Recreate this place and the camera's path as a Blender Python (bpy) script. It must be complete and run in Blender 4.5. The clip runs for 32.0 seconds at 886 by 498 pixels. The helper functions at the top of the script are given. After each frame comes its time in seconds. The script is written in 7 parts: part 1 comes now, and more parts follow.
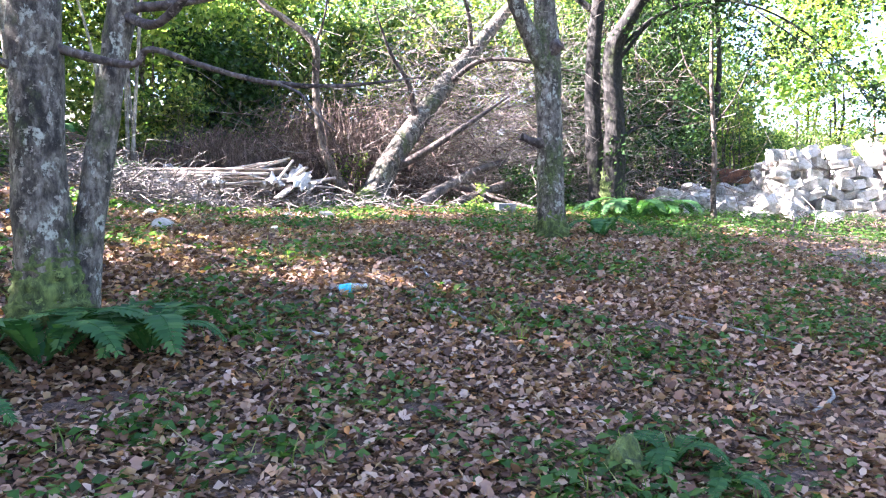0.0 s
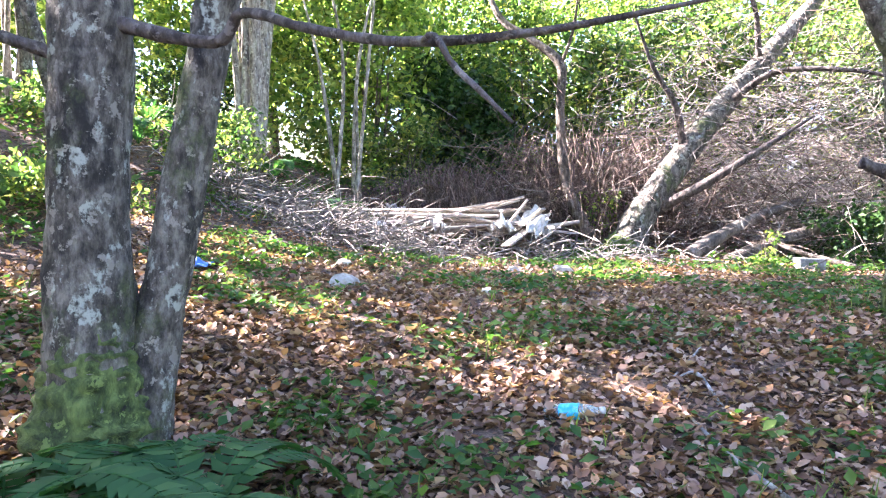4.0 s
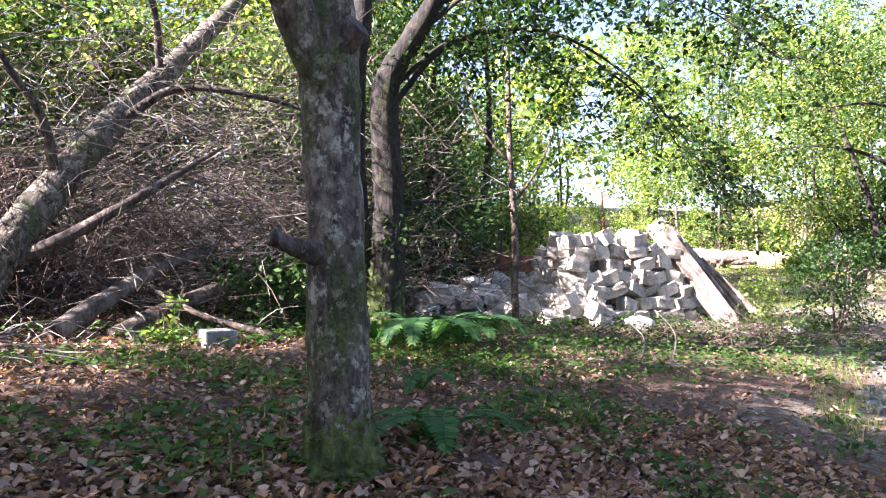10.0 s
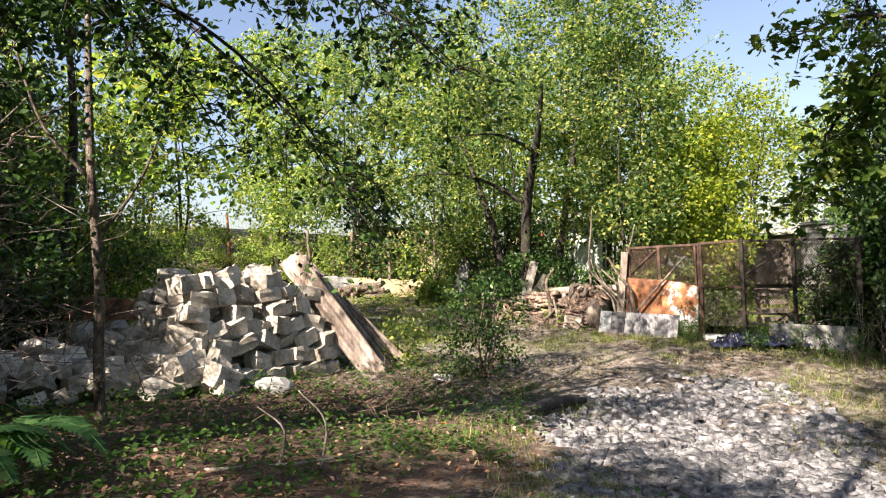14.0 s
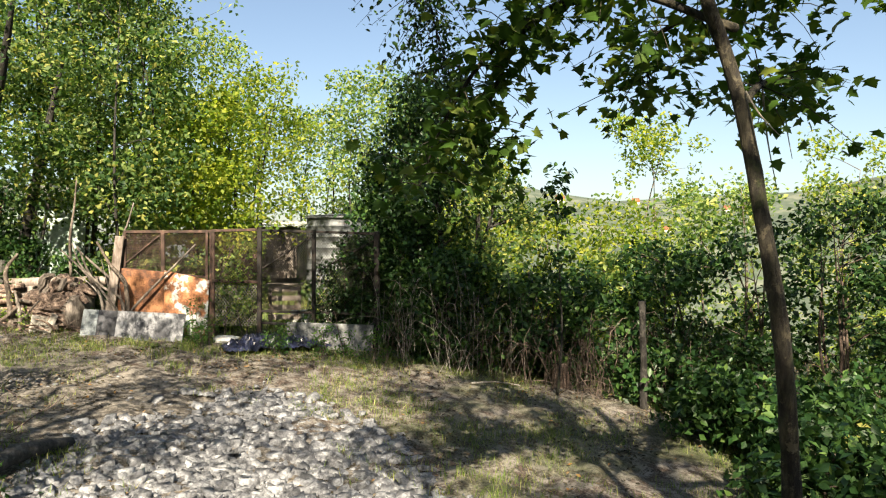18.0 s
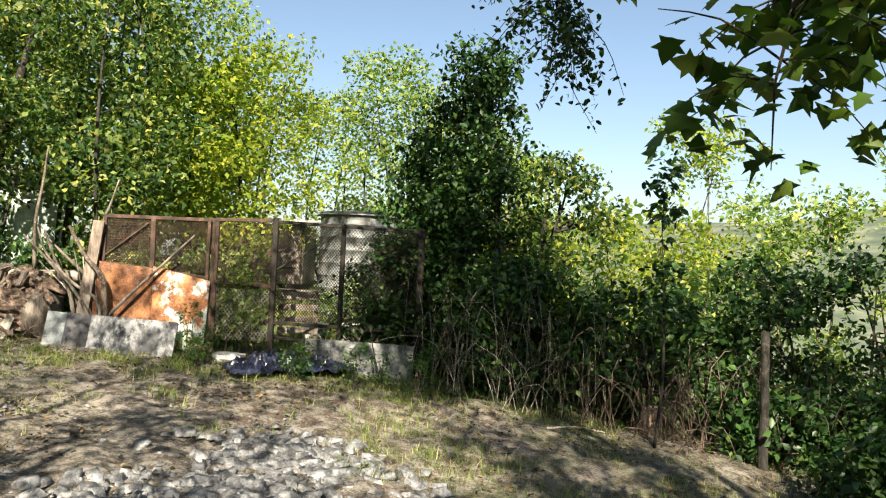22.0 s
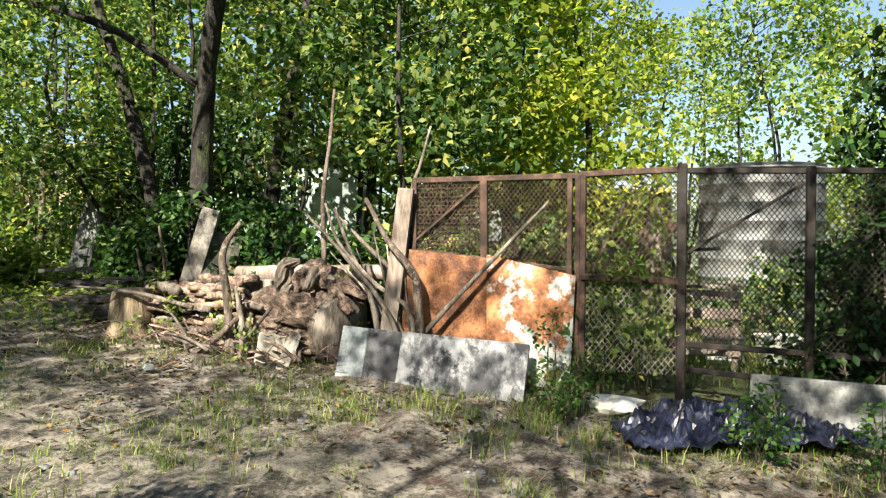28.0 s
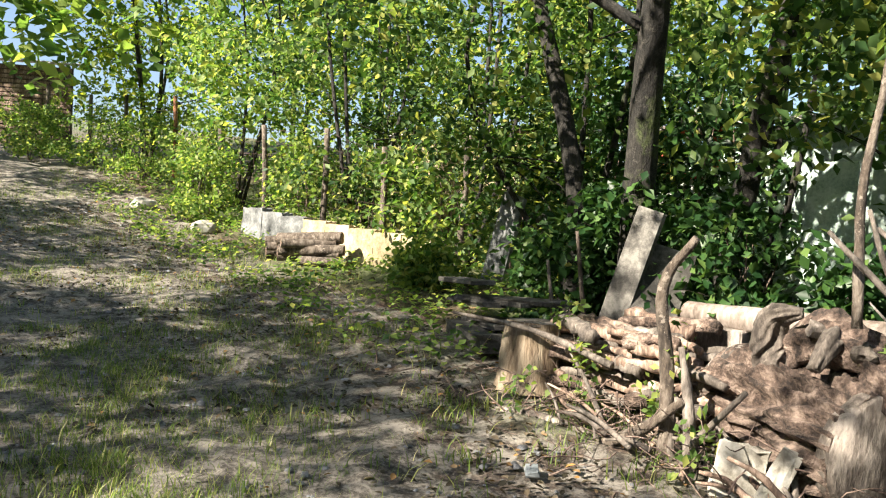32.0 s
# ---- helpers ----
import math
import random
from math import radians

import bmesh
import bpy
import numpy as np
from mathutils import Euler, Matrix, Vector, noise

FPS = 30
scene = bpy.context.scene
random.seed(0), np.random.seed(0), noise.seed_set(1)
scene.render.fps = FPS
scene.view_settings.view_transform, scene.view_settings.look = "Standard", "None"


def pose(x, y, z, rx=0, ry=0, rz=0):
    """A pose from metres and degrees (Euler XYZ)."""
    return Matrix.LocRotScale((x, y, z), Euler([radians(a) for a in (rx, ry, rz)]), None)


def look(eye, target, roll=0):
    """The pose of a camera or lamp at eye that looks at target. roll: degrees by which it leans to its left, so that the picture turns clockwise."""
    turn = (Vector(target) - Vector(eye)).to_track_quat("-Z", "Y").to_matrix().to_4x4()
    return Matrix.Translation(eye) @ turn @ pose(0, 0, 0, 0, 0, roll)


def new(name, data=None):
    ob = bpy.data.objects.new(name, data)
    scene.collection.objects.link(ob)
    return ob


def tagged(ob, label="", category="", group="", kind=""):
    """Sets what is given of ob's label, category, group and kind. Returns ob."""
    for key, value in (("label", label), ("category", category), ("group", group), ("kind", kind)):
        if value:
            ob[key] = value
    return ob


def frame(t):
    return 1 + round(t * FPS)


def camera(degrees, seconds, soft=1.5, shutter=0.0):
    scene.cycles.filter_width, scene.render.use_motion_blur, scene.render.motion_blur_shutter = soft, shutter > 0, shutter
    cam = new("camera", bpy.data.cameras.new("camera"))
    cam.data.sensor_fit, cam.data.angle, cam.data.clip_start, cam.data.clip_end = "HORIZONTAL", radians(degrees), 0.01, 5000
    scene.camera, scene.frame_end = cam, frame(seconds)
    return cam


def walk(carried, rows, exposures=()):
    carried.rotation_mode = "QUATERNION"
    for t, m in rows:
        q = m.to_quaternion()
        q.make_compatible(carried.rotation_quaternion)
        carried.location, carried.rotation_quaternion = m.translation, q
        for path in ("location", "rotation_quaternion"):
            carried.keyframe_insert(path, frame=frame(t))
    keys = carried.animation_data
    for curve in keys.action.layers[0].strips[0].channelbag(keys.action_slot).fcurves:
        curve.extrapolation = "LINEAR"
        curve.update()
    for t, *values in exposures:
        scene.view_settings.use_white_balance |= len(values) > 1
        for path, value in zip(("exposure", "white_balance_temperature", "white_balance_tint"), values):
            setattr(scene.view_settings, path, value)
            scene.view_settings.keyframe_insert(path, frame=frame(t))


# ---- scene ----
cam = camera(60.46, 32.0, 1.15)
PATH = [
    (0, (0.712, 6.896, 0.985), (0.819, 8.890, 0.883), -1.33),
    (0.5, (0.787, 7.144, 1.041), (0.611, 9.134, 0.960), -2.03),
    (1, (0.804, 7.324, 1.032), (0.403, 9.283, 1.027), -1.50),
    (1.5, (0.783, 7.659, 1.096), (0.487, 9.636, 1.127), -0.92),
    (2, (0.823, 7.967, 1.060), (0.634, 9.958, 1.073), -2.56),
    (2.5, (0.837, 8.366, 1.093), (0.480, 10.334, 1.092), -3.71),
    (3, (0.812, 8.579, 1.062), (0.305, 10.514, 1.052), -1.56),
    (3.5, (0.683, 8.901, 1.100), (0.146, 10.828, 1.111), 0.27),
    (5.5, (0.651, 9.678, 1.228), (0.073, 11.592, 1.240), -2.05),
    (6, (0.530, 9.921, 1.342), (0.076, 11.869, 1.336), 0.88),
    (6.5, (0.522, 10.013, 1.350), (0.116, 11.971, 1.311), 2.41),
    (7, (0.563, 10.196, 1.346), (0.156, 12.153, 1.299), 0.95),
    (7.5, (0.701, 10.452, 1.432), (0.346, 12.418, 1.345), 0.19),
    (8, (0.664, 10.727, 1.283), (0.483, 12.716, 1.189), 0.80),
    (8.5, (0.687, 10.985, 1.401), (0.930, 12.970, 1.353), -1.06),
    (9, (0.935, 11.152, 1.481), (1.589, 13.042, 1.448), -1.56),
    (9.5, (1.170, 11.413, 1.575), (1.964, 13.248, 1.564), -1.55),
    (10, (1.266, 11.616, 1.616), (2.116, 13.426, 1.652), -1.37),
    (10.5, (1.357, 11.922, 1.748), (2.405, 13.625, 1.816), -1.73),
    (11, (1.523, 12.073, 1.753), (2.767, 13.637, 1.837), -1.39),
    (11.5, (1.789, 12.353, 1.804), (3.085, 13.873, 1.908), -0.78),
    (12, (1.913, 12.483, 1.795), (3.230, 13.986, 1.864), 0.12),
    (12.5, (2.129, 12.827, 1.824), (3.474, 14.306, 1.860), 0.99),
    (13, (2.287, 12.990, 1.844), (3.655, 14.449, 1.861), -0.48),
    (13.5, (2.570, 13.237, 1.918), (3.991, 14.644, 1.942), -2.37),
    (14, (2.673, 13.427, 1.971), (4.265, 14.637, 2.020), -2.22),
    (14.5, (2.891, 13.673, 2.015), (4.705, 14.514, 2.042), -2.84),
    (15, (3.106, 13.900, 2.002), (5.050, 14.369, 1.980), -2.80),
    (15.5, (3.303, 14.091, 2.014), (5.296, 14.252, 2.037), -0.33),
    (17.5, (4.333, 14.595, 1.944), (6.333, 14.590, 1.941), 0.21),
    (18, (4.526, 14.705, 1.949), (6.526, 14.665, 1.949), 0.16),
    (18.5, (4.819, 14.769, 1.958), (6.818, 14.742, 2.023), -0.75),
    (19, (5.049, 14.816, 1.939), (7.032, 14.605, 2.089), 0.63),
    (19.5, (5.421, 14.909, 1.905), (7.398, 14.636, 2.040), 1.17),
    (20, (5.690, 14.963, 1.875), (7.688, 14.983, 1.967), 0.18),
    (20.5, (5.907, 15.041, 1.859), (7.902, 15.131, 1.960), -0.37),
    (21, (6.213, 15.270, 1.849), (8.203, 15.095, 1.936), 0.28),
    (21.5, (6.513, 15.451, 1.804), (8.508, 15.309, 1.842), 1.15),
    (22, (6.861, 15.662, 1.798), (8.858, 15.571, 1.839), 2.75),
    (22.5, (7.232, 15.811, 1.835), (9.217, 15.579, 1.912), 2.14),
    (23, (7.661, 15.911, 1.804), (9.654, 15.770, 1.890), 0.09),
    (23.5, (8.038, 16.103, 1.777), (10.034, 16.010, 1.858), -0.16),
    (24, (8.415, 16.320, 1.768), (10.413, 16.333, 1.855), -0.06),
    (24.5, (8.739, 16.502, 1.745), (10.689, 16.934, 1.846), -0.33),
    (25, (9.024, 16.655, 1.738), (10.942, 17.211, 1.856), 0.66),
    (25.5, (9.310, 16.807, 1.738), (11.254, 17.266, 1.848), 0.76),
    (26, (9.660, 16.887, 1.742), (11.563, 17.500, 1.799), -1.72),
    (26.5, (9.868, 16.910, 1.717), (11.760, 17.557, 1.738), -1.92),
    (28.5, (10.908, 17.278, 1.713), (12.798, 17.931, 1.669), 1.27),
    (29, (11.199, 17.477, 1.749), (13.114, 18.046, 1.666), -0.07),
    (29.5, (11.488, 17.527, 1.767), (13.345, 18.261, 1.657), -0.60),
    (30, (11.748, 17.681, 1.840), (13.511, 18.621, 1.747), -1.30),
    (30.5, (12.029, 17.928, 1.879), (13.697, 19.028, 1.804), -0.76),
    (31, (12.332, 18.112, 1.843), (13.782, 19.488, 1.786), 0.35),
    (31.2, (12.429, 18.184, 1.847), (13.788, 19.651, 1.813), 0.64),
    (31.5, (12.605, 18.334, 1.865), (13.891, 19.865, 1.824), 1.45),
    (32, (12.865, 18.691, 1.902), (14.088, 20.272, 1.819), 2.75),
]

# ---- exposure, world, sun ----
EXPOSURES = [(0.0, 4.5, 5600, 30), (1.0, 4.7, 5650, 30), (3.0, 4.7, 5700, 30), (5.0, 4.68, 5750, 29), (8.0, 4.68, 5700, 28), (9.0, 4.0, 5650, 35), (10.0, 3.3, 5900, 32), (11.0, 2.7, 6000, 32), (12.0, 2.45, 6300, 29), (15.0, 1.98, 6800, 16), (19.0, 1.88, 6850, 9), (22.0, 1.93, 6800, 8), (26.0, 2.0, 6450, 10), (29.0, 1.95, 6350, 7), (30.0, 2.1, 6250, 8), (32.0, 2.08, 6300, 11)]
walk(cam, [(t, look(eye, target, roll)) for t, eye, target, roll in PATH], EXPOSURES)

SUN_DIR = Vector((-0.78, 0.06, 0.62)).normalized()
world = bpy.data.worlds.new("sky_world")
scene.world = world
world.use_nodes = True
_wn = world.node_tree.nodes
_sky = _wn.new("ShaderNodeTexSky")
_sky.sky_type = "NISHITA"
_sky.sun_disc = False
_sky.sun_elevation = math.asin(SUN_DIR.z)
_sky.sun_rotation = math.atan2(SUN_DIR.x, SUN_DIR.y)
_sky.air_density, _sky.dust_density, _sky.ozone_density = 1.0, 1.6, 1.0
_wn["Background"].inputs["Strength"].default_value = 0.05
world.node_tree.links.new(_sky.outputs["Color"], _wn["Background"].inputs["Color"])
sun = new("sun", bpy.data.lights.new("sun", "SUN"))
sun.data.energy, sun.data.angle, sun.data.color = 5.0, radians(0.55), (1.0, 0.9, 0.72)
sun.matrix_world = look(SUN_DIR * 60, (0, 0, 0))

# ---- the lie of the land ----
LAND = [0.202, 1.138, -0.428, -0.064, 0.195, -0.452, -0.101, 0.09, -0.045, 0.528, 0.146, -0.114, 0.074, 0.062, -0.008]
BUMPS = [[-7.0, 19.0, 0.8], [-8.5, 16.0, 0.6], [-5.0, 21.0, 0.45], [-6.5, 14.2, 0.6], [3.0, 15.0, 0.138], [10.0, 17.0, -0.119], [2.0, 10.0, -0.087], [16.0, 16.0, 0.176], [-3.0, 20.0, -0.259], [2.0, 14.0, 0.036], [-3.0, 17.0, -0.137], [0.0, 6.0, 0.053], [2.0, 9.0, -0.041], [-1.0, 13.0, 0.034], [-3.0, 19.0, -0.133], [15.0, 12.0, 0.116], [13.0, 29.0, 0.126], [3.0, 6.0, 0.063]]


def land(x, y):
    """Height of the ground, for numbers or arrays."""
    x, y = np.asarray(x, float), np.asarray(y, float)
    cx, cy = np.clip(x, -13, 24), np.clip(y, -2, 34)
    u, v = (cx - 8) / 10, (cy - 16) / 10
    z = 0 * u
    k = 0
    for i in range(5):
        for j in range(5 - i):
            z = z + LAND[k] * u ** i * v ** j
            k += 1
    for bx, by, h in BUMPS:
        z = z + h * np.exp(-((x - bx) ** 2 + (y - by) ** 2) / 8)
    east, west = np.maximum(x - 24, 0), np.maximum(-13 - x, 0)
    south, north = np.maximum(-2 - y, 0), np.maximum(y - 34, 0)
    z = z + np.minimum(0.22 * west, 30) + np.minimum(0.1 * north, 20) - np.minimum(0.08 * south, 30)
    fall = np.minimum(0.28 * east, 46)
    far = np.hypot(x, y)
    rise = np.clip((far - 500) / 1000, 0, 1)
    south_east = np.clip((0.0 - y / np.maximum(x, 1)) / 0.2 + 0.7, 0, 1)
    ridge = (180 + 9 * np.sin(y / 140 + 0.9) + 5 * np.sin(y / 61 + x / 400) + 55 * np.clip((-y / np.maximum(x, 1) - 0.5) / 0.3, 0, 1)) * south_east
    return z - fall + np.where(x > 24, rise * rise * (3 - 2 * rise) * ridge, 0)

rng = np.random.default_rng(7)

# ---- mesh tools ----


def grid_mesh(name, verts, faces):
    """A mesh from arrays whose faces all have the same number of corners."""
    verts, faces = np.asarray(verts, np.float32), np.asarray(faces, np.int32)
    me = bpy.data.meshes.new(name)
    n, k = faces.shape
    me.vertices.add(len(verts))
    me.vertices.foreach_set("co", verts.ravel())
    me.loops.add(n * k)
    me.loops.foreach_set("vertex_index", faces.ravel())
    me.polygons.add(n)
    me.polygons.foreach_set("loop_start", np.arange(0, n * k, k, dtype=np.int32))
    me.update(calc_edges=True)
    return me


def smooth(me, on=True):
    me.polygons.foreach_set("use_smooth", np.full(len(me.polygons), on))
    return me


def thing(name, label, category, group="", at=(0, 0, 0), turn=0.0):
    ob = new(name)
    ob.empty_display_size = 0.1
    ob.matrix_world = pose(*at, 0, 0, turn)
    return tagged(ob, label, category, group)


def part(name, data, material, parent=None, label=""):
    """One mesh object under a thing or a part. data: a mesh, a bmesh, or (verts, faces)."""
    if isinstance(data, bmesh.types.BMesh):
        me = bpy.data.meshes.new(name)
        data.to_mesh(me)
        data.free()
    elif isinstance(data, tuple):
        me = grid_mesh(name, *data)
    else:
        me = data
    if material and not me.materials:
        me.materials.append(material)
    ob = new(name, me)
    if parent:
        ob.parent = parent
        ob.matrix_parent_inverse = Matrix.Identity(4)
    return tagged(ob, label)


def solo(name, data, material, label, category, group="", kind="", at=None):
    ob = part(name, data, material)
    if at is not None:
        ob.matrix_world = at if isinstance(at, Matrix) else pose(*at)
    return tagged(ob, label, category, group, kind)


def join(parts):
    """Several (verts, faces) in one."""
    vs, fs, n = [], [], 0
    for v, f in parts:
        vs.append(np.asarray(v))
        fs.append(np.asarray(f) + n)
        n += len(v)
    return np.concatenate(vs), np.concatenate(fs)


def curve_points(pts, steps=4):
    """A smooth line through the points (Catmull-Rom)."""
    p = np.asarray(pts, float)
    if len(p) < 3:
        return np.array([p[0] + (p[-1] - p[0]) * i / steps for i in range(steps + 1)])
    q = np.vstack([2 * p[0] - p[1], p, 2 * p[-1] - p[-2]])
    out = []
    for i in range(1, len(q) - 2):
        a, b, c, d = q[i - 1], q[i], q[i + 1], q[i + 2]
        for s in np.arange(steps) / steps:
            out.append(0.5 * (2 * b + (c - a) * s + (2 * a - 5 * b + 4 * c - d) * s * s + (3 * b - a - 3 * c + d) * s ** 3))
    out.append(p[-1])
    return np.array(out)


def tube(pts, radii, sides=8, steps=4, rough=0.08, caps=True, gnarl=0.0):
    """A bent, tapered, slightly uneven limb through the points, as (verts, quads)."""
    c = curve_points(pts, steps)
    n = len(c)
    r = np.interp(np.linspace(0, 1, n), np.linspace(0, 1, len(radii)), radii)
    way = np.gradient(c, axis=0)
    way /= np.linalg.norm(way, axis=1)[:, None] + 1e-9
    ref = np.array([0, 0, 1.0]) if abs(way[:, 2]).mean() < 0.8 else np.array([1.0, 0, 0])
    a = np.cross(way, ref)
    a /= np.linalg.norm(a, axis=1)[:, None] + 1e-9
    b = np.cross(way, a)
    ang = np.arange(sides) * 2 * np.pi / sides
    rr = r[:, None] * (1 + rough * rng.normal(size=(n, sides)))
    if gnarl:
        s = np.linspace(0, 1, n)[:, None] * np.linalg.norm(np.diff(c, axis=0), axis=1).sum()
        for m, k, w in ((2, 5, 1.0), (3, 9, 0.8), (5, 14, 0.6), (7, 4, 0.5), (9, 21, 0.4)):
            rr = rr * (1 + gnarl * w * np.sin(m * ang[None] + k * s + rng.uniform(0, 6.3)))
    v = c[:, None] + (np.cos(ang)[None, :, None] * a[:, None] + np.sin(ang)[None, :, None] * b[:, None]) * rr[..., None]
    v = v.reshape(-1, 3)
    i, j = np.meshgrid(np.arange(n - 1), np.arange(sides), indexing="ij")
    k = (j + 1) % sides
    f = np.stack([i * sides + j, i * sides + k, (i + 1) * sides + k, (i + 1) * sides + j], -1).reshape(-1, 4)
    if caps:
        extra, cap = [], []
        for row, centre, flip in ((0, c[0], True), (n - 1, c[-1], False)):
            m = len(v) + len(extra)
            extra.append(centre)
            for s in range(0, sides, 2):
                q = [m, row * sides + s, row * sides + (s + 1) % sides, row * sides + (s + 2) % sides]
                cap.append(q[::-1] if flip else q)
        v, f = np.vstack([v, extra]), np.vstack([f, cap])
    return v, f


def box(sx, sy, sz, bevel=0.0, at=(0, 0, 0), jitter=0.0, seed=0, cuts=0):
    """A bevelled box bmesh with its base at z = at[2]."""
    bm = bmesh.new()
    bmesh.ops.create_cube(bm, size=1)
    bmesh.ops.scale(bm, vec=(sx, sy, sz), verts=bm.verts)
    if cuts:
        bmesh.ops.subdivide_edges(bm, edges=bm.edges[:], cuts=cuts, use_grid_fill=True)
    if bevel and not cuts:
        bmesh.ops.bevel(bm, geom=bm.edges[:], offset=bevel, segments=1, affect="EDGES")
    r = random.Random(seed)
    for v in bm.verts:
        v.co += Vector((r.uniform(-1, 1), r.uniform(-1, 1), r.uniform(-1, 1))) * jitter
    bmesh.ops.translate(bm, vec=(at[0], at[1], at[2] + sz / 2), verts=bm.verts)
    return bm


def lump(sx, sy, sz, seed, rough=0.16, level=2):
    """A rounded, uneven stone."""
    bm = bmesh.new()
    bmesh.ops.create_icosphere(bm, subdivisions=level, radius=0.5)
    o = Vector((seed * 3.7, seed * 1.3, 0))
    for v in bm.verts:
        n = noise.noise(v.co * 2.6 + o)
        v.co *= 1 + rough * 2 * n
        v.co = Vector((v.co.x * sx, v.co.y * sy, v.co.z * sz))
    return bm


RHOMB = (np.array([(0, 0, 0), (-0.31, 0.5, 0.09), (0, 1, -0.04), (0.31, 0.5, 0.09)]), np.array([(0, 3, 2), (0, 2, 1)]))
OVAL = (np.array([(0, 0, 0), (-0.26, 0.3, 0.07), (-0.24, 0.7, 0.05), (0, 1, -0.07), (0.24, 0.7, 0.05), (0.26, 0.3, 0.07)]),
        np.array([(0, 3, 2, 1), (0, 5, 4, 3)]))
CURLED = (np.array([(0, 0, 0), (-0.3, 0.35, 0.16), (-0.22, 0.75, 0.2), (0, 1, 0.1), (0.22, 0.75, 0.16), (0.3, 0.35, 0.22)]),
          np.array([(0, 3, 2, 1), (0, 5, 4, 3)]))
_dry = [(0, 0), (0.4, 0.2), (0.3, 0.42), (0.4, 0.68), (0, 1), (-0.4, 0.62), (-0.26, 0.38), (-0.36, 0.14)]
DRY = (np.array([(0, 0.45, 0.0)] + [(x, y, 0.9 * x * x + 0.12 * math.sin(9 * y + 4 * x)) for x, y in _dry]),
       np.array([(0, 1 + i, 1 + (i + 1) % len(_dry)) for i in range(len(_dry))]))
_lobes = [(0, 0), (0.16, 0.02), (0.42, -0.02), (0.3, 0.2), (0.56, 0.42), (0.3, 0.48), (0.22, 0.66), (0, 1.0), (-0.22, 0.66), (-0.3, 0.48), (-0.56, 0.42),
          (-0.3, 0.2), (-0.42, -0.02), (-0.16, 0.02)]
MAPLE = (np.array([(0, 0.36, 0.03)] + [(x, y, -0.25 * x * x - 0.05 * y) for x, y in _lobes]),
         np.array([(0, 1 + i, 1 + (i + 1) % len(_lobes)) for i in range(len(_lobes))]))


def turned(n, up=0.5, hang=0.0):
    """n random leaf frames; up: how far the blades lie flat; hang: how far their tips point down."""
    nor = rng.normal(size=(n, 3))
    nor[:, 2] = np.abs(nor[:, 2]) + up * 2
    nor /= np.linalg.norm(nor, axis=1)[:, None]
    tip = rng.normal(size=(n, 3))
    tip[:, 2] -= hang * 2
    tip -= nor * (tip * nor).sum(1)[:, None]
    tip /= np.linalg.norm(tip, axis=1)[:, None] + 1e-9
    side = np.cross(tip, nor)
    return np.stack([side, tip, nor], -1)


def leaves(centres, size, shape=RHOMB, up=0.4, hang=0.3, spread=0.35):
    """Single leaves at the centres, as (verts, faces)."""
    centres = np.asarray(centres)
    n = len(centres)
    t, f = shape
    s = size * (1 + spread * rng.uniform(-1, 1, n))
    rot = turned(n, up, hang)
    v = np.einsum("nij,kj->nki", rot, t) * s[:, None, None] + centres[:, None]
    faces = f[None] + (np.arange(n) * len(t))[:, None, None]
    return v.reshape(-1, 3), faces.reshape(-1, f.shape[1])


LEAFINESS = 1.08


def in_clumps(clumps, per, radius, flat=0.75):
    """Leaf places in uneven clumps round the given points."""
    clumps = np.asarray(clumps)
    m = len(clumps)
    r = radius * rng.uniform(0.55, 1.35, m)
    cnt = np.maximum(1, (LEAFINESS * per * (r / radius) ** 2 * rng.uniform(0.5, 1.5, m)).astype(int))
    idx = np.repeat(np.arange(m), cnt)
    d = rng.normal(size=(len(idx), 3))
    d /= np.linalg.norm(d, axis=1)[:, None]
    d *= (rng.uniform(0, 1, len(idx)) ** 0.45)[:, None]
    d[:, 2] *= flat
    return clumps[idx] + d * r[idx][:, None]


def tips(base, top_r, n, low, high, wide):
    """Points where a plant's twigs end: an uneven crown from low to high above base, wide across."""
    out = []
    for _ in range(n):
        a, h = rng.uniform(0, 2 * np.pi), rng.uniform(0, 1)
        env = wide * (0.55 + 0.45 * np.sin(np.pi * min(h * 0.85 + 0.12, 1))) * rng.uniform(0.35, 1.05)
        out.append((base[0] + env * np.cos(a), base[1] + env * np.sin(a), base[2] + low + (high - low) * h))
    return np.array(out)

# ---- materials ----


def material(name, build):
    m = bpy.data.materials.new(name)
    m.use_nodes = True
    nt = m.node_tree
    build(nt, nt.nodes["Principled BSDF"])
    return m


def node(nt, kind, **inputs):
    n = nt.nodes.new("ShaderNode" + kind)
    for key, value in inputs.items():
        n.inputs[key.replace("_", " ")].default_value = value
    return n


def ramp(nt, source, stops):
    r = nt.nodes.new("ShaderNodeValToRGB")
    e = r.color_ramp.elements
    while len(e) < len(stops):
        e.new(0.5)
    for k, (p, c) in zip(e, stops):
        k.position, k.color = p, (*c, 1)
    nt.links.new(source, r.inputs["Fac"])
    return r.outputs["Color"]


def tight(stops, k=0.5):
    """The same stops drawn together, for noise that keeps near its middle."""
    return [(0.5 + (p - 0.5) * k, c) for p, c in stops]


def mixed(nt, fac, a, b, mode="MIX"):
    m = nt.nodes.new("ShaderNodeMix")
    m.data_type, m.blend_type = "RGBA", mode
    for sock, val in ((m.inputs[0], fac), (m.inputs[6], a), (m.inputs[7], b)):
        if isinstance(val, bpy.types.NodeSocket):
            nt.links.new(val, sock)
        elif isinstance(val, (int, float)):
            sock.default_value = val
        else:
            sock.default_value = (*val, 1)
    return m.outputs[2]


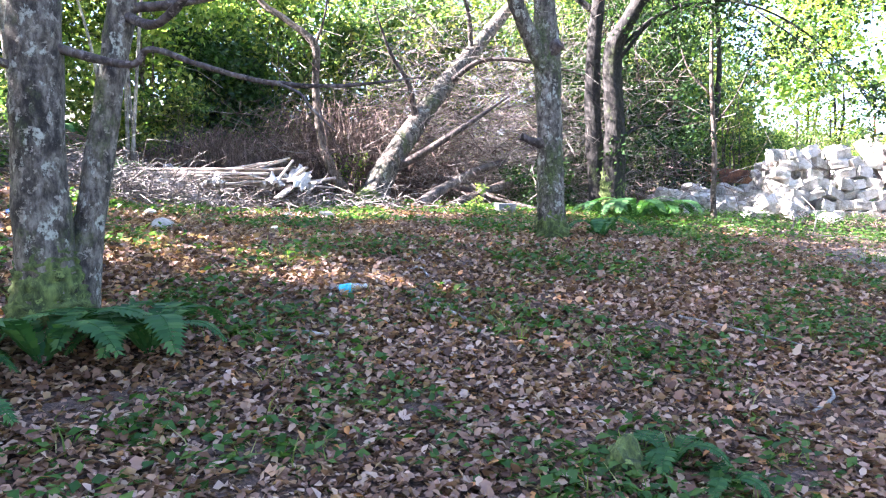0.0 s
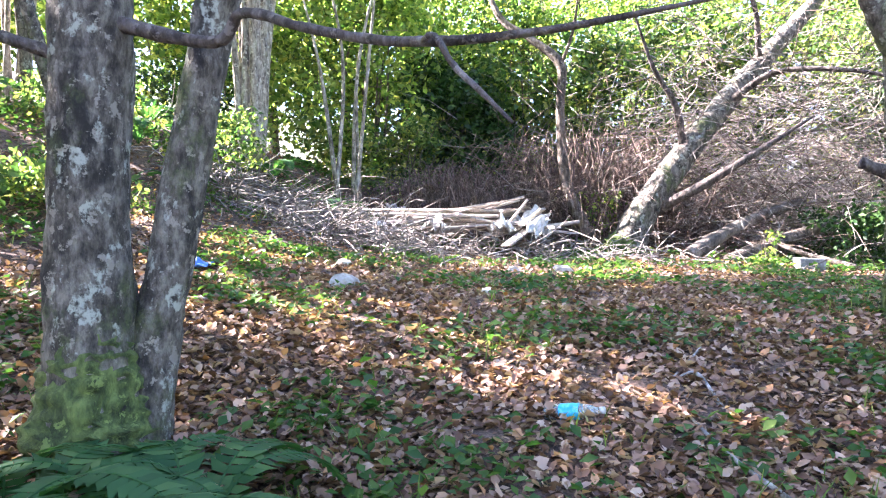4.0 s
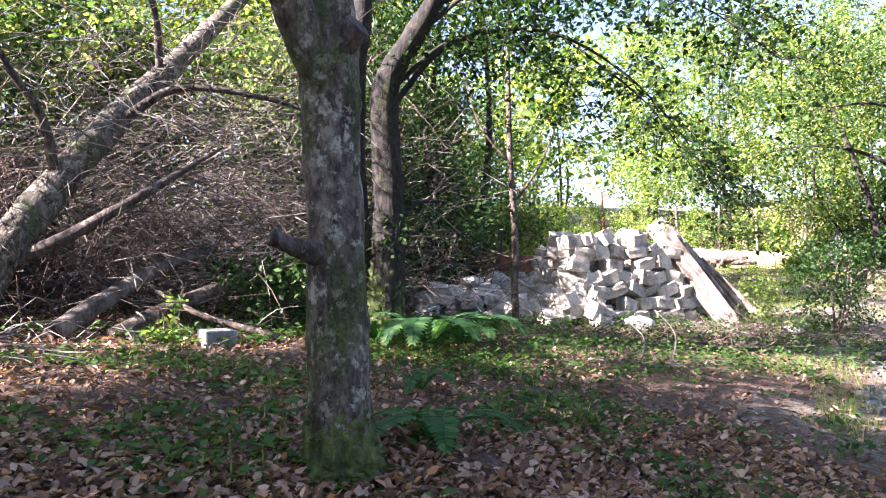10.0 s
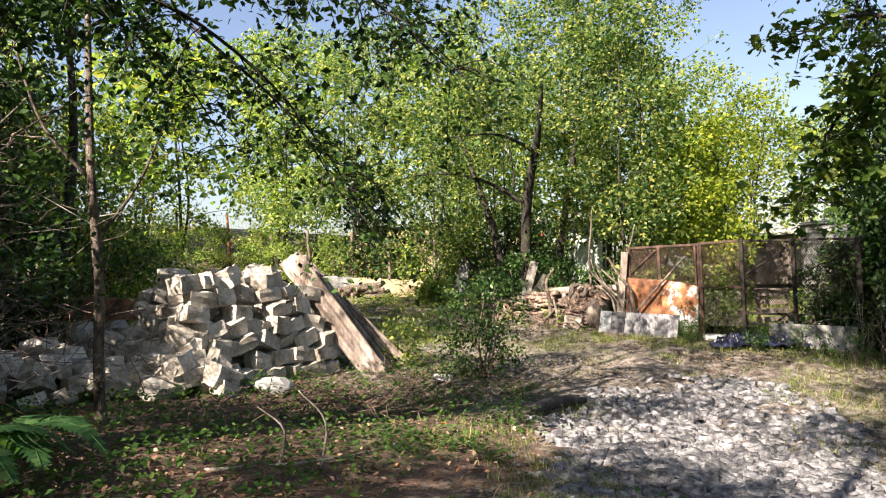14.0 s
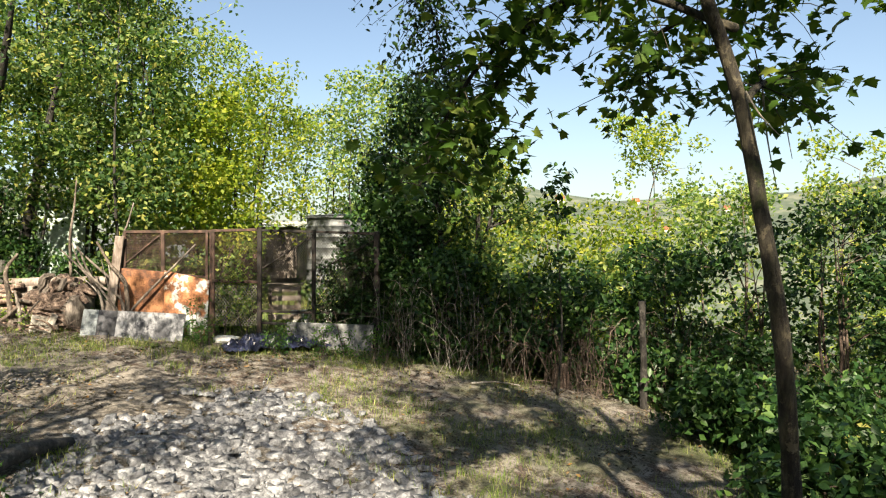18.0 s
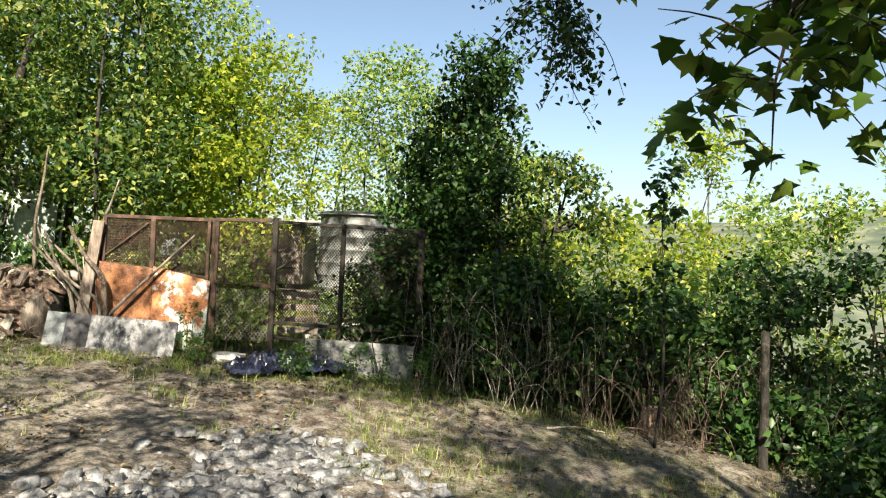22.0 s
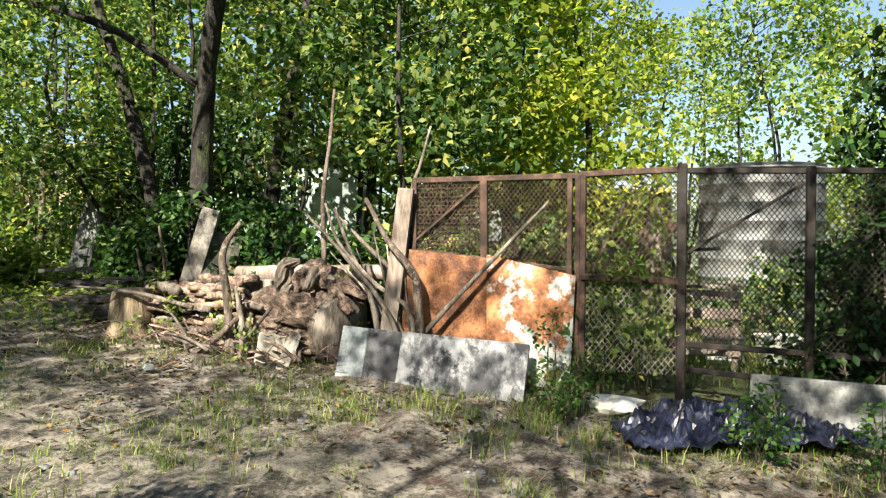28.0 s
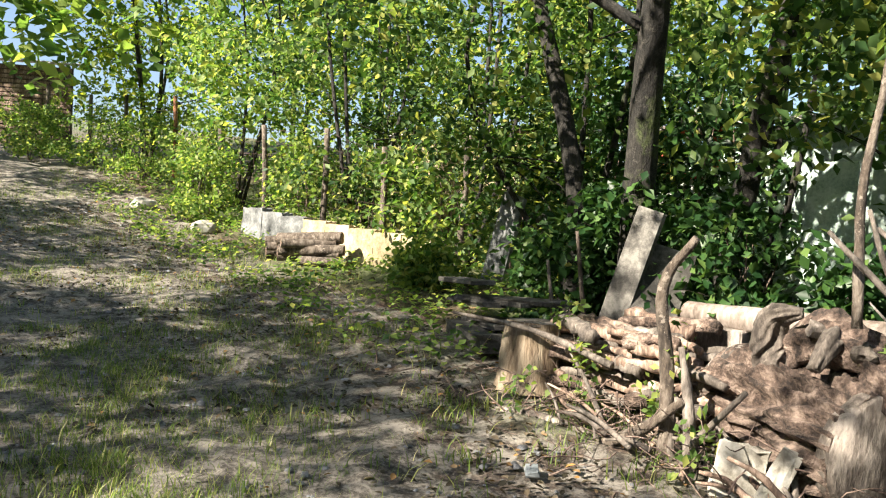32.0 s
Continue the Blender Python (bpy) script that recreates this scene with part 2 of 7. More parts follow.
def noise_tex(nt, scale, detail=4.0, rough=0.6, stretch=None, world=True):
    n = node(nt, "TexNoise", Scale=scale, Detail=detail, Roughness=rough)
    src = nt.nodes.new("ShaderNodeNewGeometry").outputs["Position"] if world else nt.nodes.new("ShaderNodeTexCoord").outputs["Object"]
    if stretch:
        m = node(nt, "Mapping", Scale=stretch)
        nt.links.new(src, m.inputs["Vector"])
        src = m.outputs["Vector"]
    nt.links.new(src, n.inputs["Vector"])
    return n.outputs["Fac"]


def bump(nt, bsdf, height, strength=0.4, distance=0.02):
    b = node(nt, "Bump", Strength=strength, Distance=distance)
    nt.links.new(height, b.inputs["Height"])
    nt.links.new(b.outputs["Normal"], bsdf.inputs["Normal"])


def sharp(nt, value, low, high):
    m = nt.nodes.new("ShaderNodeMapRange")
    m.inputs["From Min"].default_value, m.inputs["From Max"].default_value = low, high
    nt.links.new(value, m.inputs["Value"])
    return m.outputs["Result"]


def foliage(name, stops, through_light=0.45, rough=0.5, gloss=0.22):
    """Leaf blades, each a little different in hue, through which light shines."""
    def build(nt, bsdf):
        geo = nt.nodes.new("ShaderNodeNewGeometry")
        col = ramp(nt, geo.outputs["Random Per Island"], stops)
        patch = noise_tex(nt, 0.7, 2)
        hsv = node(nt, "HueSaturation")
        nt.links.new(col, hsv.inputs["Color"])
        val = nt.nodes.new("ShaderNodeMapRange")
        val.inputs["To Min"].default_value, val.inputs["To Max"].default_value = 0.7, 1.25
        nt.links.new(patch, val.inputs["Value"])
        nt.links.new(val.outputs["Result"], hsv.inputs["Value"])
        nt.links.new(hsv.outputs["Color"], bsdf.inputs["Base Color"])
        bsdf.inputs["Roughness"].default_value = rough
        bsdf.inputs["Specular IOR Level"].default_value = gloss
        tr = nt.nodes.new("ShaderNodeBsdfTranslucent")
        warm = mixed(nt, 1.0, hsv.outputs["Color"], (1.6, 1.75, 0.85), "MULTIPLY")
        nt.links.new(warm, tr.inputs["Color"])
        mix = nt.nodes.new("ShaderNodeMixShader")
        mix.inputs["Fac"].default_value = through_light
        nt.links.new(bsdf.outputs["BSDF"], mix.inputs[1])
        nt.links.new(tr.outputs["BSDF"], mix.inputs[2])
        nt.links.new(mix.outputs["Shader"], nt.nodes["Material Output"].inputs["Surface"])
    return material(name, build)


def bark(name, dark, mid, pale, moss=0.0, stretch=(1, 1, 0.35), scale=22, lichen=None):
    """Bark with upright grain, dark weathered patches, blotches of lichen and moss."""
    def build(nt, bsdf):
        grain = noise_tex(nt, scale, 6, 0.7, stretch)
        col = ramp(nt, grain, [(0.36, dark), (0.48, mid), (0.64, pale)])
        stains = sharp(nt, noise_tex(nt, 4.5, 7, 0.72, (1, 1, 0.5)), 0.52, 0.62)
        col = mixed(nt, stains, col, tuple(c * 0.75 for c in dark))
        patches = sharp(nt, noise_tex(nt, 15, 5, 0.7), 0.57, 0.61)
        col = mixed(nt, patches, col, tuple(min(1, c * 1.2) for c in pale))
        if lichen:
            blotch = sharp(nt, noise_tex(nt, 9.0, 6, 0.68, (1.1, 1.1, 0.8)), 0.56, 0.61)
            fleck = sharp(nt, noise_tex(nt, 30, 3, 0.6), 0.36, 0.5)
            both = nt.nodes.new("ShaderNodeMath")
            both.operation = "MULTIPLY"
            nt.links.new(blotch, both.inputs[0])
            nt.links.new(fleck, both.inputs[1])
            col = mixed(nt, both.outputs["Value"], col, lichen)
        if moss:
            m = sharp(nt, noise_tex(nt, 3.0, 6, 0.7, (1, 1, 0.6)), 0.68 - moss * 0.3, 0.82 - moss * 0.3)
            col = mixed(nt, m, col, ramp(nt, noise_tex(nt, 60, 3, 0.6), [(0.35, (0.025, 0.036, 0.01)), (0.6, (0.085, 0.11, 0.03))]))
        nt.links.new(col, bsdf.inputs["Base Color"])
        bsdf.inputs["Roughness"].default_value = 0.9
        bump(nt, bsdf, grain, 0.9, 0.03)
    return material(name, build)


def plain(name, stops, scale=6, rough=0.8, metal=0.0, relief=0.3, fine=40, stretch=None, spots=None, distance=0.01):
    """A surface with stains at one scale and grain at another."""
    def build(nt, bsdf):
        big, small = noise_tex(nt, scale, 5, 0.62, stretch), noise_tex(nt, fine, 4, 0.7, stretch)
        half = mixed(nt, 0.35, big, small)
        col = ramp(nt, half, tight(stops))
        if spots:
            col = mixed(nt, sharp(nt, noise_tex(nt, spots[0], 6, 0.7), spots[1], spots[1] + 0.06), col, spots[2])
        info = nt.nodes.new("ShaderNodeObjectInfo")
        tone = nt.nodes.new("ShaderNodeMapRange")
        tone.inputs["To Min"].default_value, tone.inputs["To Max"].default_value = 0.82, 1.12
        nt.links.new(info.outputs["Random"], tone.inputs["Value"])
        hsv = node(nt, "HueSaturation")
        nt.links.new(tone.outputs["Result"], hsv.inputs["Value"])
        nt.links.new(col, hsv.inputs["Color"])
        nt.links.new(hsv.outputs["Color"], bsdf.inputs["Base Color"])
        bsdf.inputs["Roughness"].default_value, bsdf.inputs["Metallic"].default_value = rough, metal
        bump(nt, bsdf, small, relief, distance)
    return material(name, build)


def ground_build(nt, bsdf):
    attr = nt.nodes.new("ShaderNodeAttribute")
    attr.attribute_name = "cover"
    sep = nt.nodes.new("ShaderNodeSeparateColor")
    nt.links.new(attr.outputs["Color"], sep.inputs["Color"])
    fine, mid, big = noise_tex(nt, 38, 6, 0.75), noise_tex(nt, 7, 5, 0.65), noise_tex(nt, 0.9, 4, 0.6)
    litter = ramp(nt, fine, [(0.38, (0.022, 0.013, 0.009)), (0.5, (0.08, 0.047, 0.033)), (0.64, (0.2, 0.13, 0.095))])
    dirt = ramp(nt, mixed(nt, 0.5, fine, mid), [(0.42, (0.034, 0.028, 0.023)), (0.485, (0.1, 0.087, 0.073)), (0.55, (0.23, 0.205, 0.178))])
    green = ramp(nt, fine, [(0.36, (0.03, 0.036, 0.014)), (0.52, (0.07, 0.085, 0.03)), (0.68, (0.14, 0.145, 0.065))])
    edge = nt.nodes.new("ShaderNodeMath")
    edge.operation = "MULTIPLY_ADD"
    nt.links.new(mid, edge.inputs[0])
    edge.inputs[1].default_value = 0.9
    nt.links.new(sep.outputs["Red"], edge.inputs[2])
    col = mixed(nt, sharp(nt, edge.outputs["Value"], 0.8, 1.05), litter, dirt)
    turf = nt.nodes.new("ShaderNodeMath")
    turf.operation = "MULTIPLY_ADD"
    nt.links.new(big, turf.inputs[0])
    turf.inputs[1].default_value = 0.9
    nt.links.new(sep.outputs["Green"], turf.inputs[2])
    col = mixed(nt, sharp(nt, turf.outputs["Value"], 0.85, 1.15), col, green)
    woods = ramp(nt, noise_tex(nt, 0.02, 6, 0.7), [(0.35, (0.035, 0.05, 0.034)), (0.5, (0.06, 0.08, 0.052)), (0.62, (0.13, 0.14, 0.1))])
    col = mixed(nt, sep.outputs["Blue"], col, woods)
    nt.links.new(col, bsdf.inputs["Base Color"])
    bsdf.inputs["Roughness"].default_value = 0.95
    bump(nt, bsdf, fine, 0.6, 0.03)


GROUND = material("forest_ground", ground_build)
BARK_GREY = bark("grey_bark", (0.02, 0.0165, 0.013), (0.078, 0.066, 0.053), (0.2, 0.18, 0.15), 0.55, (1, 1, 0.5), lichen=(0.33, 0.34, 0.29))
BARK_MAPLE = bark("maple_bark", (0.012, 0.01, 0.008), (0.036, 0.03, 0.021), (0.09, 0.076, 0.05), 0.5)
BARK_LIMB = bark("limb_bark", (0.028, 0.02, 0.018), (0.07, 0.054, 0.048), (0.14, 0.12, 0.11), 0.1)
# mossy bark; backlit darkness of the trunks is put into its near-black tones
BARK_MOSSY = bark("silhouette_mossy_bark", (0.006, 0.0055, 0.005), (0.015, 0.013, 0.011), (0.038, 0.034, 0.029), 0.35)
BARK_MOSS = bark("moss_cushion", (0.026, 0.04, 0.01), (0.066, 0.094, 0.022), (0.13, 0.17, 0.045), 0.0)
BARK_BROWN = bark("brown_bark", (0.035, 0.026, 0.02), (0.09, 0.068, 0.052), (0.18, 0.15, 0.125), 0.1)
BARK_PALE = bark("pale_bark", (0.1, 0.085, 0.07), (0.26, 0.23, 0.19), (0.45, 0.42, 0.36), 0.15)
TWIG = plain("dead_twig", [(0.3, (0.08, 0.068, 0.06)), (0.5, (0.21, 0.185, 0.165)), (0.7, (0.43, 0.395, 0.36))], 9, 0.9)
CANE = plain("dead_cane", [(0.3, (0.035, 0.022, 0.018)), (0.5, (0.11, 0.074, 0.06)), (0.7, (0.3, 0.22, 0.18))], 9, 0.9)
TWIG_DARK = plain("dark_twig", [(0.3, (0.035, 0.025, 0.02)), (0.55, (0.1, 0.07, 0.055)), (0.75, (0.2, 0.15, 0.12))], 9, 0.9)
LEAF_GREEN = foliage("green_leaf", [(0.0, (0.022, 0.055, 0.02)), (0.45, (0.062, 0.115, 0.036)), (0.8, (0.17, 0.23, 0.075)), (1.0, (0.38, 0.36, 0.1))], 0.45)
LEAF_BRIGHT = foliage("bright_leaf", [(0.0, (0.035, 0.085, 0.022)), (0.4, (0.13, 0.205, 0.055)), (0.85, (0.28, 0.34, 0.1)), (1.0, (0.42, 0.4, 0.11))], 0.5)
LEAF_YELLOW = foliage("yellow_green_leaf", [(0.0, (0.06, 0.12, 0.02)), (0.4, (0.16, 0.22, 0.035)), (0.85, (0.3, 0.33, 0.05)), (1.0, (0.42, 0.4, 0.06))], 0.55)
LEAF_DARK = foliage("dark_leaf", [(0.0, (0.01, 0.03, 0.01)), (0.5, (0.024, 0.062, 0.016)), (0.9, (0.055, 0.11, 0.026)), (1.0, (0.1, 0.15, 0.04))], 0.2, 0.42, 0.25)
LEAF_MAPLE = foliage("maple_leaf", [(0.0, (0.035, 0.075, 0.012)), (0.6, (0.055, 0.11, 0.018)), (1.0, (0.14, 0.17, 0.03))], 0.35)
LEAF_FERN = foliage("fern_leaf", [(0.0, (0.02, 0.07, 0.022)), (0.6, (0.04, 0.115, 0.035)), (1.0, (0.08, 0.16, 0.05))], 0.3, 0.65)
LEAF_HERB = foliage("herb_leaf", [(0.0, (0.025, 0.07, 0.015)), (0.5, (0.045, 0.11, 0.025)), (1.0, (0.11, 0.18, 0.04))], 0.4)
LEAF_TRACK = foliage("trodden_leaf", [(0.0, (0.02, 0.018, 0.012)), (0.5, (0.06, 0.05, 0.032)), (0.85, (0.14, 0.11, 0.075)), (1.0, (0.3, 0.16, 0.05))], 0.1, 0.8)
LEAF_DEAD = foliage("fallen_leaf", [(0.0, (0.07, 0.036, 0.024)), (0.3, (0.2, 0.11, 0.072)), (0.65, (0.34, 0.21, 0.15)), (0.93, (0.52, 0.38, 0.29)), (1.0, (0.5, 0.22, 0.07))], 0.15, 0.6)
GRASS = foliage("grass_blade", [(0.0, (0.07, 0.12, 0.02)), (0.5, (0.13, 0.19, 0.04)), (0.85, (0.25, 0.27, 0.09)), (1.0, (0.42, 0.38, 0.2))], 0.35)
RUST = plain("rusted_sheet", [(0.3, (0.045, 0.018, 0.01)), (0.5, (0.19, 0.072, 0.028)), (0.68, (0.38, 0.17, 0.075))], 4.5, 0.75, 0.0, 0.4, 55, None, (5.5, 0.6, (0.085, 0.034, 0.018)))
RUST_PAINT = plain("flaking_painted_sheet", [(0.3, (0.06, 0.024, 0.012)), (0.5, (0.22, 0.085, 0.034)), (0.68, (0.4, 0.18, 0.08))], 3.5, 0.75, 0.0, 0.3, 30, None, (2.9, 0.52, (0.44, 0.46, 0.45)))
# rusted iron darkened further: the gate's shadow is put into the colour
IRON = plain("shaded_iron", [(0.3, (0.007, 0.006, 0.006)), (0.55, (0.018, 0.014, 0.012)), (0.75, (0.045, 0.03, 0.023))], 8, 0.8, 0.2)
RUST_DARK = plain("rusted_iron", [(0.3, (0.022, 0.013, 0.01)), (0.55, (0.06, 0.034, 0.025)), (0.75, (0.13, 0.075, 0.055))], 8, 0.8, 0.2)
PLANK = plain("weathered_plank", [(0.3, (0.2, 0.16, 0.13)), (0.5, (0.4, 0.345, 0.3)), (0.7, (0.58, 0.52, 0.47))], 5, 0.85, 0, 0.4, 30, (1, 1, 1))
PLANK_OLD = plain("old_board", [(0.3, (0.1, 0.075, 0.06)), (0.5, (0.22, 0.18, 0.155)), (0.7, (0.36, 0.31, 0.28))], 6, 0.85, 0, 0.5, 34, (1, 1, 0.25))
LOG_WOOD = plain("split_wood", [(0.3, (0.05, 0.031, 0.023)), (0.5, (0.18, 0.12, 0.09)), (0.7, (0.42, 0.31, 0.245))], 7, 0.85, 0, 0.6, 45, (1, 1, 0.3), None, 0.02)
LOG_GREY = plain("grey_wood", [(0.3, (0.045, 0.036, 0.031)), (0.5, (0.13, 0.108, 0.092)), (0.7, (0.28, 0.242, 0.212))], 6, 0.9, 0, 0.6, 40, (1, 1, 0.4), None, 0.02)
STUMP_WOOD = plain("stump_bark", [(0.3, (0.12, 0.08, 0.05)), (0.5, (0.27, 0.2, 0.135)), (0.7, (0.42, 0.34, 0.25))], 14, 0.9, 0, 0.9, 60, (1, 1, 0.12), None, 0.03)
BARK_ROUGH = plain("rough_log_bark", [(0.3, (0.03, 0.02, 0.016)), (0.5, (0.14, 0.095, 0.075)), (0.7, (0.36, 0.27, 0.22))], 9, 0.95, 0, 1.0, 34, None, None, 0.05)
CHARRED = plain("blackened_board", [(0.3, (0.02, 0.018, 0.017)), (0.55, (0.06, 0.055, 0.05)), (0.75, (0.14, 0.13, 0.12))], 6, 0.85, 0, 0.6, 40)
STONE = plain("pale_limestone", [(0.28, (0.2, 0.18, 0.15)), (0.48, (0.38, 0.355, 0.31)), (0.7, (0.55, 0.525, 0.48))], 4, 0.9, 0, 0.5, 28, None, (6, 0.62, (0.3, 0.28, 0.25)))
GRAVEL = plain("crushed_stone", [(0.3, (0.045, 0.046, 0.052)), (0.5, (0.125, 0.127, 0.138)), (0.7, (0.28, 0.285, 0.3))], 9, 0.85, 0, 0.4, 45)
CONCRETE = plain("stained_concrete", [(0.3, (0.07, 0.073, 0.075)), (0.5, (0.155, 0.16, 0.163)), (0.7, (0.28, 0.285, 0.285))], 4, 0.85, 0, 0.35, 30, None, (5, 0.6, (0.2, 0.2, 0.2)))
WHITE = plain("weathered_white", [(0.3, (0.38, 0.38, 0.36)), (0.5, (0.56, 0.56, 0.54)), (0.7, (0.7, 0.7, 0.68))], 5, 0.6, 0, 0.15, 30, None, (7, 0.66, (0.35, 0.32, 0.28)))
SLAB_GREY = plain("grey_painted_slab", [(0.36, (0.03, 0.032, 0.042)), (0.5, (0.12, 0.124, 0.14)), (0.62, (0.32, 0.325, 0.35))], 2.6, 0.7, 0, 0.25, 22, (1, 1, 0.6), (4.2, 0.53, (0.035, 0.037, 0.05)))
SLAB_DARK = plain("dark_slab_strip", [(0.3, (0.008, 0.009, 0.013)), (0.5, (0.02, 0.021, 0.03)), (0.7, (0.07, 0.072, 0.085))], 6, 0.65, 0, 0.2)
SLAB_PALE = plain("pale_painted_slab", [(0.3, (0.11, 0.125, 0.14)), (0.5, (0.19, 0.215, 0.235)), (0.7, (0.3, 0.33, 0.35))], 6, 0.7, 0, 0.2)
TARP = plain("black_plastic_sheet", [(0.3, (0.006, 0.007, 0.014)), (0.55, (0.015, 0.018, 0.042)), (0.75, (0.035, 0.042, 0.09))], 5, 0.32, 0, 0.3, 20)
OCHRE = plain("ochre_plaster", [(0.3, (0.2, 0.155, 0.09)), (0.5, (0.37, 0.295, 0.175)), (0.7, (0.52, 0.44, 0.3))], 3, 0.9, 0, 0.3, 30, None, (4, 0.6, (0.22, 0.19, 0.15)))
SLAB_STONE = plain("lichened_stone_slab", [(0.3, (0.03, 0.028, 0.026)), (0.5, (0.08, 0.074, 0.067)), (0.7, (0.17, 0.16, 0.145))], 5, 0.9, 0, 0.5, 26, None, (4, 0.62, (0.05, 0.045, 0.04)))
MINT = plain("mint_painted_board", [(0.3, (0.26, 0.34, 0.31)), (0.5, (0.4, 0.49, 0.45)), (0.7, (0.52, 0.6, 0.56))], 5, 0.7, 0, 0.15)
RED_PAINT = plain("red_paint", [(0.3, (0.35, 0.04, 0.02)), (0.55, (0.55, 0.08, 0.04)), (0.75, (0.65, 0.15, 0.1))], 5, 0.6, 0, 0.15)
BLUE_CLOTH = plain("blue_plastic", [(0.3, (0.03, 0.1, 0.36)), (0.55, (0.07, 0.2, 0.55)), (0.75, (0.25, 0.4, 0.7))], 12, 0.45, 0, 0.4)
BOTTLE_LABEL = plain("turquoise_label", [(0.3, (0.01, 0.3, 0.55)), (0.55, (0.03, 0.45, 0.7)), (0.75, (0.2, 0.6, 0.8))], 30, 0.4, 0, 0.1)
ZINC = plain("ribbed_zinc", [(0.3, (0.1, 0.11, 0.118)), (0.5, (0.17, 0.183, 0.192)), (0.7, (0.25, 0.262, 0.275))], 3, 0.5, 0.1, 0.15, 20, None, (3, 0.62, (0.35, 0.26, 0.2)))
ROOF_PALE = plain("pale_roof_sheet", [(0.3, (0.45, 0.4, 0.36)), (0.5, (0.6, 0.56, 0.52)), (0.7, (0.7, 0.67, 0.63))], 3, 0.8, 0, 0.2)


def clear_build(nt, bsdf):
    bsdf.inputs["Base Color"].default_value = (0.85, 0.95, 0.97, 1)
    bsdf.inputs["Transmission Weight"].default_value = 0.75
    bsdf.inputs["Roughness"].default_value = 0.12
    bsdf.inputs["IOR"].default_value = 1.2


CLEAR = material("clear_plastic", clear_build)

# ---- ground ----
ROAD = np.array([(5.5, 9.0), (7.5, 13.2), (9.6, 15.6), (12.2, 17.3), (13.6, 19.6), (14.3, 23.0), (14.6, 27.0), (14.7, 31.0), (14.6, 40.0)])


def off_line(x, y, line):
    """Distance from points to a line of straight pieces."""
    best = np.full(np.shape(x), 1e9)
    for (ax, ay), (bx, by) in zip(line[:-1], line[1:]):
        dx, dy = bx - ax, by - ay
        s = np.clip(((x - ax) * dx + (y - ay) * dy) / (dx * dx + dy * dy), 0, 1)
        best = np.minimum(best, np.hypot(x - ax - s * dx, y - ay - s * dy))
    return best


def on_ground(x, y, up=0.0):
    return (x, y, float(land(x, y)) + up)


def wander(x, y, size, seed=0.0):
    """A gentle field between 0 and 1 that makes patches of the given size."""
    a, b = x / size + seed, y / size - seed
    return 0.5 + 0.25 * (np.sin(a * 2.1 + 1.3 * np.sin(b * 1.7)) + np.sin(b * 2.6 + 1.1 * np.sin(a * 1.4 + 2)))


def build_ground():
    near_x, near_y = np.arange(-14, 26.01, 0.28), np.arange(-4, 38.01, 0.28)
    out = np.array([1, 2.5, 5, 9, 15, 25, 40, 65, 100, 150, 220, 320, 450, 600, 760, 920, 1080, 1240, 1400, 1560, 1800, 2200])
    side = np.arange(-2200, 2201, 110.0)
    xs = np.concatenate([-14 - out[::-1], near_x, 26 + out])
    ys = np.unique(np.concatenate([-4 - out[::-1], near_y, 38 + out, side[np.abs(side - 17) > 60]]))
    gx, gy = np.meshgrid(xs, ys, indexing="ij")
    z = land(gx, gy)
    inner = (gx > -15) & (gx < 27) & (gy > -5) & (gy < 39)
    z = z + inner * (0.018 * np.sin(gx * 5.1 + 2 * np.sin(gy * 3.3)) + 0.016 * np.sin(gy * 6.3 + gx * 2.2) + 0.012 * rng.normal(size=gx.shape))
    v = np.stack([gx, gy, z], -1).reshape(-1, 3)
    n, m = gx.shape
    i, j = np.meshgrid(np.arange(n - 1), np.arange(m - 1), indexing="ij")
    f = np.stack([i * m + j, (i + 1) * m + j, (i + 1) * m + j + 1, i * m + j + 1], -1).reshape(-1, 4)
    me = smooth(grid_mesh("ground", v, f))
    d = off_line(v[:, 0], v[:, 1], ROAD)
    dirt = np.maximum(np.clip(1.35 - d / 2.1, 0, 1) * 0.75, 0.56 * np.clip((v[:, 0] - 8) / 2, 0, 1) * (v[:, 0] < 17))
    yard = np.clip(1 - np.hypot((v[:, 0] - 13.5) / 3.2, (v[:, 1] - 19.5) / 4.5), 0, 1) * 0.8
    yard = np.maximum(yard, np.clip(1.3 - np.hypot((v[:, 0] - 7.2) / 2.2, (v[:, 1] - 15.6) / 2.0), 0, 1) * 0.6)
    wood = np.clip((9.0 - v[:, 0]) / 3, 0, 1)
    turf = (np.clip(d / 2.2 - 0.4, 0, 1) * 0.33 + 0.34 * wander(v[:, 0], v[:, 1], 1.8) * (d > 0.8)) * (1 - 0.75 * wood) + 0.12 * (v[:, 0] > 17)
    far = np.clip((np.hypot(v[:, 0] - 6, v[:, 1] - 17) - 30) / 30, 0, 1)
    col = me.color_attributes.new("cover", "FLOAT_COLOR", "POINT")
    col.data.foreach_set("color", np.stack([np.maximum(dirt, yard), turf, far, np.ones(len(v))], -1).astype(np.float32).ravel())
    return solo("ground", me, GROUND, "leaf-strewn forest floor and stony dirt track on a slope", "ground", kind="structure")


build_ground()

BLADE = (np.array([(-0.035, 0, 0), (0.035, 0, 0), (0.028, 0.1, 0.5), (-0.028, 0.1, 0.5), (0.006, 0.36, 0.92), (-0.006, 0.36, 0.92)]),
         np.array([(0, 1, 2, 3), (3, 2, 4, 5)]))


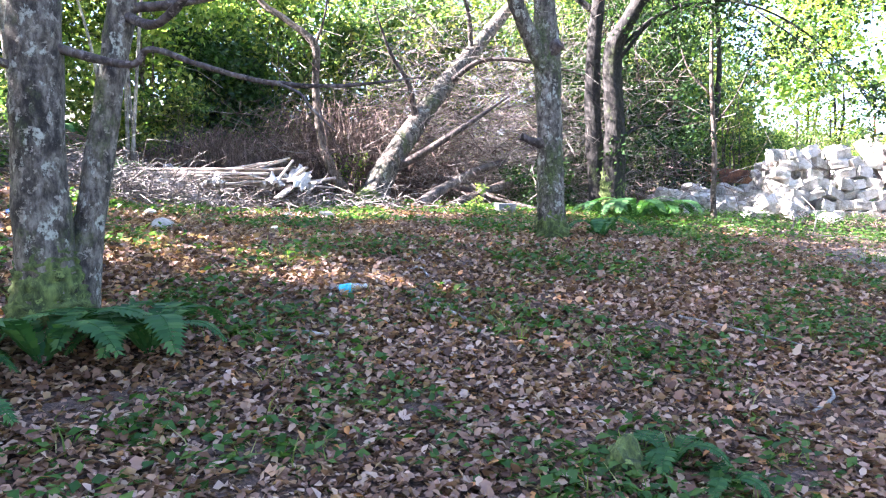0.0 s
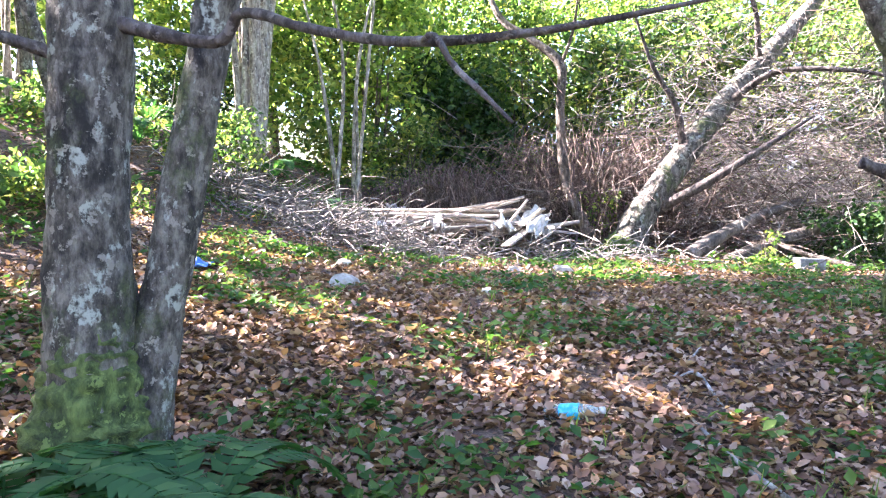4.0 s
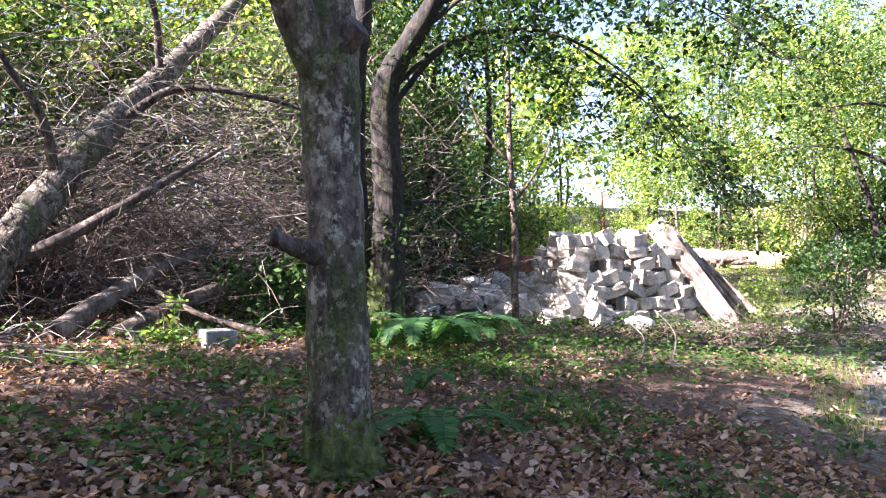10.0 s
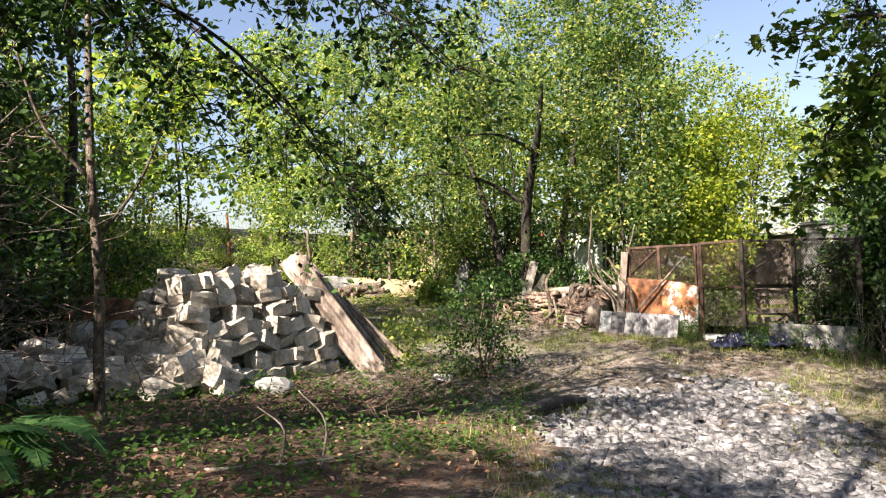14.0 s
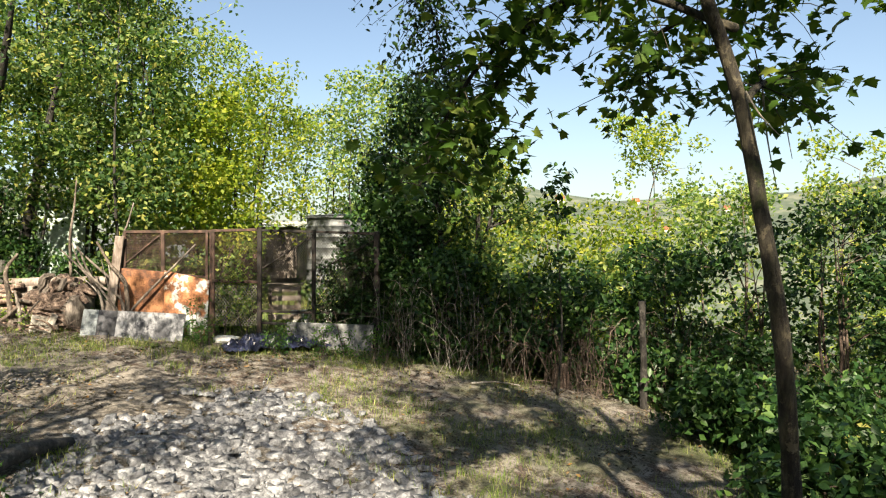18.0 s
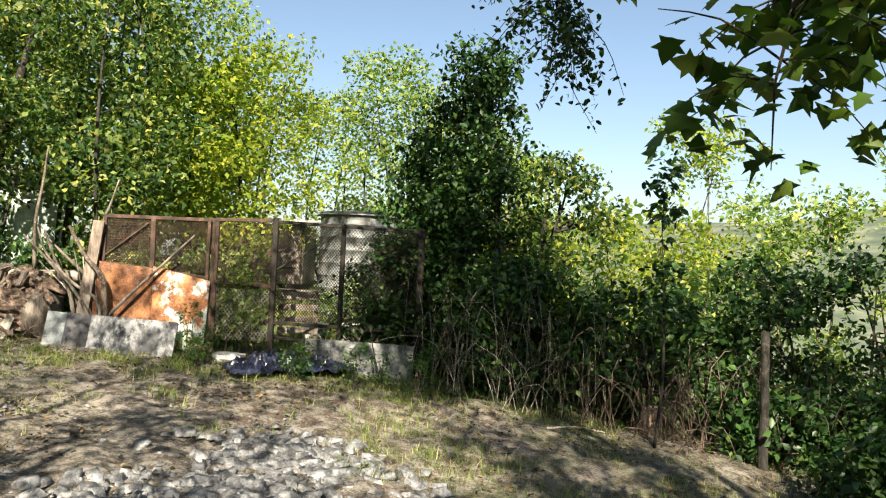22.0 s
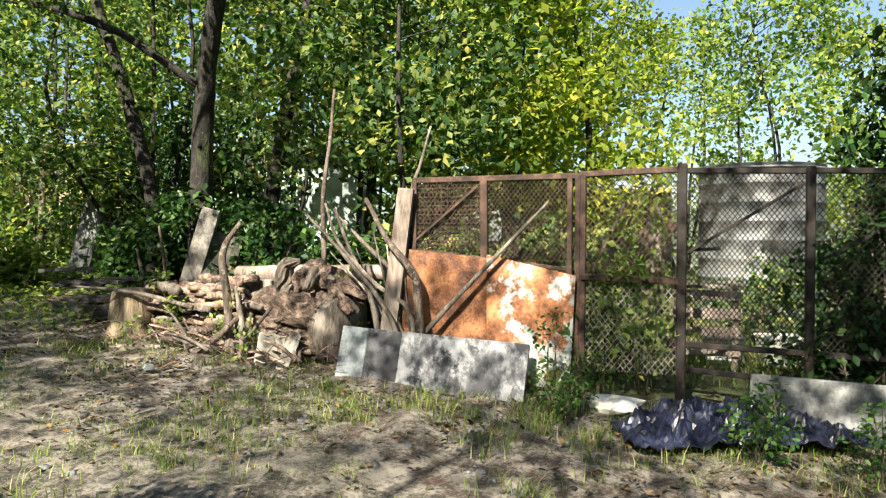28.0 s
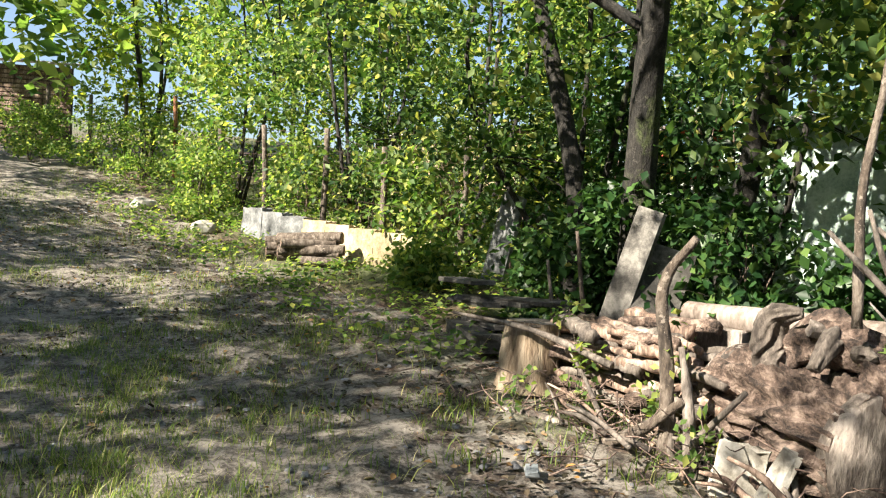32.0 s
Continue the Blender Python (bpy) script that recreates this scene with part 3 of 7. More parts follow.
def blades(x, y, size, lean=0.25):
    """Standing grass blades rooted at the places."""
    n = len(x)
    a = rng.uniform(0, 2 * np.pi, n)
    t, f = BLADE
    s = size * rng.uniform(0.5, 1.4, n)
    bend = rng.uniform(0.6, 3.2, n)
    loc = t[None] * np.stack([np.ones(n), bend, np.ones(n)], -1)[:, None]
    c, q = np.cos(a)[:, None], np.sin(a)[:, None]
    v = np.stack([loc[..., 0] * c - loc[..., 1] * q, loc[..., 0] * q + loc[..., 1] * c, loc[..., 2]], -1) * s[:, None, None]
    v += np.stack([x, y, land(x, y) - 0.01], -1)[:, None]
    return v.reshape(-1, 3), (f[None] + (np.arange(n) * len(t))[:, None, None]).reshape(-1, 4)


def tufts(n, x0, x1, y0, y1, chance, per, radius):
    """Root places of tufts, kept where chance(x, y) allows."""
    x, y = rng.uniform(x0, x1, n), rng.uniform(y0, y1, n)
    keep = rng.uniform(size=n) < chance(x, y)
    x, y = np.repeat(x[keep], per), np.repeat(y[keep], per)
    return x + rng.normal(size=len(x)) * radius, y + rng.normal(size=len(y)) * radius


def cover_ground():
    # fallen leaves on the forest floor, thickest along the first part of the walk
    x, y = np.concatenate([rng.uniform(-7, 9.5, 125000), rng.uniform(-3.5, 5.5, 105000)]), np.concatenate([rng.uniform(7.5, 24, 125000), rng.uniform(8.5, 16.0, 105000)])
    d, path = off_line(x, y, ROAD), off_line(x, y, np.array([(0.7, 7.5), (0.4, 13), (2, 16)]))
    ok = rng.uniform(size=len(x)) < np.clip((d - 0.7) / 1.6, 0.04, 1) * np.clip((7.5 - x) / 3.5, 0.22, 1) * np.clip(1.25 - path / 8, 0.3, 1) * (0.75 + 0.25 * wander(x, y, 0.9, 3))
    x, y = x[ok], y[ok]
    c = np.stack([x, y, land(x, y) + rng.uniform(0.0, 0.035, len(x))], -1)
    near = (np.arange(len(x)) % 6 == 0) & (y < 15.0)
    solo("fallen_leaves", leaves(c[~near], 0.052, CURLED, 0.7, 0.0), LEAF_DEAD, "dry brown fallen leaves covering the forest floor", "leaves", kind="stuff")
    solo("crumpled_leaves", leaves(c[near] + (0, 0, 0.008), 0.058, DRY, 0.8, 0.0), LEAF_DEAD, "curled lobed brown leaves lying on the forest floor", "leaves", kind="stuff")
    # herbs and grass among the leaves
    green = lambda x, y: np.clip(wander(x, y, 0.75, 1) - 0.34, 0, 1) * 2.2 * np.clip((6.6 - x) / 2, 0.18, 1) * (off_line(x, y, ROAD) > 1.0) * (y < 22.5)
    gx, gy = tufts(1500, -7, 8.5, 7.5, 20, green, 12, 0.06)
    solo("forest_grass", blades(gx, gy, 0.11), GRASS, "short green grass growing through fallen leaves", "grass", kind="stuff")
    hx, hy = tufts(10400, -7, 8.5, 7.5, 23, green, 11, 0.085)
    c = np.stack([hx, hy, land(hx, hy) + rng.uniform(0.01, 0.09, len(hx))], -1)
    solo("ground_herbs", leaves(c, 0.066, RHOMB, 0.8, 0.0), LEAF_HERB, "low leafy herbs among fallen leaves", "herbs", kind="stuff")
    # grass along the track and before the fence
    edge = lambda x, y: np.clip(0.85 - np.abs(off_line(x, y, ROAD) - 1.9) / 1.5, 0, 1) * np.clip(wander(x, y, 0.8, 5) * 1.8 - 0.35, 0.05, 1)
    ex, ey = tufts(9000, 6, 17.5, 9, 34, edge, 20, 0.07)
    solo("verge_grass", blades(ex, ey, 0.085), GRASS, "sunlit grass along the edge of the dirt track", "grass", kind="stuff")
    strip = lambda x, y: np.clip(0.9 - np.abs(off_line(x, y, ROAD) - 0.3) / 1.1, 0, 1) * (y > 18.5) * np.clip(wander(x, y, 1.1, 2) * 1.6 - 0.3, 0, 1)
    sx, sy = tufts(3600, 11.5, 16, 18, 34, strip, 20, 0.07)
    solo("track_grass", blades(sx, sy, 0.06), GRASS, "trodden grass strip between the wheel tracks", "grass", kind="stuff")
    shade = lambda x, y: np.clip(wander(x, y, 0.9, 7) * 1.6 - 0.25, 0, 1) * (off_line(x, y, ROAD) > 1.7)
    bx, by = tufts(3600, 8.5, 17.0, 9.5, 16.5, shade, 16, 0.09)
    solo("shade_grass", blades(bx, by, 0.062), GRASS, "longer grass in front of the hedge", "grass", kind="stuff")
    wx, wy = tufts(3000, 3, 12.5, 17.5, 26, lambda x, y: 0.75 * (off_line(x, y, ROAD) > 1.6), 8, 0.1)
    c = np.stack([wx, wy, land(wx, wy) + rng.uniform(0.02, 0.16, len(wx))], -1)
    solo("low_weeds", leaves(c, 0.06, RHOMB, 0.7, 0.0), LEAF_HERB, "low green weeds round the stone pile", "weeds", kind="stuff")
    fx, fy = tufts(480, 14.9, 16.25, 14.8, 20.2, lambda x, y: np.clip(wander(x, y, 0.5, 9) * 1.5 - 0.2, 0.1, 1), 18, 0.07)
    solo("fence_grass", blades(fx, fy, 0.075), GRASS, "yellow-green grass at the foot of the fence", "grass", kind="stuff")
    qx, qy = tufts(1500, 15.9, 20, 22.8, 33, lambda x, y: np.clip(wander(x, y, 0.7, 8) * 1.5 - 0.1, 0, 1), 9, 0.1)
    c = np.stack([qx, qy, land(qx, qy) + rng.uniform(0.01, 0.16, len(qx))], -1)
    solo("wall_weeds", leaves(c, 0.07, RHOMB, 0.7, 0.0), LEAF_BRIGHT, "low green weeds round the garden wall", "weeds", kind="stuff")
    for px_, py_, sx_, sy_, n_ in ((14.15, 23.4, 0.45, 1.0, 240), (13.75, 22.0, 0.3, 0.4, 110), (14.2, 20.1, 0.6, 0.25, 60), (15.4, 24.6, 0.4, 0.9, 80), (13.2, 25.4, 0.3, 0.8, 60)):
        kx, ky = np.repeat(px_ + rng.normal(size=n_) * sx_, 22), np.repeat(py_ + rng.normal(size=n_) * sy_, 22)
        solo("trodden_grass", blades(kx + rng.normal(size=len(kx)) * 0.07, ky + rng.normal(size=len(ky)) * 0.07, 0.065), GRASS, "patch of short trodden grass on the track", "grass", kind="stuff")
    yx, yy = tufts(700, 17, 21, 14.5, 19, lambda x, y: 0.8 + 0 * x, 9, 0.1)
    solo("yard_grass", blades(yx, yy, 0.16), GRASS, "green grass in the yard behind the fence", "grass", kind="stuff")
    # scattered leaves on the track
    x, y = rng.uniform(8, 18.5, 56000), rng.uniform(9.5, 32, 56000)
    ok = rng.uniform(size=56000) < (wander(x, y, 0.8, 6) ** 1.5 + 0.6 * np.exp(-((x - 15.7) / 0.5) ** 2)) * ((off_line(x, y, ROAD) < 4.2) | (y < 14))
    x, y = x[ok], y[ok]
    c = np.stack([x, y, land(x, y) + 0.012], -1)
    solo("track_leaves", leaves(c, 0.042, CURLED, 1.3, 0.0), LEAF_TRACK, "scattered dry leaves on the dirt track", "leaves", kind="stuff")

# ---- trees and shrubs ----


def limb_to(p, q, r0, r1, sag=0.1, sides=6):
    p, q = np.asarray(p, float), np.asarray(q, float)
    mid = (p + q) / 2 + rng.normal(size=3) * np.linalg.norm(q - p) * 0.07 + np.array([0, 0, sag * np.linalg.norm(q - p)])
    return tube([p, mid, q], [r0, (r0 + r1) / 2, r1], sides, 3, 0.06, False)


def plant(name, label, category, base, height, wide, low=0.5, stems=3, leaf=LEAF_GREEN, clumps=40, per=60, radius=0.45, size=0.09, wood=BARK_BROWN,
          thick=0.05, group="", shape=RHOMB, hang=0.3, twigs=26, bare=0.0):
    """A shrub or small tree: stems, twigs and a crown of single leaves in uneven clumps."""
    x, y = base[:2]
    foot = np.array(on_ground(x, y, -0.06)) if len(base) == 2 else np.array(base, float)
    t = thing(name, label, category, group, tuple(foot))
    o = np.zeros(3)
    ends = tips(o, 0, clumps, low, height, wide)
    forks = []
    for s in range(stems):
        a, w = rng.uniform(0, 2 * np.pi), wide * rng.uniform(0.1, 0.45)
        top = np.array([w * np.cos(a), w * np.sin(a), height * rng.uniform(0.72, 0.95)])
        start = o + np.array([np.cos(a), np.sin(a), 0]) * thick * (1.5 if stems > 1 else 0)
        mid = top * rng.uniform(0.4, 0.55) + rng.normal(size=3) * 0.06 * height * np.array([1, 1, 0.2])
        v = tube([start, mid, top], [thick, thick * 0.7, thick * 0.2], 7, 5, 0.07)
        part("stem" if stems > 1 else "trunk", smooth(grid_mesh("stem", *v)), wood, t)
        forks += [curve_points([start, mid, top], 5)[k] for k in range(3, 11)]
    forks = np.array(forks)
    tw = []
    for e in ends[rng.permutation(len(ends))[:twigs]]:
        lower = forks[forks[:, 2] < max(e[2] - 0.1, forks[:, 2].min() + 0.05)]
        p = lower[np.argmin(np.linalg.norm(lower - e, axis=1))]
        tw.append(limb_to(p, e, thick * 0.32, thick * 0.07, 0.08, 4))
    if tw:
        tagged(part("twig_spray", join(tw), wood, t), kind="stuff")
    keep = ends[: max(1, int(len(ends) * (1 - bare)))]
    part("crown", leaves(in_clumps(keep, per, radius), size, shape, 0.1, hang), leaf, t)
    return t


def old_tree(name, label, stems, limbs, wood, crown=None, leaf=LEAF_GREEN, size=0.085, per=70, radius=0.55, moss=None, group="", sprays=()):
    """A tree given by the lines of its stems and limbs (world places and radii)."""
    foot = np.array(stems[0][0][0])
    t = thing(name, label, "tree", group, tuple(foot))
    for k, (pts, radii) in enumerate(stems):
        v, f = tube(np.array(pts) - foot, radii, 20, 9, 0.03, True, 0.025)
        part("trunk" if k == 0 else "stem", smooth(grid_mesh("trunk", v, f)), wood, t)
    for pts, radii in limbs:
        v, f = tube(np.array(pts) - foot, radii, 8, 6, 0.08)
        part("limb", smooth(grid_mesh("limb", v, f)), wood if wood is not BARK_GREY else BARK_LIMB, t)
    if moss is not None:
        for pts, radii in moss:
            v, f = tube(np.array(pts) - foot, radii, 30, 9, 0.085)
            part("moss", smooth(grid_mesh("moss", v, f)), BARK_MOSS, t, "green moss on the bark")
    for k, n, reach in sprays:
        c = curve_points(np.array(limbs[k][0]) - foot, 6)
        tw, spots = [], []
        for _ in range(n):
            p = c[rng.integers(len(c) // 5, len(c))]
            a, s = rng.uniform(0, 2 * np.pi), reach * rng.uniform(0.4, 1.2)
            q = p + s * np.array([0.75 * np.cos(a), 0.75 * np.sin(a), -0.55 + 0.35 * rng.normal()])
            m = (p + q) / 2 + np.array([0, 0, 0.16 * s])
            tw.append(tube([p, m, q], [0.007, 0.005, 0.002], 4, 3, 0, False))
            spots += [m, (m + q) / 2, q]
        tagged(part("branchlet_spray", join(tw), wood, t), kind="stuff")
        part("spray_leaves", leaves(in_clumps(np.array(spots), 9, 0.2), 0.075, RHOMB, 0.3, 0.6), leaf, t)
    if crown is not None:
        ends = np.array(crown) - foot
        part("crown", leaves(in_clumps(ends, per, radius), size, RHOMB, 0.15, 0.25), leaf, t)
    return t


def canopy(cx, cy, z0, z1, wide, n):
    """Clump places of a high crown."""
    a, r = rng.uniform(0, 2 * np.pi, n), wide * np.sqrt(rng.uniform(0.02, 1, n))
    return np.stack([cx + r * np.cos(a), cy + r * np.sin(a), rng.uniform(z0, z1, n) - 0.04 * r * r], -1)


# the double-stemmed tree beside which the walk begins
old_tree("double_trunk_tree", "grey lichen-spotted tree with two mossy stems rising from one base",
         [([(-1.43, 11.62, 0.2), (-1.44, 11.63, 0.6), (-1.46, 11.62, 1.2), (-1.45, 11.62, 1.9), (-1.46, 11.62, 2.6), (-1.6, 11.7, 4.2), (-1.9, 11.9, 6.5)],
           [0.27, 0.185, 0.155, 0.15, 0.16, 0.11, 0.05]),
          ([(-1.3, 11.72, 0.35), (-1.27, 11.76, 0.75), (-1.22, 11.8, 1.1), (-1.12, 11.83, 1.69), (-1.03, 11.85, 2.19), (-0.95, 11.87, 2.62), (-0.6, 12.1, 4.4), (-0.2, 12.4, 6.2)],
           [0.12, 0.1, 0.09, 0.085, 0.085, 0.08, 0.06, 0.03])],
         [([(-1.38, 11.6, 2.02), (-0.9, 11.6, 1.9), (-0.75, 11.55, 1.98), (-0.4, 11.35, 1.84), (0.0, 11.1, 1.7), (0.4, 10.92, 1.645), (0.85, 10.84, 1.67)], [0.034, 0.023, 0.019, 0.0165, 0.014, 0.011, 0.004]),
          ([(-1.0, 11.85, 2.25), (-0.7, 11.6, 2.15), (-0.3, 11.3, 2.4), (0.2, 11.0, 2.6), (0.7, 10.7, 2.5)], [0.035, 0.028, 0.022, 0.016, 0.006]),
          ([(0.08, 11.04, 1.68), (0.24, 10.6, 1.56), (0.3, 10.53, 1.48), (0.36, 10.48, 1.42), (0.43, 10.43, 1.35)], [0.008, 0.0065, 0.0065, 0.006, 0.003]),
          ([(-1.02, 11.86, 2.3), (-0.6, 11.8, 2.32), (-0.2, 11.7, 2.4), (0.3, 11.5, 2.7)], [0.035, 0.025, 0.018, 0.006]),
          ([(-1.45, 11.6, 1.85), (-1.75, 11.4, 1.95), (-2.2, 11.3, 2.0), (-2.7, 11.2, 1.95)], [0.03, 0.02, 0.012, 0.005]),
          ([(-1.5, 11.65, 3.4), (-0.4, 11.0, 4.6), (0.8, 10.2, 5.4)], [0.07, 0.05, 0.02]),
          ([(-1.55, 11.7, 3.8), (-3.0, 11.2, 4.8), (-4.2, 10.6, 5.6)], [0.07, 0.05, 0.02]),
          ([(-0.8, 12.0, 3.6), (0.4, 12.6, 4.6), (1.8, 13.2, 5.4)], [0.06, 0.04, 0.02])],
         BARK_GREY, canopy(-3.4, 11.6, 5.2, 8.5, 3.2, 40), LEAF_GREEN, 0.12, 74, 0.6,
         [([(-1.43, 11.62, 0.22), (-1.43, 11.62, 0.45), (-1.43, 11.62, 0.66), (-1.44, 11.62, 0.82)], [0.3, 0.23, 0.185, 0.14])])

# the forked tree in the clearing
old_tree("forked_tree", "grey-barked tree with a mossy foot forking above head height",
         [([(2.33, 15.07, 0.45), (2.33, 15.07, 0.8), (2.33, 15.06, 1.5), (2.33, 15.1, 2.2), (2.32, 15.1, 2.7), (2.3, 15.1, 3.4), (2.35, 15.2, 5.0), (2.5, 15.4, 7.2)],
           [0.2, 0.155, 0.138, 0.135, 0.15, 0.1, 0.075, 0.03]),
          ([(2.3, 15.08, 2.45), (2.12, 14.98, 2.8), (1.92, 14.85, 3.25), (1.6, 14.6, 4.4), (1.2, 14.3, 6.0)], [0.1, 0.09, 0.08, 0.055, 0.02])],
         [([(2.26, 15.02, 1.66), (2.12, 14.97, 1.7), (2.0, 14.95, 1.75)], [0.07, 0.045, 0.04]),
          ([(2.33, 15.05, 2.6), (2.42, 14.93, 2.72)], [0.075, 0.07]),
          ([(2.35, 15.1, 3.6), (3.4, 14.6, 4.6), (4.8, 14.0, 5.2)], [0.06, 0.045, 0.02]),
          ([(1.7, 14.7, 4.0), (0.8, 15.2, 4.9), (0.0, 15.8, 5.4)], [0.05, 0.035, 0.015])],
         BARK_GREY, canopy(1.8, 14.8, 6.0, 9.5, 3.6, 28), LEAF_GREEN, 0.12, 72, 0.6,
         [([(2.33, 15.07, 0.46), (2.33, 15.07, 0.66), (2.33, 15.07, 0.84), (2.33, 15.07, 0.98)], [0.25, 0.205, 0.165, 0.13])])

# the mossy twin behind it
old_tree("mossy_twin_tree", "mossy tree with twin curving trunks in silhouette-dark bark and drooping branches",
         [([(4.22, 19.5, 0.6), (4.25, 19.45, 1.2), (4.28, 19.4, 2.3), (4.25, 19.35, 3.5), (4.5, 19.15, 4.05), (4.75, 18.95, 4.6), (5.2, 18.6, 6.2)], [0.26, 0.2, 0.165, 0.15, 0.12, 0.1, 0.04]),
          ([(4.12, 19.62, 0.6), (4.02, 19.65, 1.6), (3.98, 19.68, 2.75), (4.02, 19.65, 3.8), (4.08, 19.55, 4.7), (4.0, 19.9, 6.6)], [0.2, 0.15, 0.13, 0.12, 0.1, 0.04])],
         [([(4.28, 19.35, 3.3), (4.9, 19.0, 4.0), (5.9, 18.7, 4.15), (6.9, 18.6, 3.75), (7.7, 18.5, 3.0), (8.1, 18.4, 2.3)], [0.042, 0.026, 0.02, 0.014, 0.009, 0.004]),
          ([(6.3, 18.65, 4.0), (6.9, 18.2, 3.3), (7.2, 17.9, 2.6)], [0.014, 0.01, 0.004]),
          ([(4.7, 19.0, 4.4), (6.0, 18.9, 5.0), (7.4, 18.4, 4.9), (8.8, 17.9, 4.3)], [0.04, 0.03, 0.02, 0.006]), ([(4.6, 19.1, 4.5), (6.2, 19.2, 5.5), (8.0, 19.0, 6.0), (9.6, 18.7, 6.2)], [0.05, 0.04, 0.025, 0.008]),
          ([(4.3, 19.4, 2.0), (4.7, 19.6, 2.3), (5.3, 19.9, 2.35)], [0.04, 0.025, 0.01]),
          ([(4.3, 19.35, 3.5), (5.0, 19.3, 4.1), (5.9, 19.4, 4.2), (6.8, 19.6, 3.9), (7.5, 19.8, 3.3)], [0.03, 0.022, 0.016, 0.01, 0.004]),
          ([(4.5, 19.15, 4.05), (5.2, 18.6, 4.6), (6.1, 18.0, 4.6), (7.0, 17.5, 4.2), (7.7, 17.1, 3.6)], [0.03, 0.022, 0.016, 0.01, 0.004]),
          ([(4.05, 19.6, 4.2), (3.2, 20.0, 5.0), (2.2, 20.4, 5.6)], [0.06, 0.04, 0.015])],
         # canopy at (8.6, 19.7) is unseen, added to shade the track and slab
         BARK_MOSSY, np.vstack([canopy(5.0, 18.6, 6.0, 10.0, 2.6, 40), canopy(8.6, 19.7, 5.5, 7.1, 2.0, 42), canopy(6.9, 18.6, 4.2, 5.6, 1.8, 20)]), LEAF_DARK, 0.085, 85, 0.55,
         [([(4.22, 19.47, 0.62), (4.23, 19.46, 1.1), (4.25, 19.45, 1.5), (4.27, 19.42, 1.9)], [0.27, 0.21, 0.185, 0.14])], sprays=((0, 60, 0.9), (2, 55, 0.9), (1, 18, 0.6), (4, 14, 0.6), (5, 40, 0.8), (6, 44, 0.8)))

# the leaning trunk over the clearing's edge, and the bent bough beside it
old_tree("leaning_tree", "lichen-grey tree leaning far over with bare grey branches",
         [([(0.2, 19.6, 1.0), (0.45, 19.75, 1.65), (0.95, 20.1, 2.4), (1.6, 20.7, 3.3), (2.1, 21.2, 3.9), (2.73, 21.76, 4.68), (3.8, 22.6, 6.0), (5.0, 23.4, 7.4)], [0.27, 0.2, 0.175, 0.16, 0.14, 0.12, 0.08, 0.04])],
         [([(1.0, 20.15, 2.5), (0.9, 19.9, 3.1), (0.6, 19.6, 3.6), (0.35, 19.3, 4.3)], [0.06, 0.045, 0.03, 0.01]),
          ([(1.55, 20.65, 3.2), (2.2, 20.4, 3.6), (3.1, 20.1, 3.5), (4.0, 19.9, 3.2)], [0.06, 0.045, 0.03, 0.01]),
          ([(0.6, 19.8, 1.7), (1.2, 19.6, 2.0), (2.0, 19.7, 2.5), (2.6, 19.9, 2.9)], [0.08, 0.06, 0.04, 0.012]),
          ([(2.1, 21.2, 3.9), (2.0, 20.9, 4.7), (1.6, 20.6, 5.4)], [0.05, 0.035, 0.012])],
         BARK_GREY, canopy(4.2, 22.8, 6.2, 8.0, 2.4, 14), LEAF_GREEN, 0.09, 70, 0.5,
         [([(0.14, 19.52, 1.0), (0.22, 19.6, 1.2), (0.36, 19.7, 1.42)], [0.33, 0.25, 0.16])])
old_tree("bent_bough_tree", "slim brown trunk bending up through the dead brush",
         [([(-0.1, 20.1, 1.1), (-0.45, 20.2, 1.7), (-0.65, 20.3, 2.3), (-0.72, 20.35, 3.2), (-0.72, 20.35, 3.9), (-1.2, 20.4, 4.35), (-1.7, 20.5, 4.8), (-2.2, 20.7, 6.2)], [0.1, 0.085, 0.075, 0.065, 0.07, 0.055, 0.05, 0.02])],
         [([(-0.74, 20.35, 3.8), (-0.5, 20.2, 4.4), (-0.4, 20.1, 5.2)], [0.03, 0.02, 0.008])],
         # second canopy is an unseen addition that keeps sun off the twin trunks
         BARK_BROWN, np.vstack([canopy(-2.4, 20.6, 5.8, 7.6, 2.0, 14), canopy(-0.2, 20.2, 5.9, 7.3, 1.4, 24)]), LEAF_BRIGHT, 0.09, 80, 0.5)

# many-stemmed hazel on the bank
def hazel(x, y, n, height, fan, r, label):
    z = float(land(x, y))
    stems, ends = [], []
    for k in range(n):
        a = rng.uniform(0, 2 * np.pi)
        w = fan * rng.uniform(0.25, 1.0)
        top = (x + w * np.cos(a), y + w * np.sin(a), z + height * rng.uniform(0.8, 1.0))
        foot = (x + 0.2 * np.cos(a), y + 0.2 * np.sin(a), z - 0.06)
        mid = (x + 0.3 * w * np.cos(a) + rng.normal() * 0.08, y + 0.3 * w * np.sin(a), z + height * 0.45)
        stems.append(([foot, mid, top], [r * rng.uniform(0.7, 1.2), r * 0.75, r * 0.3]))
        ends.append(top)
    e = np.array(ends)
    crown = np.vstack([e + rng.normal(size=e.shape) * (0.9, 0.9, 0.6) for _ in range(3)])
    return old_tree("hazel_clump", label, stems, [], BARK_PALE, crown, LEAF_BRIGHT, 0.095, 75, 0.5, group="hazel clumps on the bank")


hazel(-5.2, 19.4, 13, 6.0, 1.9, 0.065, "pale many-stemmed hazel clump on the leafy bank")
hazel(-3.9, 19.9, 5, 4.6, 1.5, 0.035, "thin hazel stems slanting out of green undergrowth")
hazel(-8.3, 18.0, 6, 4.6, 1.6, 0.05, "tall hazel clump in dappled light on the bank")
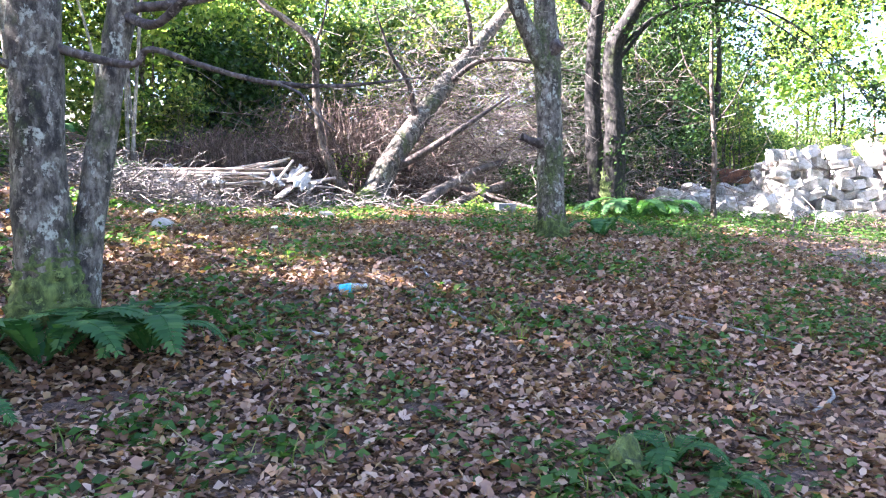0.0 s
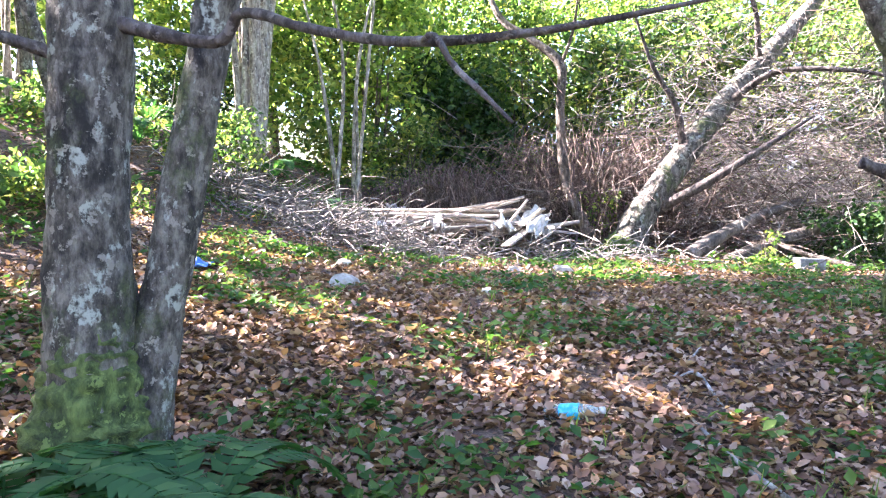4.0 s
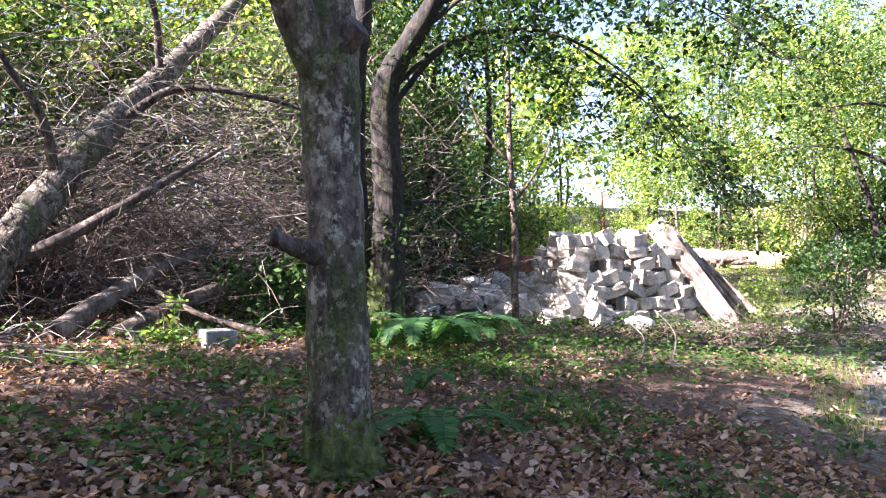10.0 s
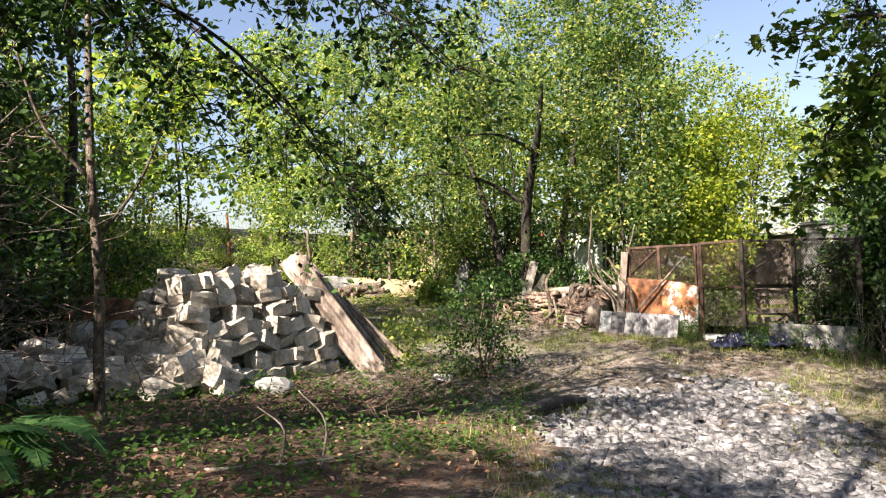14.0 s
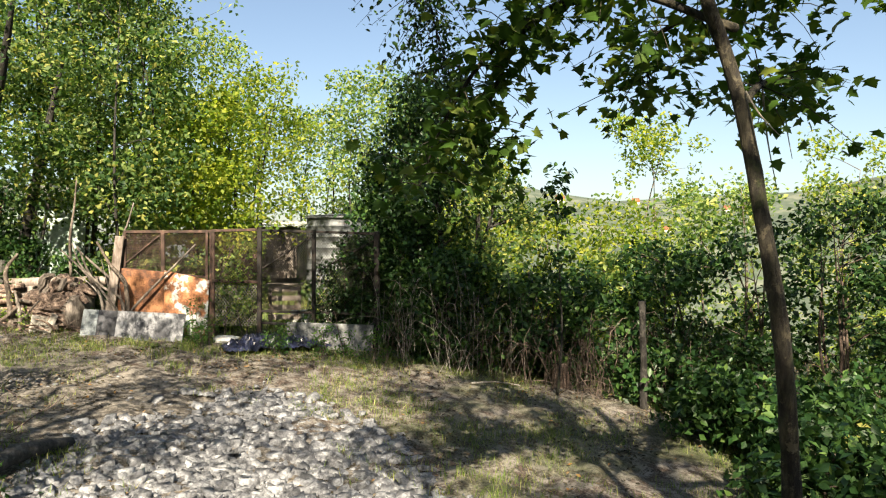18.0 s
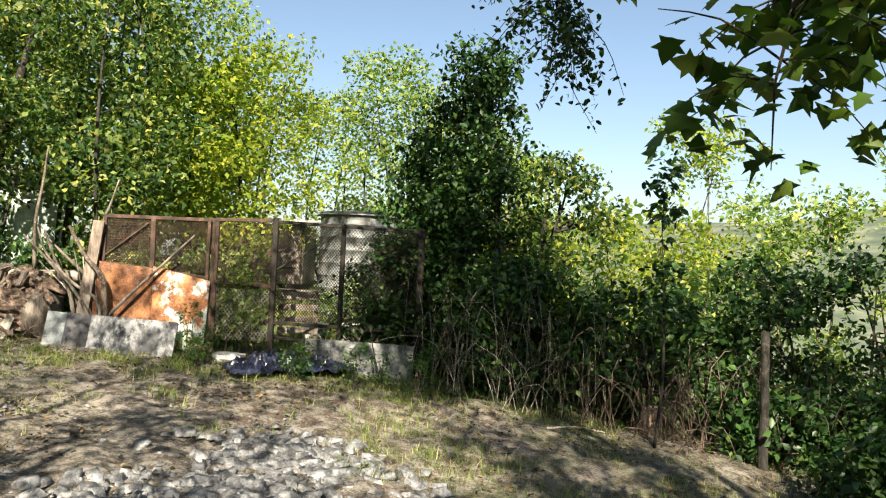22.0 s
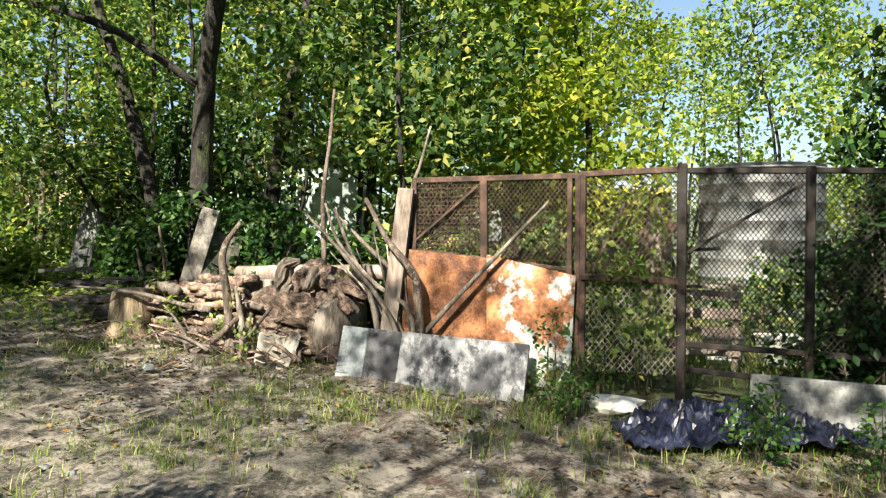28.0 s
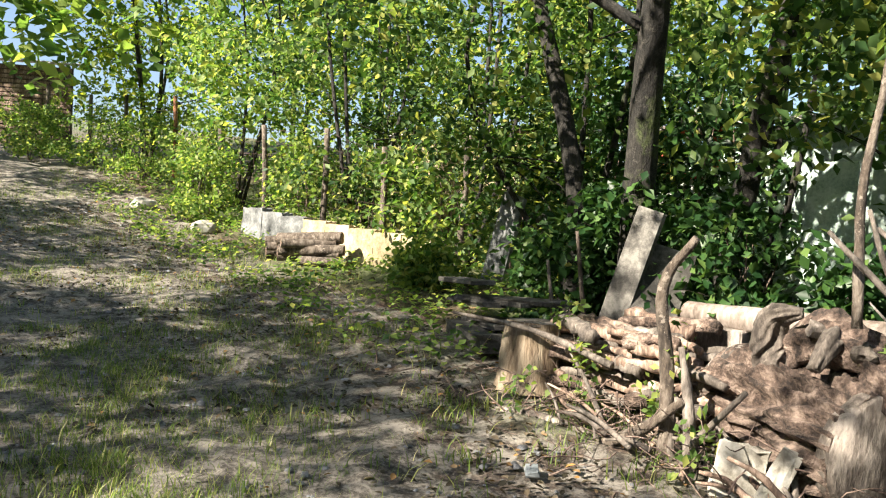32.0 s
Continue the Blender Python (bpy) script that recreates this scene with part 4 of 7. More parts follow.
hazel(-8.0, 12.4, 6, 5.0, 1.8, 0.05, "hazel clump at the foot of the wooded bank")

# the slim sapling beside the double tree, and the one before the stones
s = thing("leafy_sapling", "slim pale sapling with a few bright leaves", "sapling", "", (-1.72, 11.35, 0.2))
part("trunk", smooth(grid_mesh("trunk", *tube([(0.1, -0.02, 0), (0.03, -0.06, 0.7), (-0.03, -0.1, 1.25), (0.02, -0.1, 1.65), (-0.05, -0.13, 2.0), (-0.3, -0.3, 2.6)], [0.03, 0.024, 0.02, 0.016, 0.013, 0.006], 7))), BARK_PALE, s)
part("crown", leaves(in_clumps(np.array([(-0.1, -0.3, 1.75), (-0.25, -0.45, 2.0), (-0.5, -0.35, 1.6), (-0.7, -0.5, 1.3), (-0.3, -0.6, 2.3), (-0.75, -0.7, 0.95), (-0.4, -0.5, 1.9), (-0.9, -0.4, 1.75), (-0.15, -0.25, 1.45), (-0.6, -0.8, 2.1), (-0.9, -0.9, 1.5), (-0.5, -0.6, 1.3)]), 16, 0.28), 0.11, OVAL), LEAF_BRIGHT, s)
s = thing("bare_sapling", "straight dark sapling standing before the stone pile", "sapling", "", on_ground(6.18, 19.95, -0.05))
part("trunk", smooth(grid_mesh("trunk", *tube([(0, 0, 0), (-0.01, 0, 0.6), (0.02, 0.01, 1.3), (-0.03, 0, 2.3), (0.0, 0.05, 3.4), (0.05, 0.1, 4.6)], [0.055, 0.047, 0.045, 0.04, 0.03, 0.012], 9))), BARK_BROWN, s)
part("limb", tube([(0, 0, 1.7), (0.35, -0.1, 2.2), (0.7, -0.1, 2.9)], [0.02, 0.015, 0.006], 6), BARK_BROWN, s)
part("limb", tube([(0, 0, 2.2), (-0.4, 0.1, 2.7), (-0.6, 0.2, 3.5)], [0.02, 0.015, 0.006], 6), BARK_BROWN, s)
part("crown", leaves(in_clumps(tips(np.zeros(3), 0, 26, 1.3, 4.6, 0.9), 34, 0.3), 0.075), LEAF_DARK, s)

# maple beside the track, with large leaves against the sky
def maple():
    foot = np.array(on_ground(8.12, 12.92, -0.08))
    t = thing("maple_tree", "slim maple with a yellowish lower trunk and large lobed leaves", "tree", "", tuple(foot))
    w = lambda pts: np.array(pts) - foot
    trunk = [foot, (8.12, 12.96, 0.7), (8.03, 13.05, 1.46), (8.04, 13.12, 1.95), (8.14, 13.22, 2.69), (8.06, 13.46, 3.3), (7.95, 13.75, 4.2), (7.9, 14.0, 5.4)]
    part("trunk", smooth(grid_mesh("trunk", *tube(w(trunk), [0.066, 0.046, 0.04, 0.037, 0.035, 0.031, 0.024, 0.01], 12, 6, 0.04))), BARK_MAPLE, t)
    arms = [[(8.13, 13.2, 2.65), (8.6, 12.9, 2.85), (9.2, 12.5, 3.0), (9.9, 12.1, 3.1)], [(8.1, 13.25, 3.0), (8.45, 13.8, 3.3), (8.75, 14.3, 3.1), (8.85, 14.6, 2.7), (8.75, 14.75, 2.3)], [(8.5, 13.85, 3.3), (8.85, 14.15, 3.2), (9.0, 14.35, 2.8), (9.0, 14.45, 2.45)], [(8.4, 13.7, 3.25), (8.6, 14.2, 3.6), (8.7, 14.8, 3.55)],
            [(8.0, 13.35, 3.6), (8.6, 13.3, 4.0), (9.3, 13.4, 4.0), (10.0, 13.7, 3.75)], [(8.0, 13.4, 3.8), (7.7, 14.1, 4.1), (7.6, 14.7, 3.9)],
            [(8.05, 13.3, 3.2), (8.4, 12.6, 3.6), (9.0, 12.0, 3.8), (9.8, 11.4, 3.7)], [(8.1, 13.25, 3.0), (8.6, 13.3, 3.2), (9.1, 13.4, 3.15), (9.5, 13.2, 2.95)], [(8.1, 13.3, 3.3), (8.5, 12.9, 3.45), (9.0, 12.6, 3.4)], [(7.95, 13.4, 4.2), (8.6, 14.0, 4.7), (9.4, 14.5, 4.7)]]
    spots = []
    for a in arms:
        limb = part("limb", tube(w(a), [0.022, 0.017, 0.012, 0.004], 6, 4), BARK_MAPLE, t)
        c = curve_points(w(a), 6)
        twigs = []
        for k in range(4, len(c)):
            for _ in range(3):
                q = c[k] + rng.normal(size=3) * (0.2, 0.2, 0.12) - (0, 0, 0.1)
                twigs.append(tube([c[k], (c[k] + q) / 2 + (0, 0, 0.04), q], [0.004, 0.003, 0.0015], 4, 2, 0, False))
                spots += [c[k] + (q - c[k]) * rng.uniform(0.4, 1.1) + rng.normal(size=3) * 0.06 for _ in range(8)]
        tagged(part("twig_spray", join(twigs), BARK_MAPLE, limb), kind="stuff")
    part("crown", leaves(np.array(spots), 0.074, MAPLE, 0.25, 0.6), LEAF_MAPLE, t)
    for p, q in (((8.6, 12.9, 2.84), (8.75, 12.75, 2.3)), ((9.3, 12.45, 3.0), (9.5, 12.3, 2.55)), ((8.1, 13.2, 2.7), (7.85, 13.15, 2.45))):
        part("twig", tube([w([p])[0], w([((p[0] + q[0]) / 2 + 0.03, (p[1] + q[1]) / 2, (p[2] + q[2]) / 2)])[0], w([q])[0]], [0.006, 0.005, 0.002], 4, 3), BARK_PALE, limb)


maple()
foot = on_ground(6.75, 12.35, -0.1)
old_tree("rough_bark_tree", "thick dark tree with deeply furrowed bark beside the track",
         [([foot, (6.72, 12.42, 1.0), (6.68, 12.5, 1.6), (6.64, 12.62, 2.3), (6.58, 12.7, 3.1), (6.4, 12.9, 4.4), (6.3, 13.1, 6.5)], [0.26, 0.2, 0.18, 0.17, 0.165, 0.13, 0.05])],
         [([(6.5, 12.8, 3.6), (7.4, 13.4, 4.8), (8.8, 14.6, 5.9), (10.6, 15.8, 6.8), (12.4, 16.4, 8.4)], [0.09, 0.07, 0.05, 0.035, 0.015]), ([(6.4, 12.9, 4.3), (7.4, 12.2, 5.4), (8.8, 11.4, 6.3), (10.4, 10.8, 7.0)], [0.08, 0.06, 0.045, 0.02]), ([(6.45, 12.85, 3.9), (5.4, 12.2, 4.9), (4.4, 11.6, 5.6)], [0.07, 0.05, 0.02])],
         # out-of-view crowns, added far from the trunk to shade gate, hedge and track
         BARK_BROWN, np.vstack([canopy(10.2, 15.5, 6.2, 7.6, 2.3, 74), canopy(8.6, 16.9, 6.0, 7.4, 1.7, 40), canopy(10.0, 11.0, 6.4, 8.0, 2.8, 80), canopy(9.0, 8.4, 5.8, 7.6, 2.8, 74), canopy(2.6, 11.4, 6.6, 8.6, 1.9, 34), canopy(6.2, 12.4, 6.6, 9.6, 2.8, 50), canopy(12.4, 16.5, 8.0, 9.2, 1.9, 36), canopy(8.2, 14.3, 6.6, 7.8, 1.6, 30), canopy(3.6, 14.4, 6.8, 8.8, 1.8, 44)]), LEAF_MAPLE, 0.11, 74, 0.5)

# ---- woods, thickets and hedges around ----
for k, (x, y, h, w) in enumerate([(-11, 9.5, 8.5, 3.0), (-10.5, 11.4, 8.0, 2.8), (-11.5, 21.5, 6.0, 2.6), (-7.5, 24.5, 5.5, 2.2), (-9.5, 5.0, 8.0, 3.0), (-6.0, 8.2, 7.5, 2.4), (-5.5, 1.5, 8.0, 3.0), (0.5, 1.0, 8.0, 3.0), (5.5, 3.5, 7.5, 2.8)]):
    plant("woodland_tree", "tall leafy tree on the wooded slope", "tree", (x, y), h, w, 2.6, 1, LEAF_GREEN, 62, 74, 0.85, 0.19, BARK_GREY, 0.13, "trees of the wooded slope")
# added sun-blockers: their high crowns are unseen and shade the clearing floor
for x, y in [(-4.8, 12.6), (-4.2, 14.8), (-6.6, 14.2), (-7.2, 11.4), (-6.0, 10.0), (-9.0, 10.2), (-8.8, 12.4), (-7.6, 15.6), (-5.4, 8.6), (-9.6, 8.4), (-10.4, 14.6), (-10.4, 16.6), (-7.2, 17.2), (-11.0, 10.0)]:
    plant("woodland_tree", "slender tree with a high unseen crown, added to shade the clearing", "tree", (x, y), 9.6, 2.4, 5.4, 1, LEAF_GREEN, 56, 50, 0.75, 0.21, BARK_GREY, 0.075, "trees of the wooded slope")
for x, y, h, w, leaf in [(-6.8, 21.5, 4.2, 1.5, LEAF_BRIGHT), (-5.0, 23.0, 5.0, 1.7, LEAF_BRIGHT), (-3.0, 24.0, 6.0, 1.8, LEAF_BRIGHT), (-1.2, 24.8, 6.5, 1.8, LEAF_BRIGHT), (0.8, 25.8, 6.5, 1.9, LEAF_BRIGHT),
                         (2.8, 26.5, 6.0, 1.7, LEAF_YELLOW), (4.8, 26.8, 6.0, 1.7, LEAF_YELLOW), (-2.9, 22.6, 1.9, 0.9, LEAF_DARK), (-4.2, 21.9, 3.6, 1.3, LEAF_BRIGHT), (-8.5, 20.5, 3.5, 1.5, LEAF_BRIGHT), (6.6, 27.4, 7.0, 2.0, LEAF_BRIGHT)]:
    plant("thicket_shrub", "dense green shrub at the back of the clearing", "shrub", (x, y), h, w, 0.3, 4, leaf, 64, 80, 0.52, 0.125, BARK_BROWN, 0.03, "shrubs behind the clearing")
for x, y, h, w, leaf in [(-6.0, 24.4, 4.6, 1.7, LEAF_GREEN), (-4.0, 25.0, 5.4, 1.8, LEAF_GREEN), (-1.9, 23.4, 4.0, 1.3, LEAF_GREEN), (-0.3, 23.6, 3.6, 1.4, LEAF_GREEN), (1.2, 24.0, 4.2, 1.4, LEAF_GREEN), (2.6, 24.2, 4.4, 1.5, LEAF_GREEN), (4.2, 25.2, 5.6, 1.6, LEAF_GREEN), (-2.9, 22.4, 2.5, 1.0, LEAF_DARK), (0.3, 27.6, 7.0, 2.2, LEAF_GREEN), (-2.6, 27.0, 7.0, 2.2, LEAF_GREEN), (3.6, 28.4, 7.0, 2.2, LEAF_GREEN)]:
    plant("thicket_shrub", "leafy green shrub filling the edge of the clearing", "shrub", (x, y), h, w, 0.2, 5, leaf, 76, 84, 0.5, 0.12, BARK_BROWN, 0.028, "shrubs behind the clearing")
for x, y, h, w, leaf in [(5.3, 22.8, 5.0, 1.2, LEAF_DARK), (6.2, 24.2, 7.0, 1.7, LEAF_DARK), (4.0, 23.2, 4.2, 1.2, LEAF_GREEN), (7.6, 25.6, 5.5, 1.6, LEAF_GREEN), (5.2, 24.6, 5.5, 1.4, LEAF_DARK), (4.6, 21.9, 3.2, 0.9, LEAF_DARK), (6.6, 23.4, 3.6, 1.0, LEAF_DARK), (8.9, 25.4, 3.4, 1.3, LEAF_GREEN), (10.2, 26.8, 2.0, 1.2, LEAF_BRIGHT), (11.0, 28.6, 1.7, 1.0, LEAF_GREEN)]:
    plant("evergreen_shrub", "dark leafy shrub with drooping twigs beside the stones", "shrub", (x, y), h, w, 0.5, 5, leaf, 66, 85, 0.42, 0.085, BARK_BROWN, 0.035, "dark shrubs beside the stones", hang=0.8, twigs=50)
for x, y, h, w, leaf in [(9.0, 29.5, 4.6, 1.9, LEAF_BRIGHT), (10.2, 31.5, 3.8, 1.8, LEAF_BRIGHT), (10.0, 34.0, 7.5, 2.4, LEAF_BRIGHT), (7.5, 30.0, 7.5, 2.4, LEAF_GREEN), (18.2, 36.5, 7.5, 2.4, LEAF_YELLOW), (20.5, 34.0, 7.5, 2.4, LEAF_BRIGHT), (19.2, 40.5, 7.5, 2.4, LEAF_BRIGHT)]:
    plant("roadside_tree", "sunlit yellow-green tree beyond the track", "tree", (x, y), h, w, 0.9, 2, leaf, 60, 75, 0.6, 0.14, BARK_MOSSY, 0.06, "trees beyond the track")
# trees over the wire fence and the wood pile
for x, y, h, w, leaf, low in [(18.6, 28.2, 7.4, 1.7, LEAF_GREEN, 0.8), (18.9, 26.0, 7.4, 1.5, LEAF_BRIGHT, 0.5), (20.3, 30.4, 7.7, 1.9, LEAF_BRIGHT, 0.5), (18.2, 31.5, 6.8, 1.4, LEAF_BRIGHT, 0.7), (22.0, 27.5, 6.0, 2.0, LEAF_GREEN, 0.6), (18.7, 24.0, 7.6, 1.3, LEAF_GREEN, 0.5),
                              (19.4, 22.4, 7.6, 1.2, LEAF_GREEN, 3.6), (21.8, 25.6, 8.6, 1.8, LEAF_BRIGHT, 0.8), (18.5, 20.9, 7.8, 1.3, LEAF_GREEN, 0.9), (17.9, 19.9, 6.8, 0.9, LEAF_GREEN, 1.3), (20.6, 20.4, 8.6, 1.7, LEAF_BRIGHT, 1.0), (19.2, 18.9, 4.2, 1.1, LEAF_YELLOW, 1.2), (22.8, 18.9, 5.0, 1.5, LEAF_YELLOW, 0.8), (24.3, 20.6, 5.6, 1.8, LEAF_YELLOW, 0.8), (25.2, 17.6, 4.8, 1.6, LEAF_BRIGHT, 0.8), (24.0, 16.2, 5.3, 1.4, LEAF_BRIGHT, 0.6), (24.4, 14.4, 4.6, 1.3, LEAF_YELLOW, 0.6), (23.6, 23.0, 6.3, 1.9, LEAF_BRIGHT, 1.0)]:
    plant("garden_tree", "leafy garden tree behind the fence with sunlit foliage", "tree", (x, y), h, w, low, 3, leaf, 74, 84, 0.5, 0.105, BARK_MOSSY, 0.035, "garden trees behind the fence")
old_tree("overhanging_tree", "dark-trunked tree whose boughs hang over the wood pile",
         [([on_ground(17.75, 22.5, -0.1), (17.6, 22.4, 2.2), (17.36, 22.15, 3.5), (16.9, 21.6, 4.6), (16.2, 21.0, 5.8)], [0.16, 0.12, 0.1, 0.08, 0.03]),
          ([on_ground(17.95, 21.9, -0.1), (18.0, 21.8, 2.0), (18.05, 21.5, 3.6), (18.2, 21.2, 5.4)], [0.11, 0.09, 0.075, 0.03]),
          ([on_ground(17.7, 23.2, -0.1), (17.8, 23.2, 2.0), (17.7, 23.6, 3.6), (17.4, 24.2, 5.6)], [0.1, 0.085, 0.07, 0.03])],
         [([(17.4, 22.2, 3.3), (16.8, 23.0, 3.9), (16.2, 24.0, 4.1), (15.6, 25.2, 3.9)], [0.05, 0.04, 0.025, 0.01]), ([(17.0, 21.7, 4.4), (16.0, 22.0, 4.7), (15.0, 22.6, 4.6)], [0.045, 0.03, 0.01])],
         # last canopy, out over the track, is unseen and added to shade the shrubs
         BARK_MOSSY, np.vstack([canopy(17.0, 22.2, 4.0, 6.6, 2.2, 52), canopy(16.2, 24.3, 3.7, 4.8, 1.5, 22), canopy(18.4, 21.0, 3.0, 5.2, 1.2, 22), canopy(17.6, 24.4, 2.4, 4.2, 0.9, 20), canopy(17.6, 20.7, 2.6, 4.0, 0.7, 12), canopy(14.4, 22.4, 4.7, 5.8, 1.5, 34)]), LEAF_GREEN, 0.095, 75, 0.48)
# two added trees whose unseen crowns keep sun off the track
for x, y in [(5.6, 25.8), (7.2, 24.6)]:
    plant("shade_tree", "added tree with a high unseen crown to shade the track", "tree", (x, y), 9.4, 2.2, 5.6, 1, LEAF_GREEN, 36, 60, 0.55, 0.16, BARK_MOSSY, 0.09, "tall trees beside the track")
plant("tall_dark_tree", "tall dark tree leaning over the stone pile", "tree", (7.3, 23.6), 7.6, 1.9, 4.8, 2, LEAF_DARK, 40, 85, 0.5, 0.1, BARK_MOSSY, 0.09)
# ivy-clad tree at the end of the gate, hedge and saplings along the slope
for x, y, top, w, low, leaf, n, lab in [(17.1, 14.8, 4.75, 0.72, 0.3, LEAF_DARK, 130, "dark tree smothered in ivy at the end of the gate"), (16.9, 13.75, 3.3, 0.72, 0.2, LEAF_GREEN, 60, "green ivy-hung side of the dark tree above the hedge"), (17.7, 15.45, 3.6, 0.6, 0.3, LEAF_DARK, 60, "ivy-covered shoot leaning over the gate"), (16.25, 14.5, 2.0, 0.7, 0.1, LEAF_DARK, 50, "shorter ivy-covered bush leaning on the dark tree")]:
    plant("ivy_clad_tree", lab, "tree", (x, y), top - float(land(x, y)), w, low, 3, leaf, n, 90, 0.34, 0.09, BARK_MOSSY, 0.07, "ivy-clad trees at the gate", hang=0.7)


def hanging_bough():
    """Leafy twigs that hang from the tall tree by the track."""
    foot = np.array([10.6, 15.6, 6.7])
    t = thing("hanging_bough", "thin dark bough with small round leaves hanging over the track", "bough", "", tuple(foot))
    main = [(10.6, 15.6, 6.7), (11.8, 15.2, 6.2), (12.6, 14.85, 5.4), (12.95, 14.65, 4.5), (13.15, 14.4, 3.75)]
    part("limb", tube(np.array(main) - foot, [0.03, 0.024, 0.017, 0.01, 0.005], 6, 5), BARK_MOSSY, t)
    c = curve_points(main, 8)
    twigs, spots = [], []
    for _ in range(100):
        p = c[rng.integers(len(c) * 2 // 5, len(c))]
        q = p + np.array([rng.normal() * 0.2, rng.normal() * 0.34 + 0.02, -rng.uniform(0.2, 0.85)])
        m = (p + q) / 2 + np.array([rng.normal() * 0.05, rng.normal() * 0.05, 0.06])
        twigs.append(tube(np.array([p, m, q]) - foot, [0.005, 0.004, 0.002], 4, 3, 0, False))
        for k in range(24):
            s_ = rng.uniform(0.25, 1.0)
            spots.append((p + (q - p) * s_ + rng.normal(size=3) * 0.045) - foot)
    tagged(part("twig_spray", join(twigs), BARK_MOSSY, t), kind="stuff")
    part("leaves", leaves(np.array(spots), 0.062, OVAL, 0.2, 0.6), LEAF_DARK, t)


hanging_bough()
for x, y, h, w, leaf in [(16.3, 13.3, 1.6, 0.8, LEAF_DARK), (16.4, 12.2, 1.7, 0.85, LEAF_DARK), (16.5, 10.9, 2.5, 0.9, LEAF_DARK), (16.2, 9.7, 3.0, 1.0, LEAF_DARK), (15.7, 8.5, 3.6, 1.1, LEAF_DARK), (15.0, 7.4, 4.1, 1.2, LEAF_DARK), (13.6, 6.4, 3.4, 1.2, LEAF_DARK), (12.0, 6.0, 3.0, 1.2, LEAF_DARK), (15.9, 10.4, 1.2, 0.8, LEAF_DARK), (15.6, 11.4, 0.8, 0.7, LEAF_DARK), (13.2, 9.2, 1.2, 0.9, LEAF_DARK), (12.4, 10.6, 1.0, 0.8, LEAF_DARK), (11.2, 11.2, 0.8, 0.7, LEAF_DARK), (13.4, 11.0, 0.9, 0.7, LEAF_DARK), (11.8, 10.2, 0.7, 0.8, LEAF_GREEN), (17.9, 11.2, 2.2, 1.0, LEAF_BRIGHT)]:
    plant("hedge_shrub", "tangled dark hedge shrub on the lower side of the track", "shrub", (x, y), h, w, 0.15, 5, leaf, 40, 72, 0.36, 0.105, TWIG_DARK, 0.03, "hedge shrubs below the track", twigs=40)
for x, y, h, w, leaf in [(19.5, 12.6, 2.8, 1.2, LEAF_YELLOW), (21.0, 10.8, 3.3, 1.3, LEAF_YELLOW), (20.2, 8.6, 4.2, 1.4, LEAF_BRIGHT), (22.5, 13.4, 3.6, 1.3, LEAF_YELLOW), (18.9, 6.8, 4.2, 1.2, LEAF_GREEN), (23.5, 9.0, 5.6, 1.5, LEAF_YELLOW), (19.0, 14.6, 3.4, 1.1, LEAF_BRIGHT), (18.0, 4.6, 3.6, 1.4, LEAF_DARK), (21.5, 5.0, 5.6, 1.5, LEAF_YELLOW)]:
    plant("slope_tree", "young yellow-green tree on the falling slope", "tree", (x, y), h, w, 0.2, 3, leaf, 50, 70, 0.44, 0.11, BARK_BROWN, 0.03, "young trees on the slope")
plant("ivy_curtain", "dark ivy hanging behind the netting of the gate", "ivy", (16.75, 15.65), 1.75, 0.42, 0.1, 3, LEAF_DARK, 80, 80, 0.26, 0.07, BARK_MOSSY, 0.02, hang=0.8)
plant("yard_bush", "dark bush filling the corner behind the gate", "shrub", (17.7, 15.9), 1.2, 0.5, 0.1, 4, LEAF_DARK, 36, 70, 0.34, 0.08, TWIG_DARK, 0.02)
plant("yard_bush", "dark bush growing inside the gate", "shrub", (18.6, 15.3), 1.9, 0.8, 0.1, 4, LEAF_DARK, 44, 60, 0.32, 0.085, TWIG_DARK, 0.02)
plant("yard_bush", "leafy bush before the white tank", "shrub", (19.5, 16.6), 0.9, 0.6, 0.1, 4, LEAF_GREEN, 30, 50, 0.28, 0.08, TWIG_DARK, 0.02)
plant("slim_sapling", "thin dark sapling rising above the hedge", "sapling", (14.97, 12.92), 3.1 - float(land(14.97, 12.92)), 0.17, 1.3, 1, LEAF_DARK, 20, 20, 0.17, 0.09, BARK_MOSSY, 0.02, shape=OVAL, twigs=10)
plant("track_bush", "dark leafy bush beside the stony track", "shrub", (11.6, 19.6), 1.4, 0.72, 0.1, 5, LEAF_DARK, 60, 50, 0.24, 0.06, BARK_BROWN, 0.02, twigs=30)
plant("bright_weed_bush", "bright green weeds beside the leaning sheets", "weeds", (11.25, 20.9), 0.7, 0.45, 0.05, 6, LEAF_BRIGHT, 24, 32, 0.2, 0.07, BARK_BROWN, 0.008)
for x, y, h, w in [(17.5, 31.8, 1.5, 0.6), (17.2, 30.4, 1.2, 0.5), (17.15, 33.6, 1.2, 0.7), (16.7, 35.2, 1.2, 0.8), (15.7, 36.6, 1.3, 0.8), (16.2, 38.2, 1.2, 0.8)]:
    plant("tall_weeds", "bright green feathery weeds along the wire fence", "weeds", (x, y), h, w, 0.1, 6, LEAF_BRIGHT, 40, 50, 0.25, 0.075, BARK_BROWN, 0.012, "tall weeds along the fence")
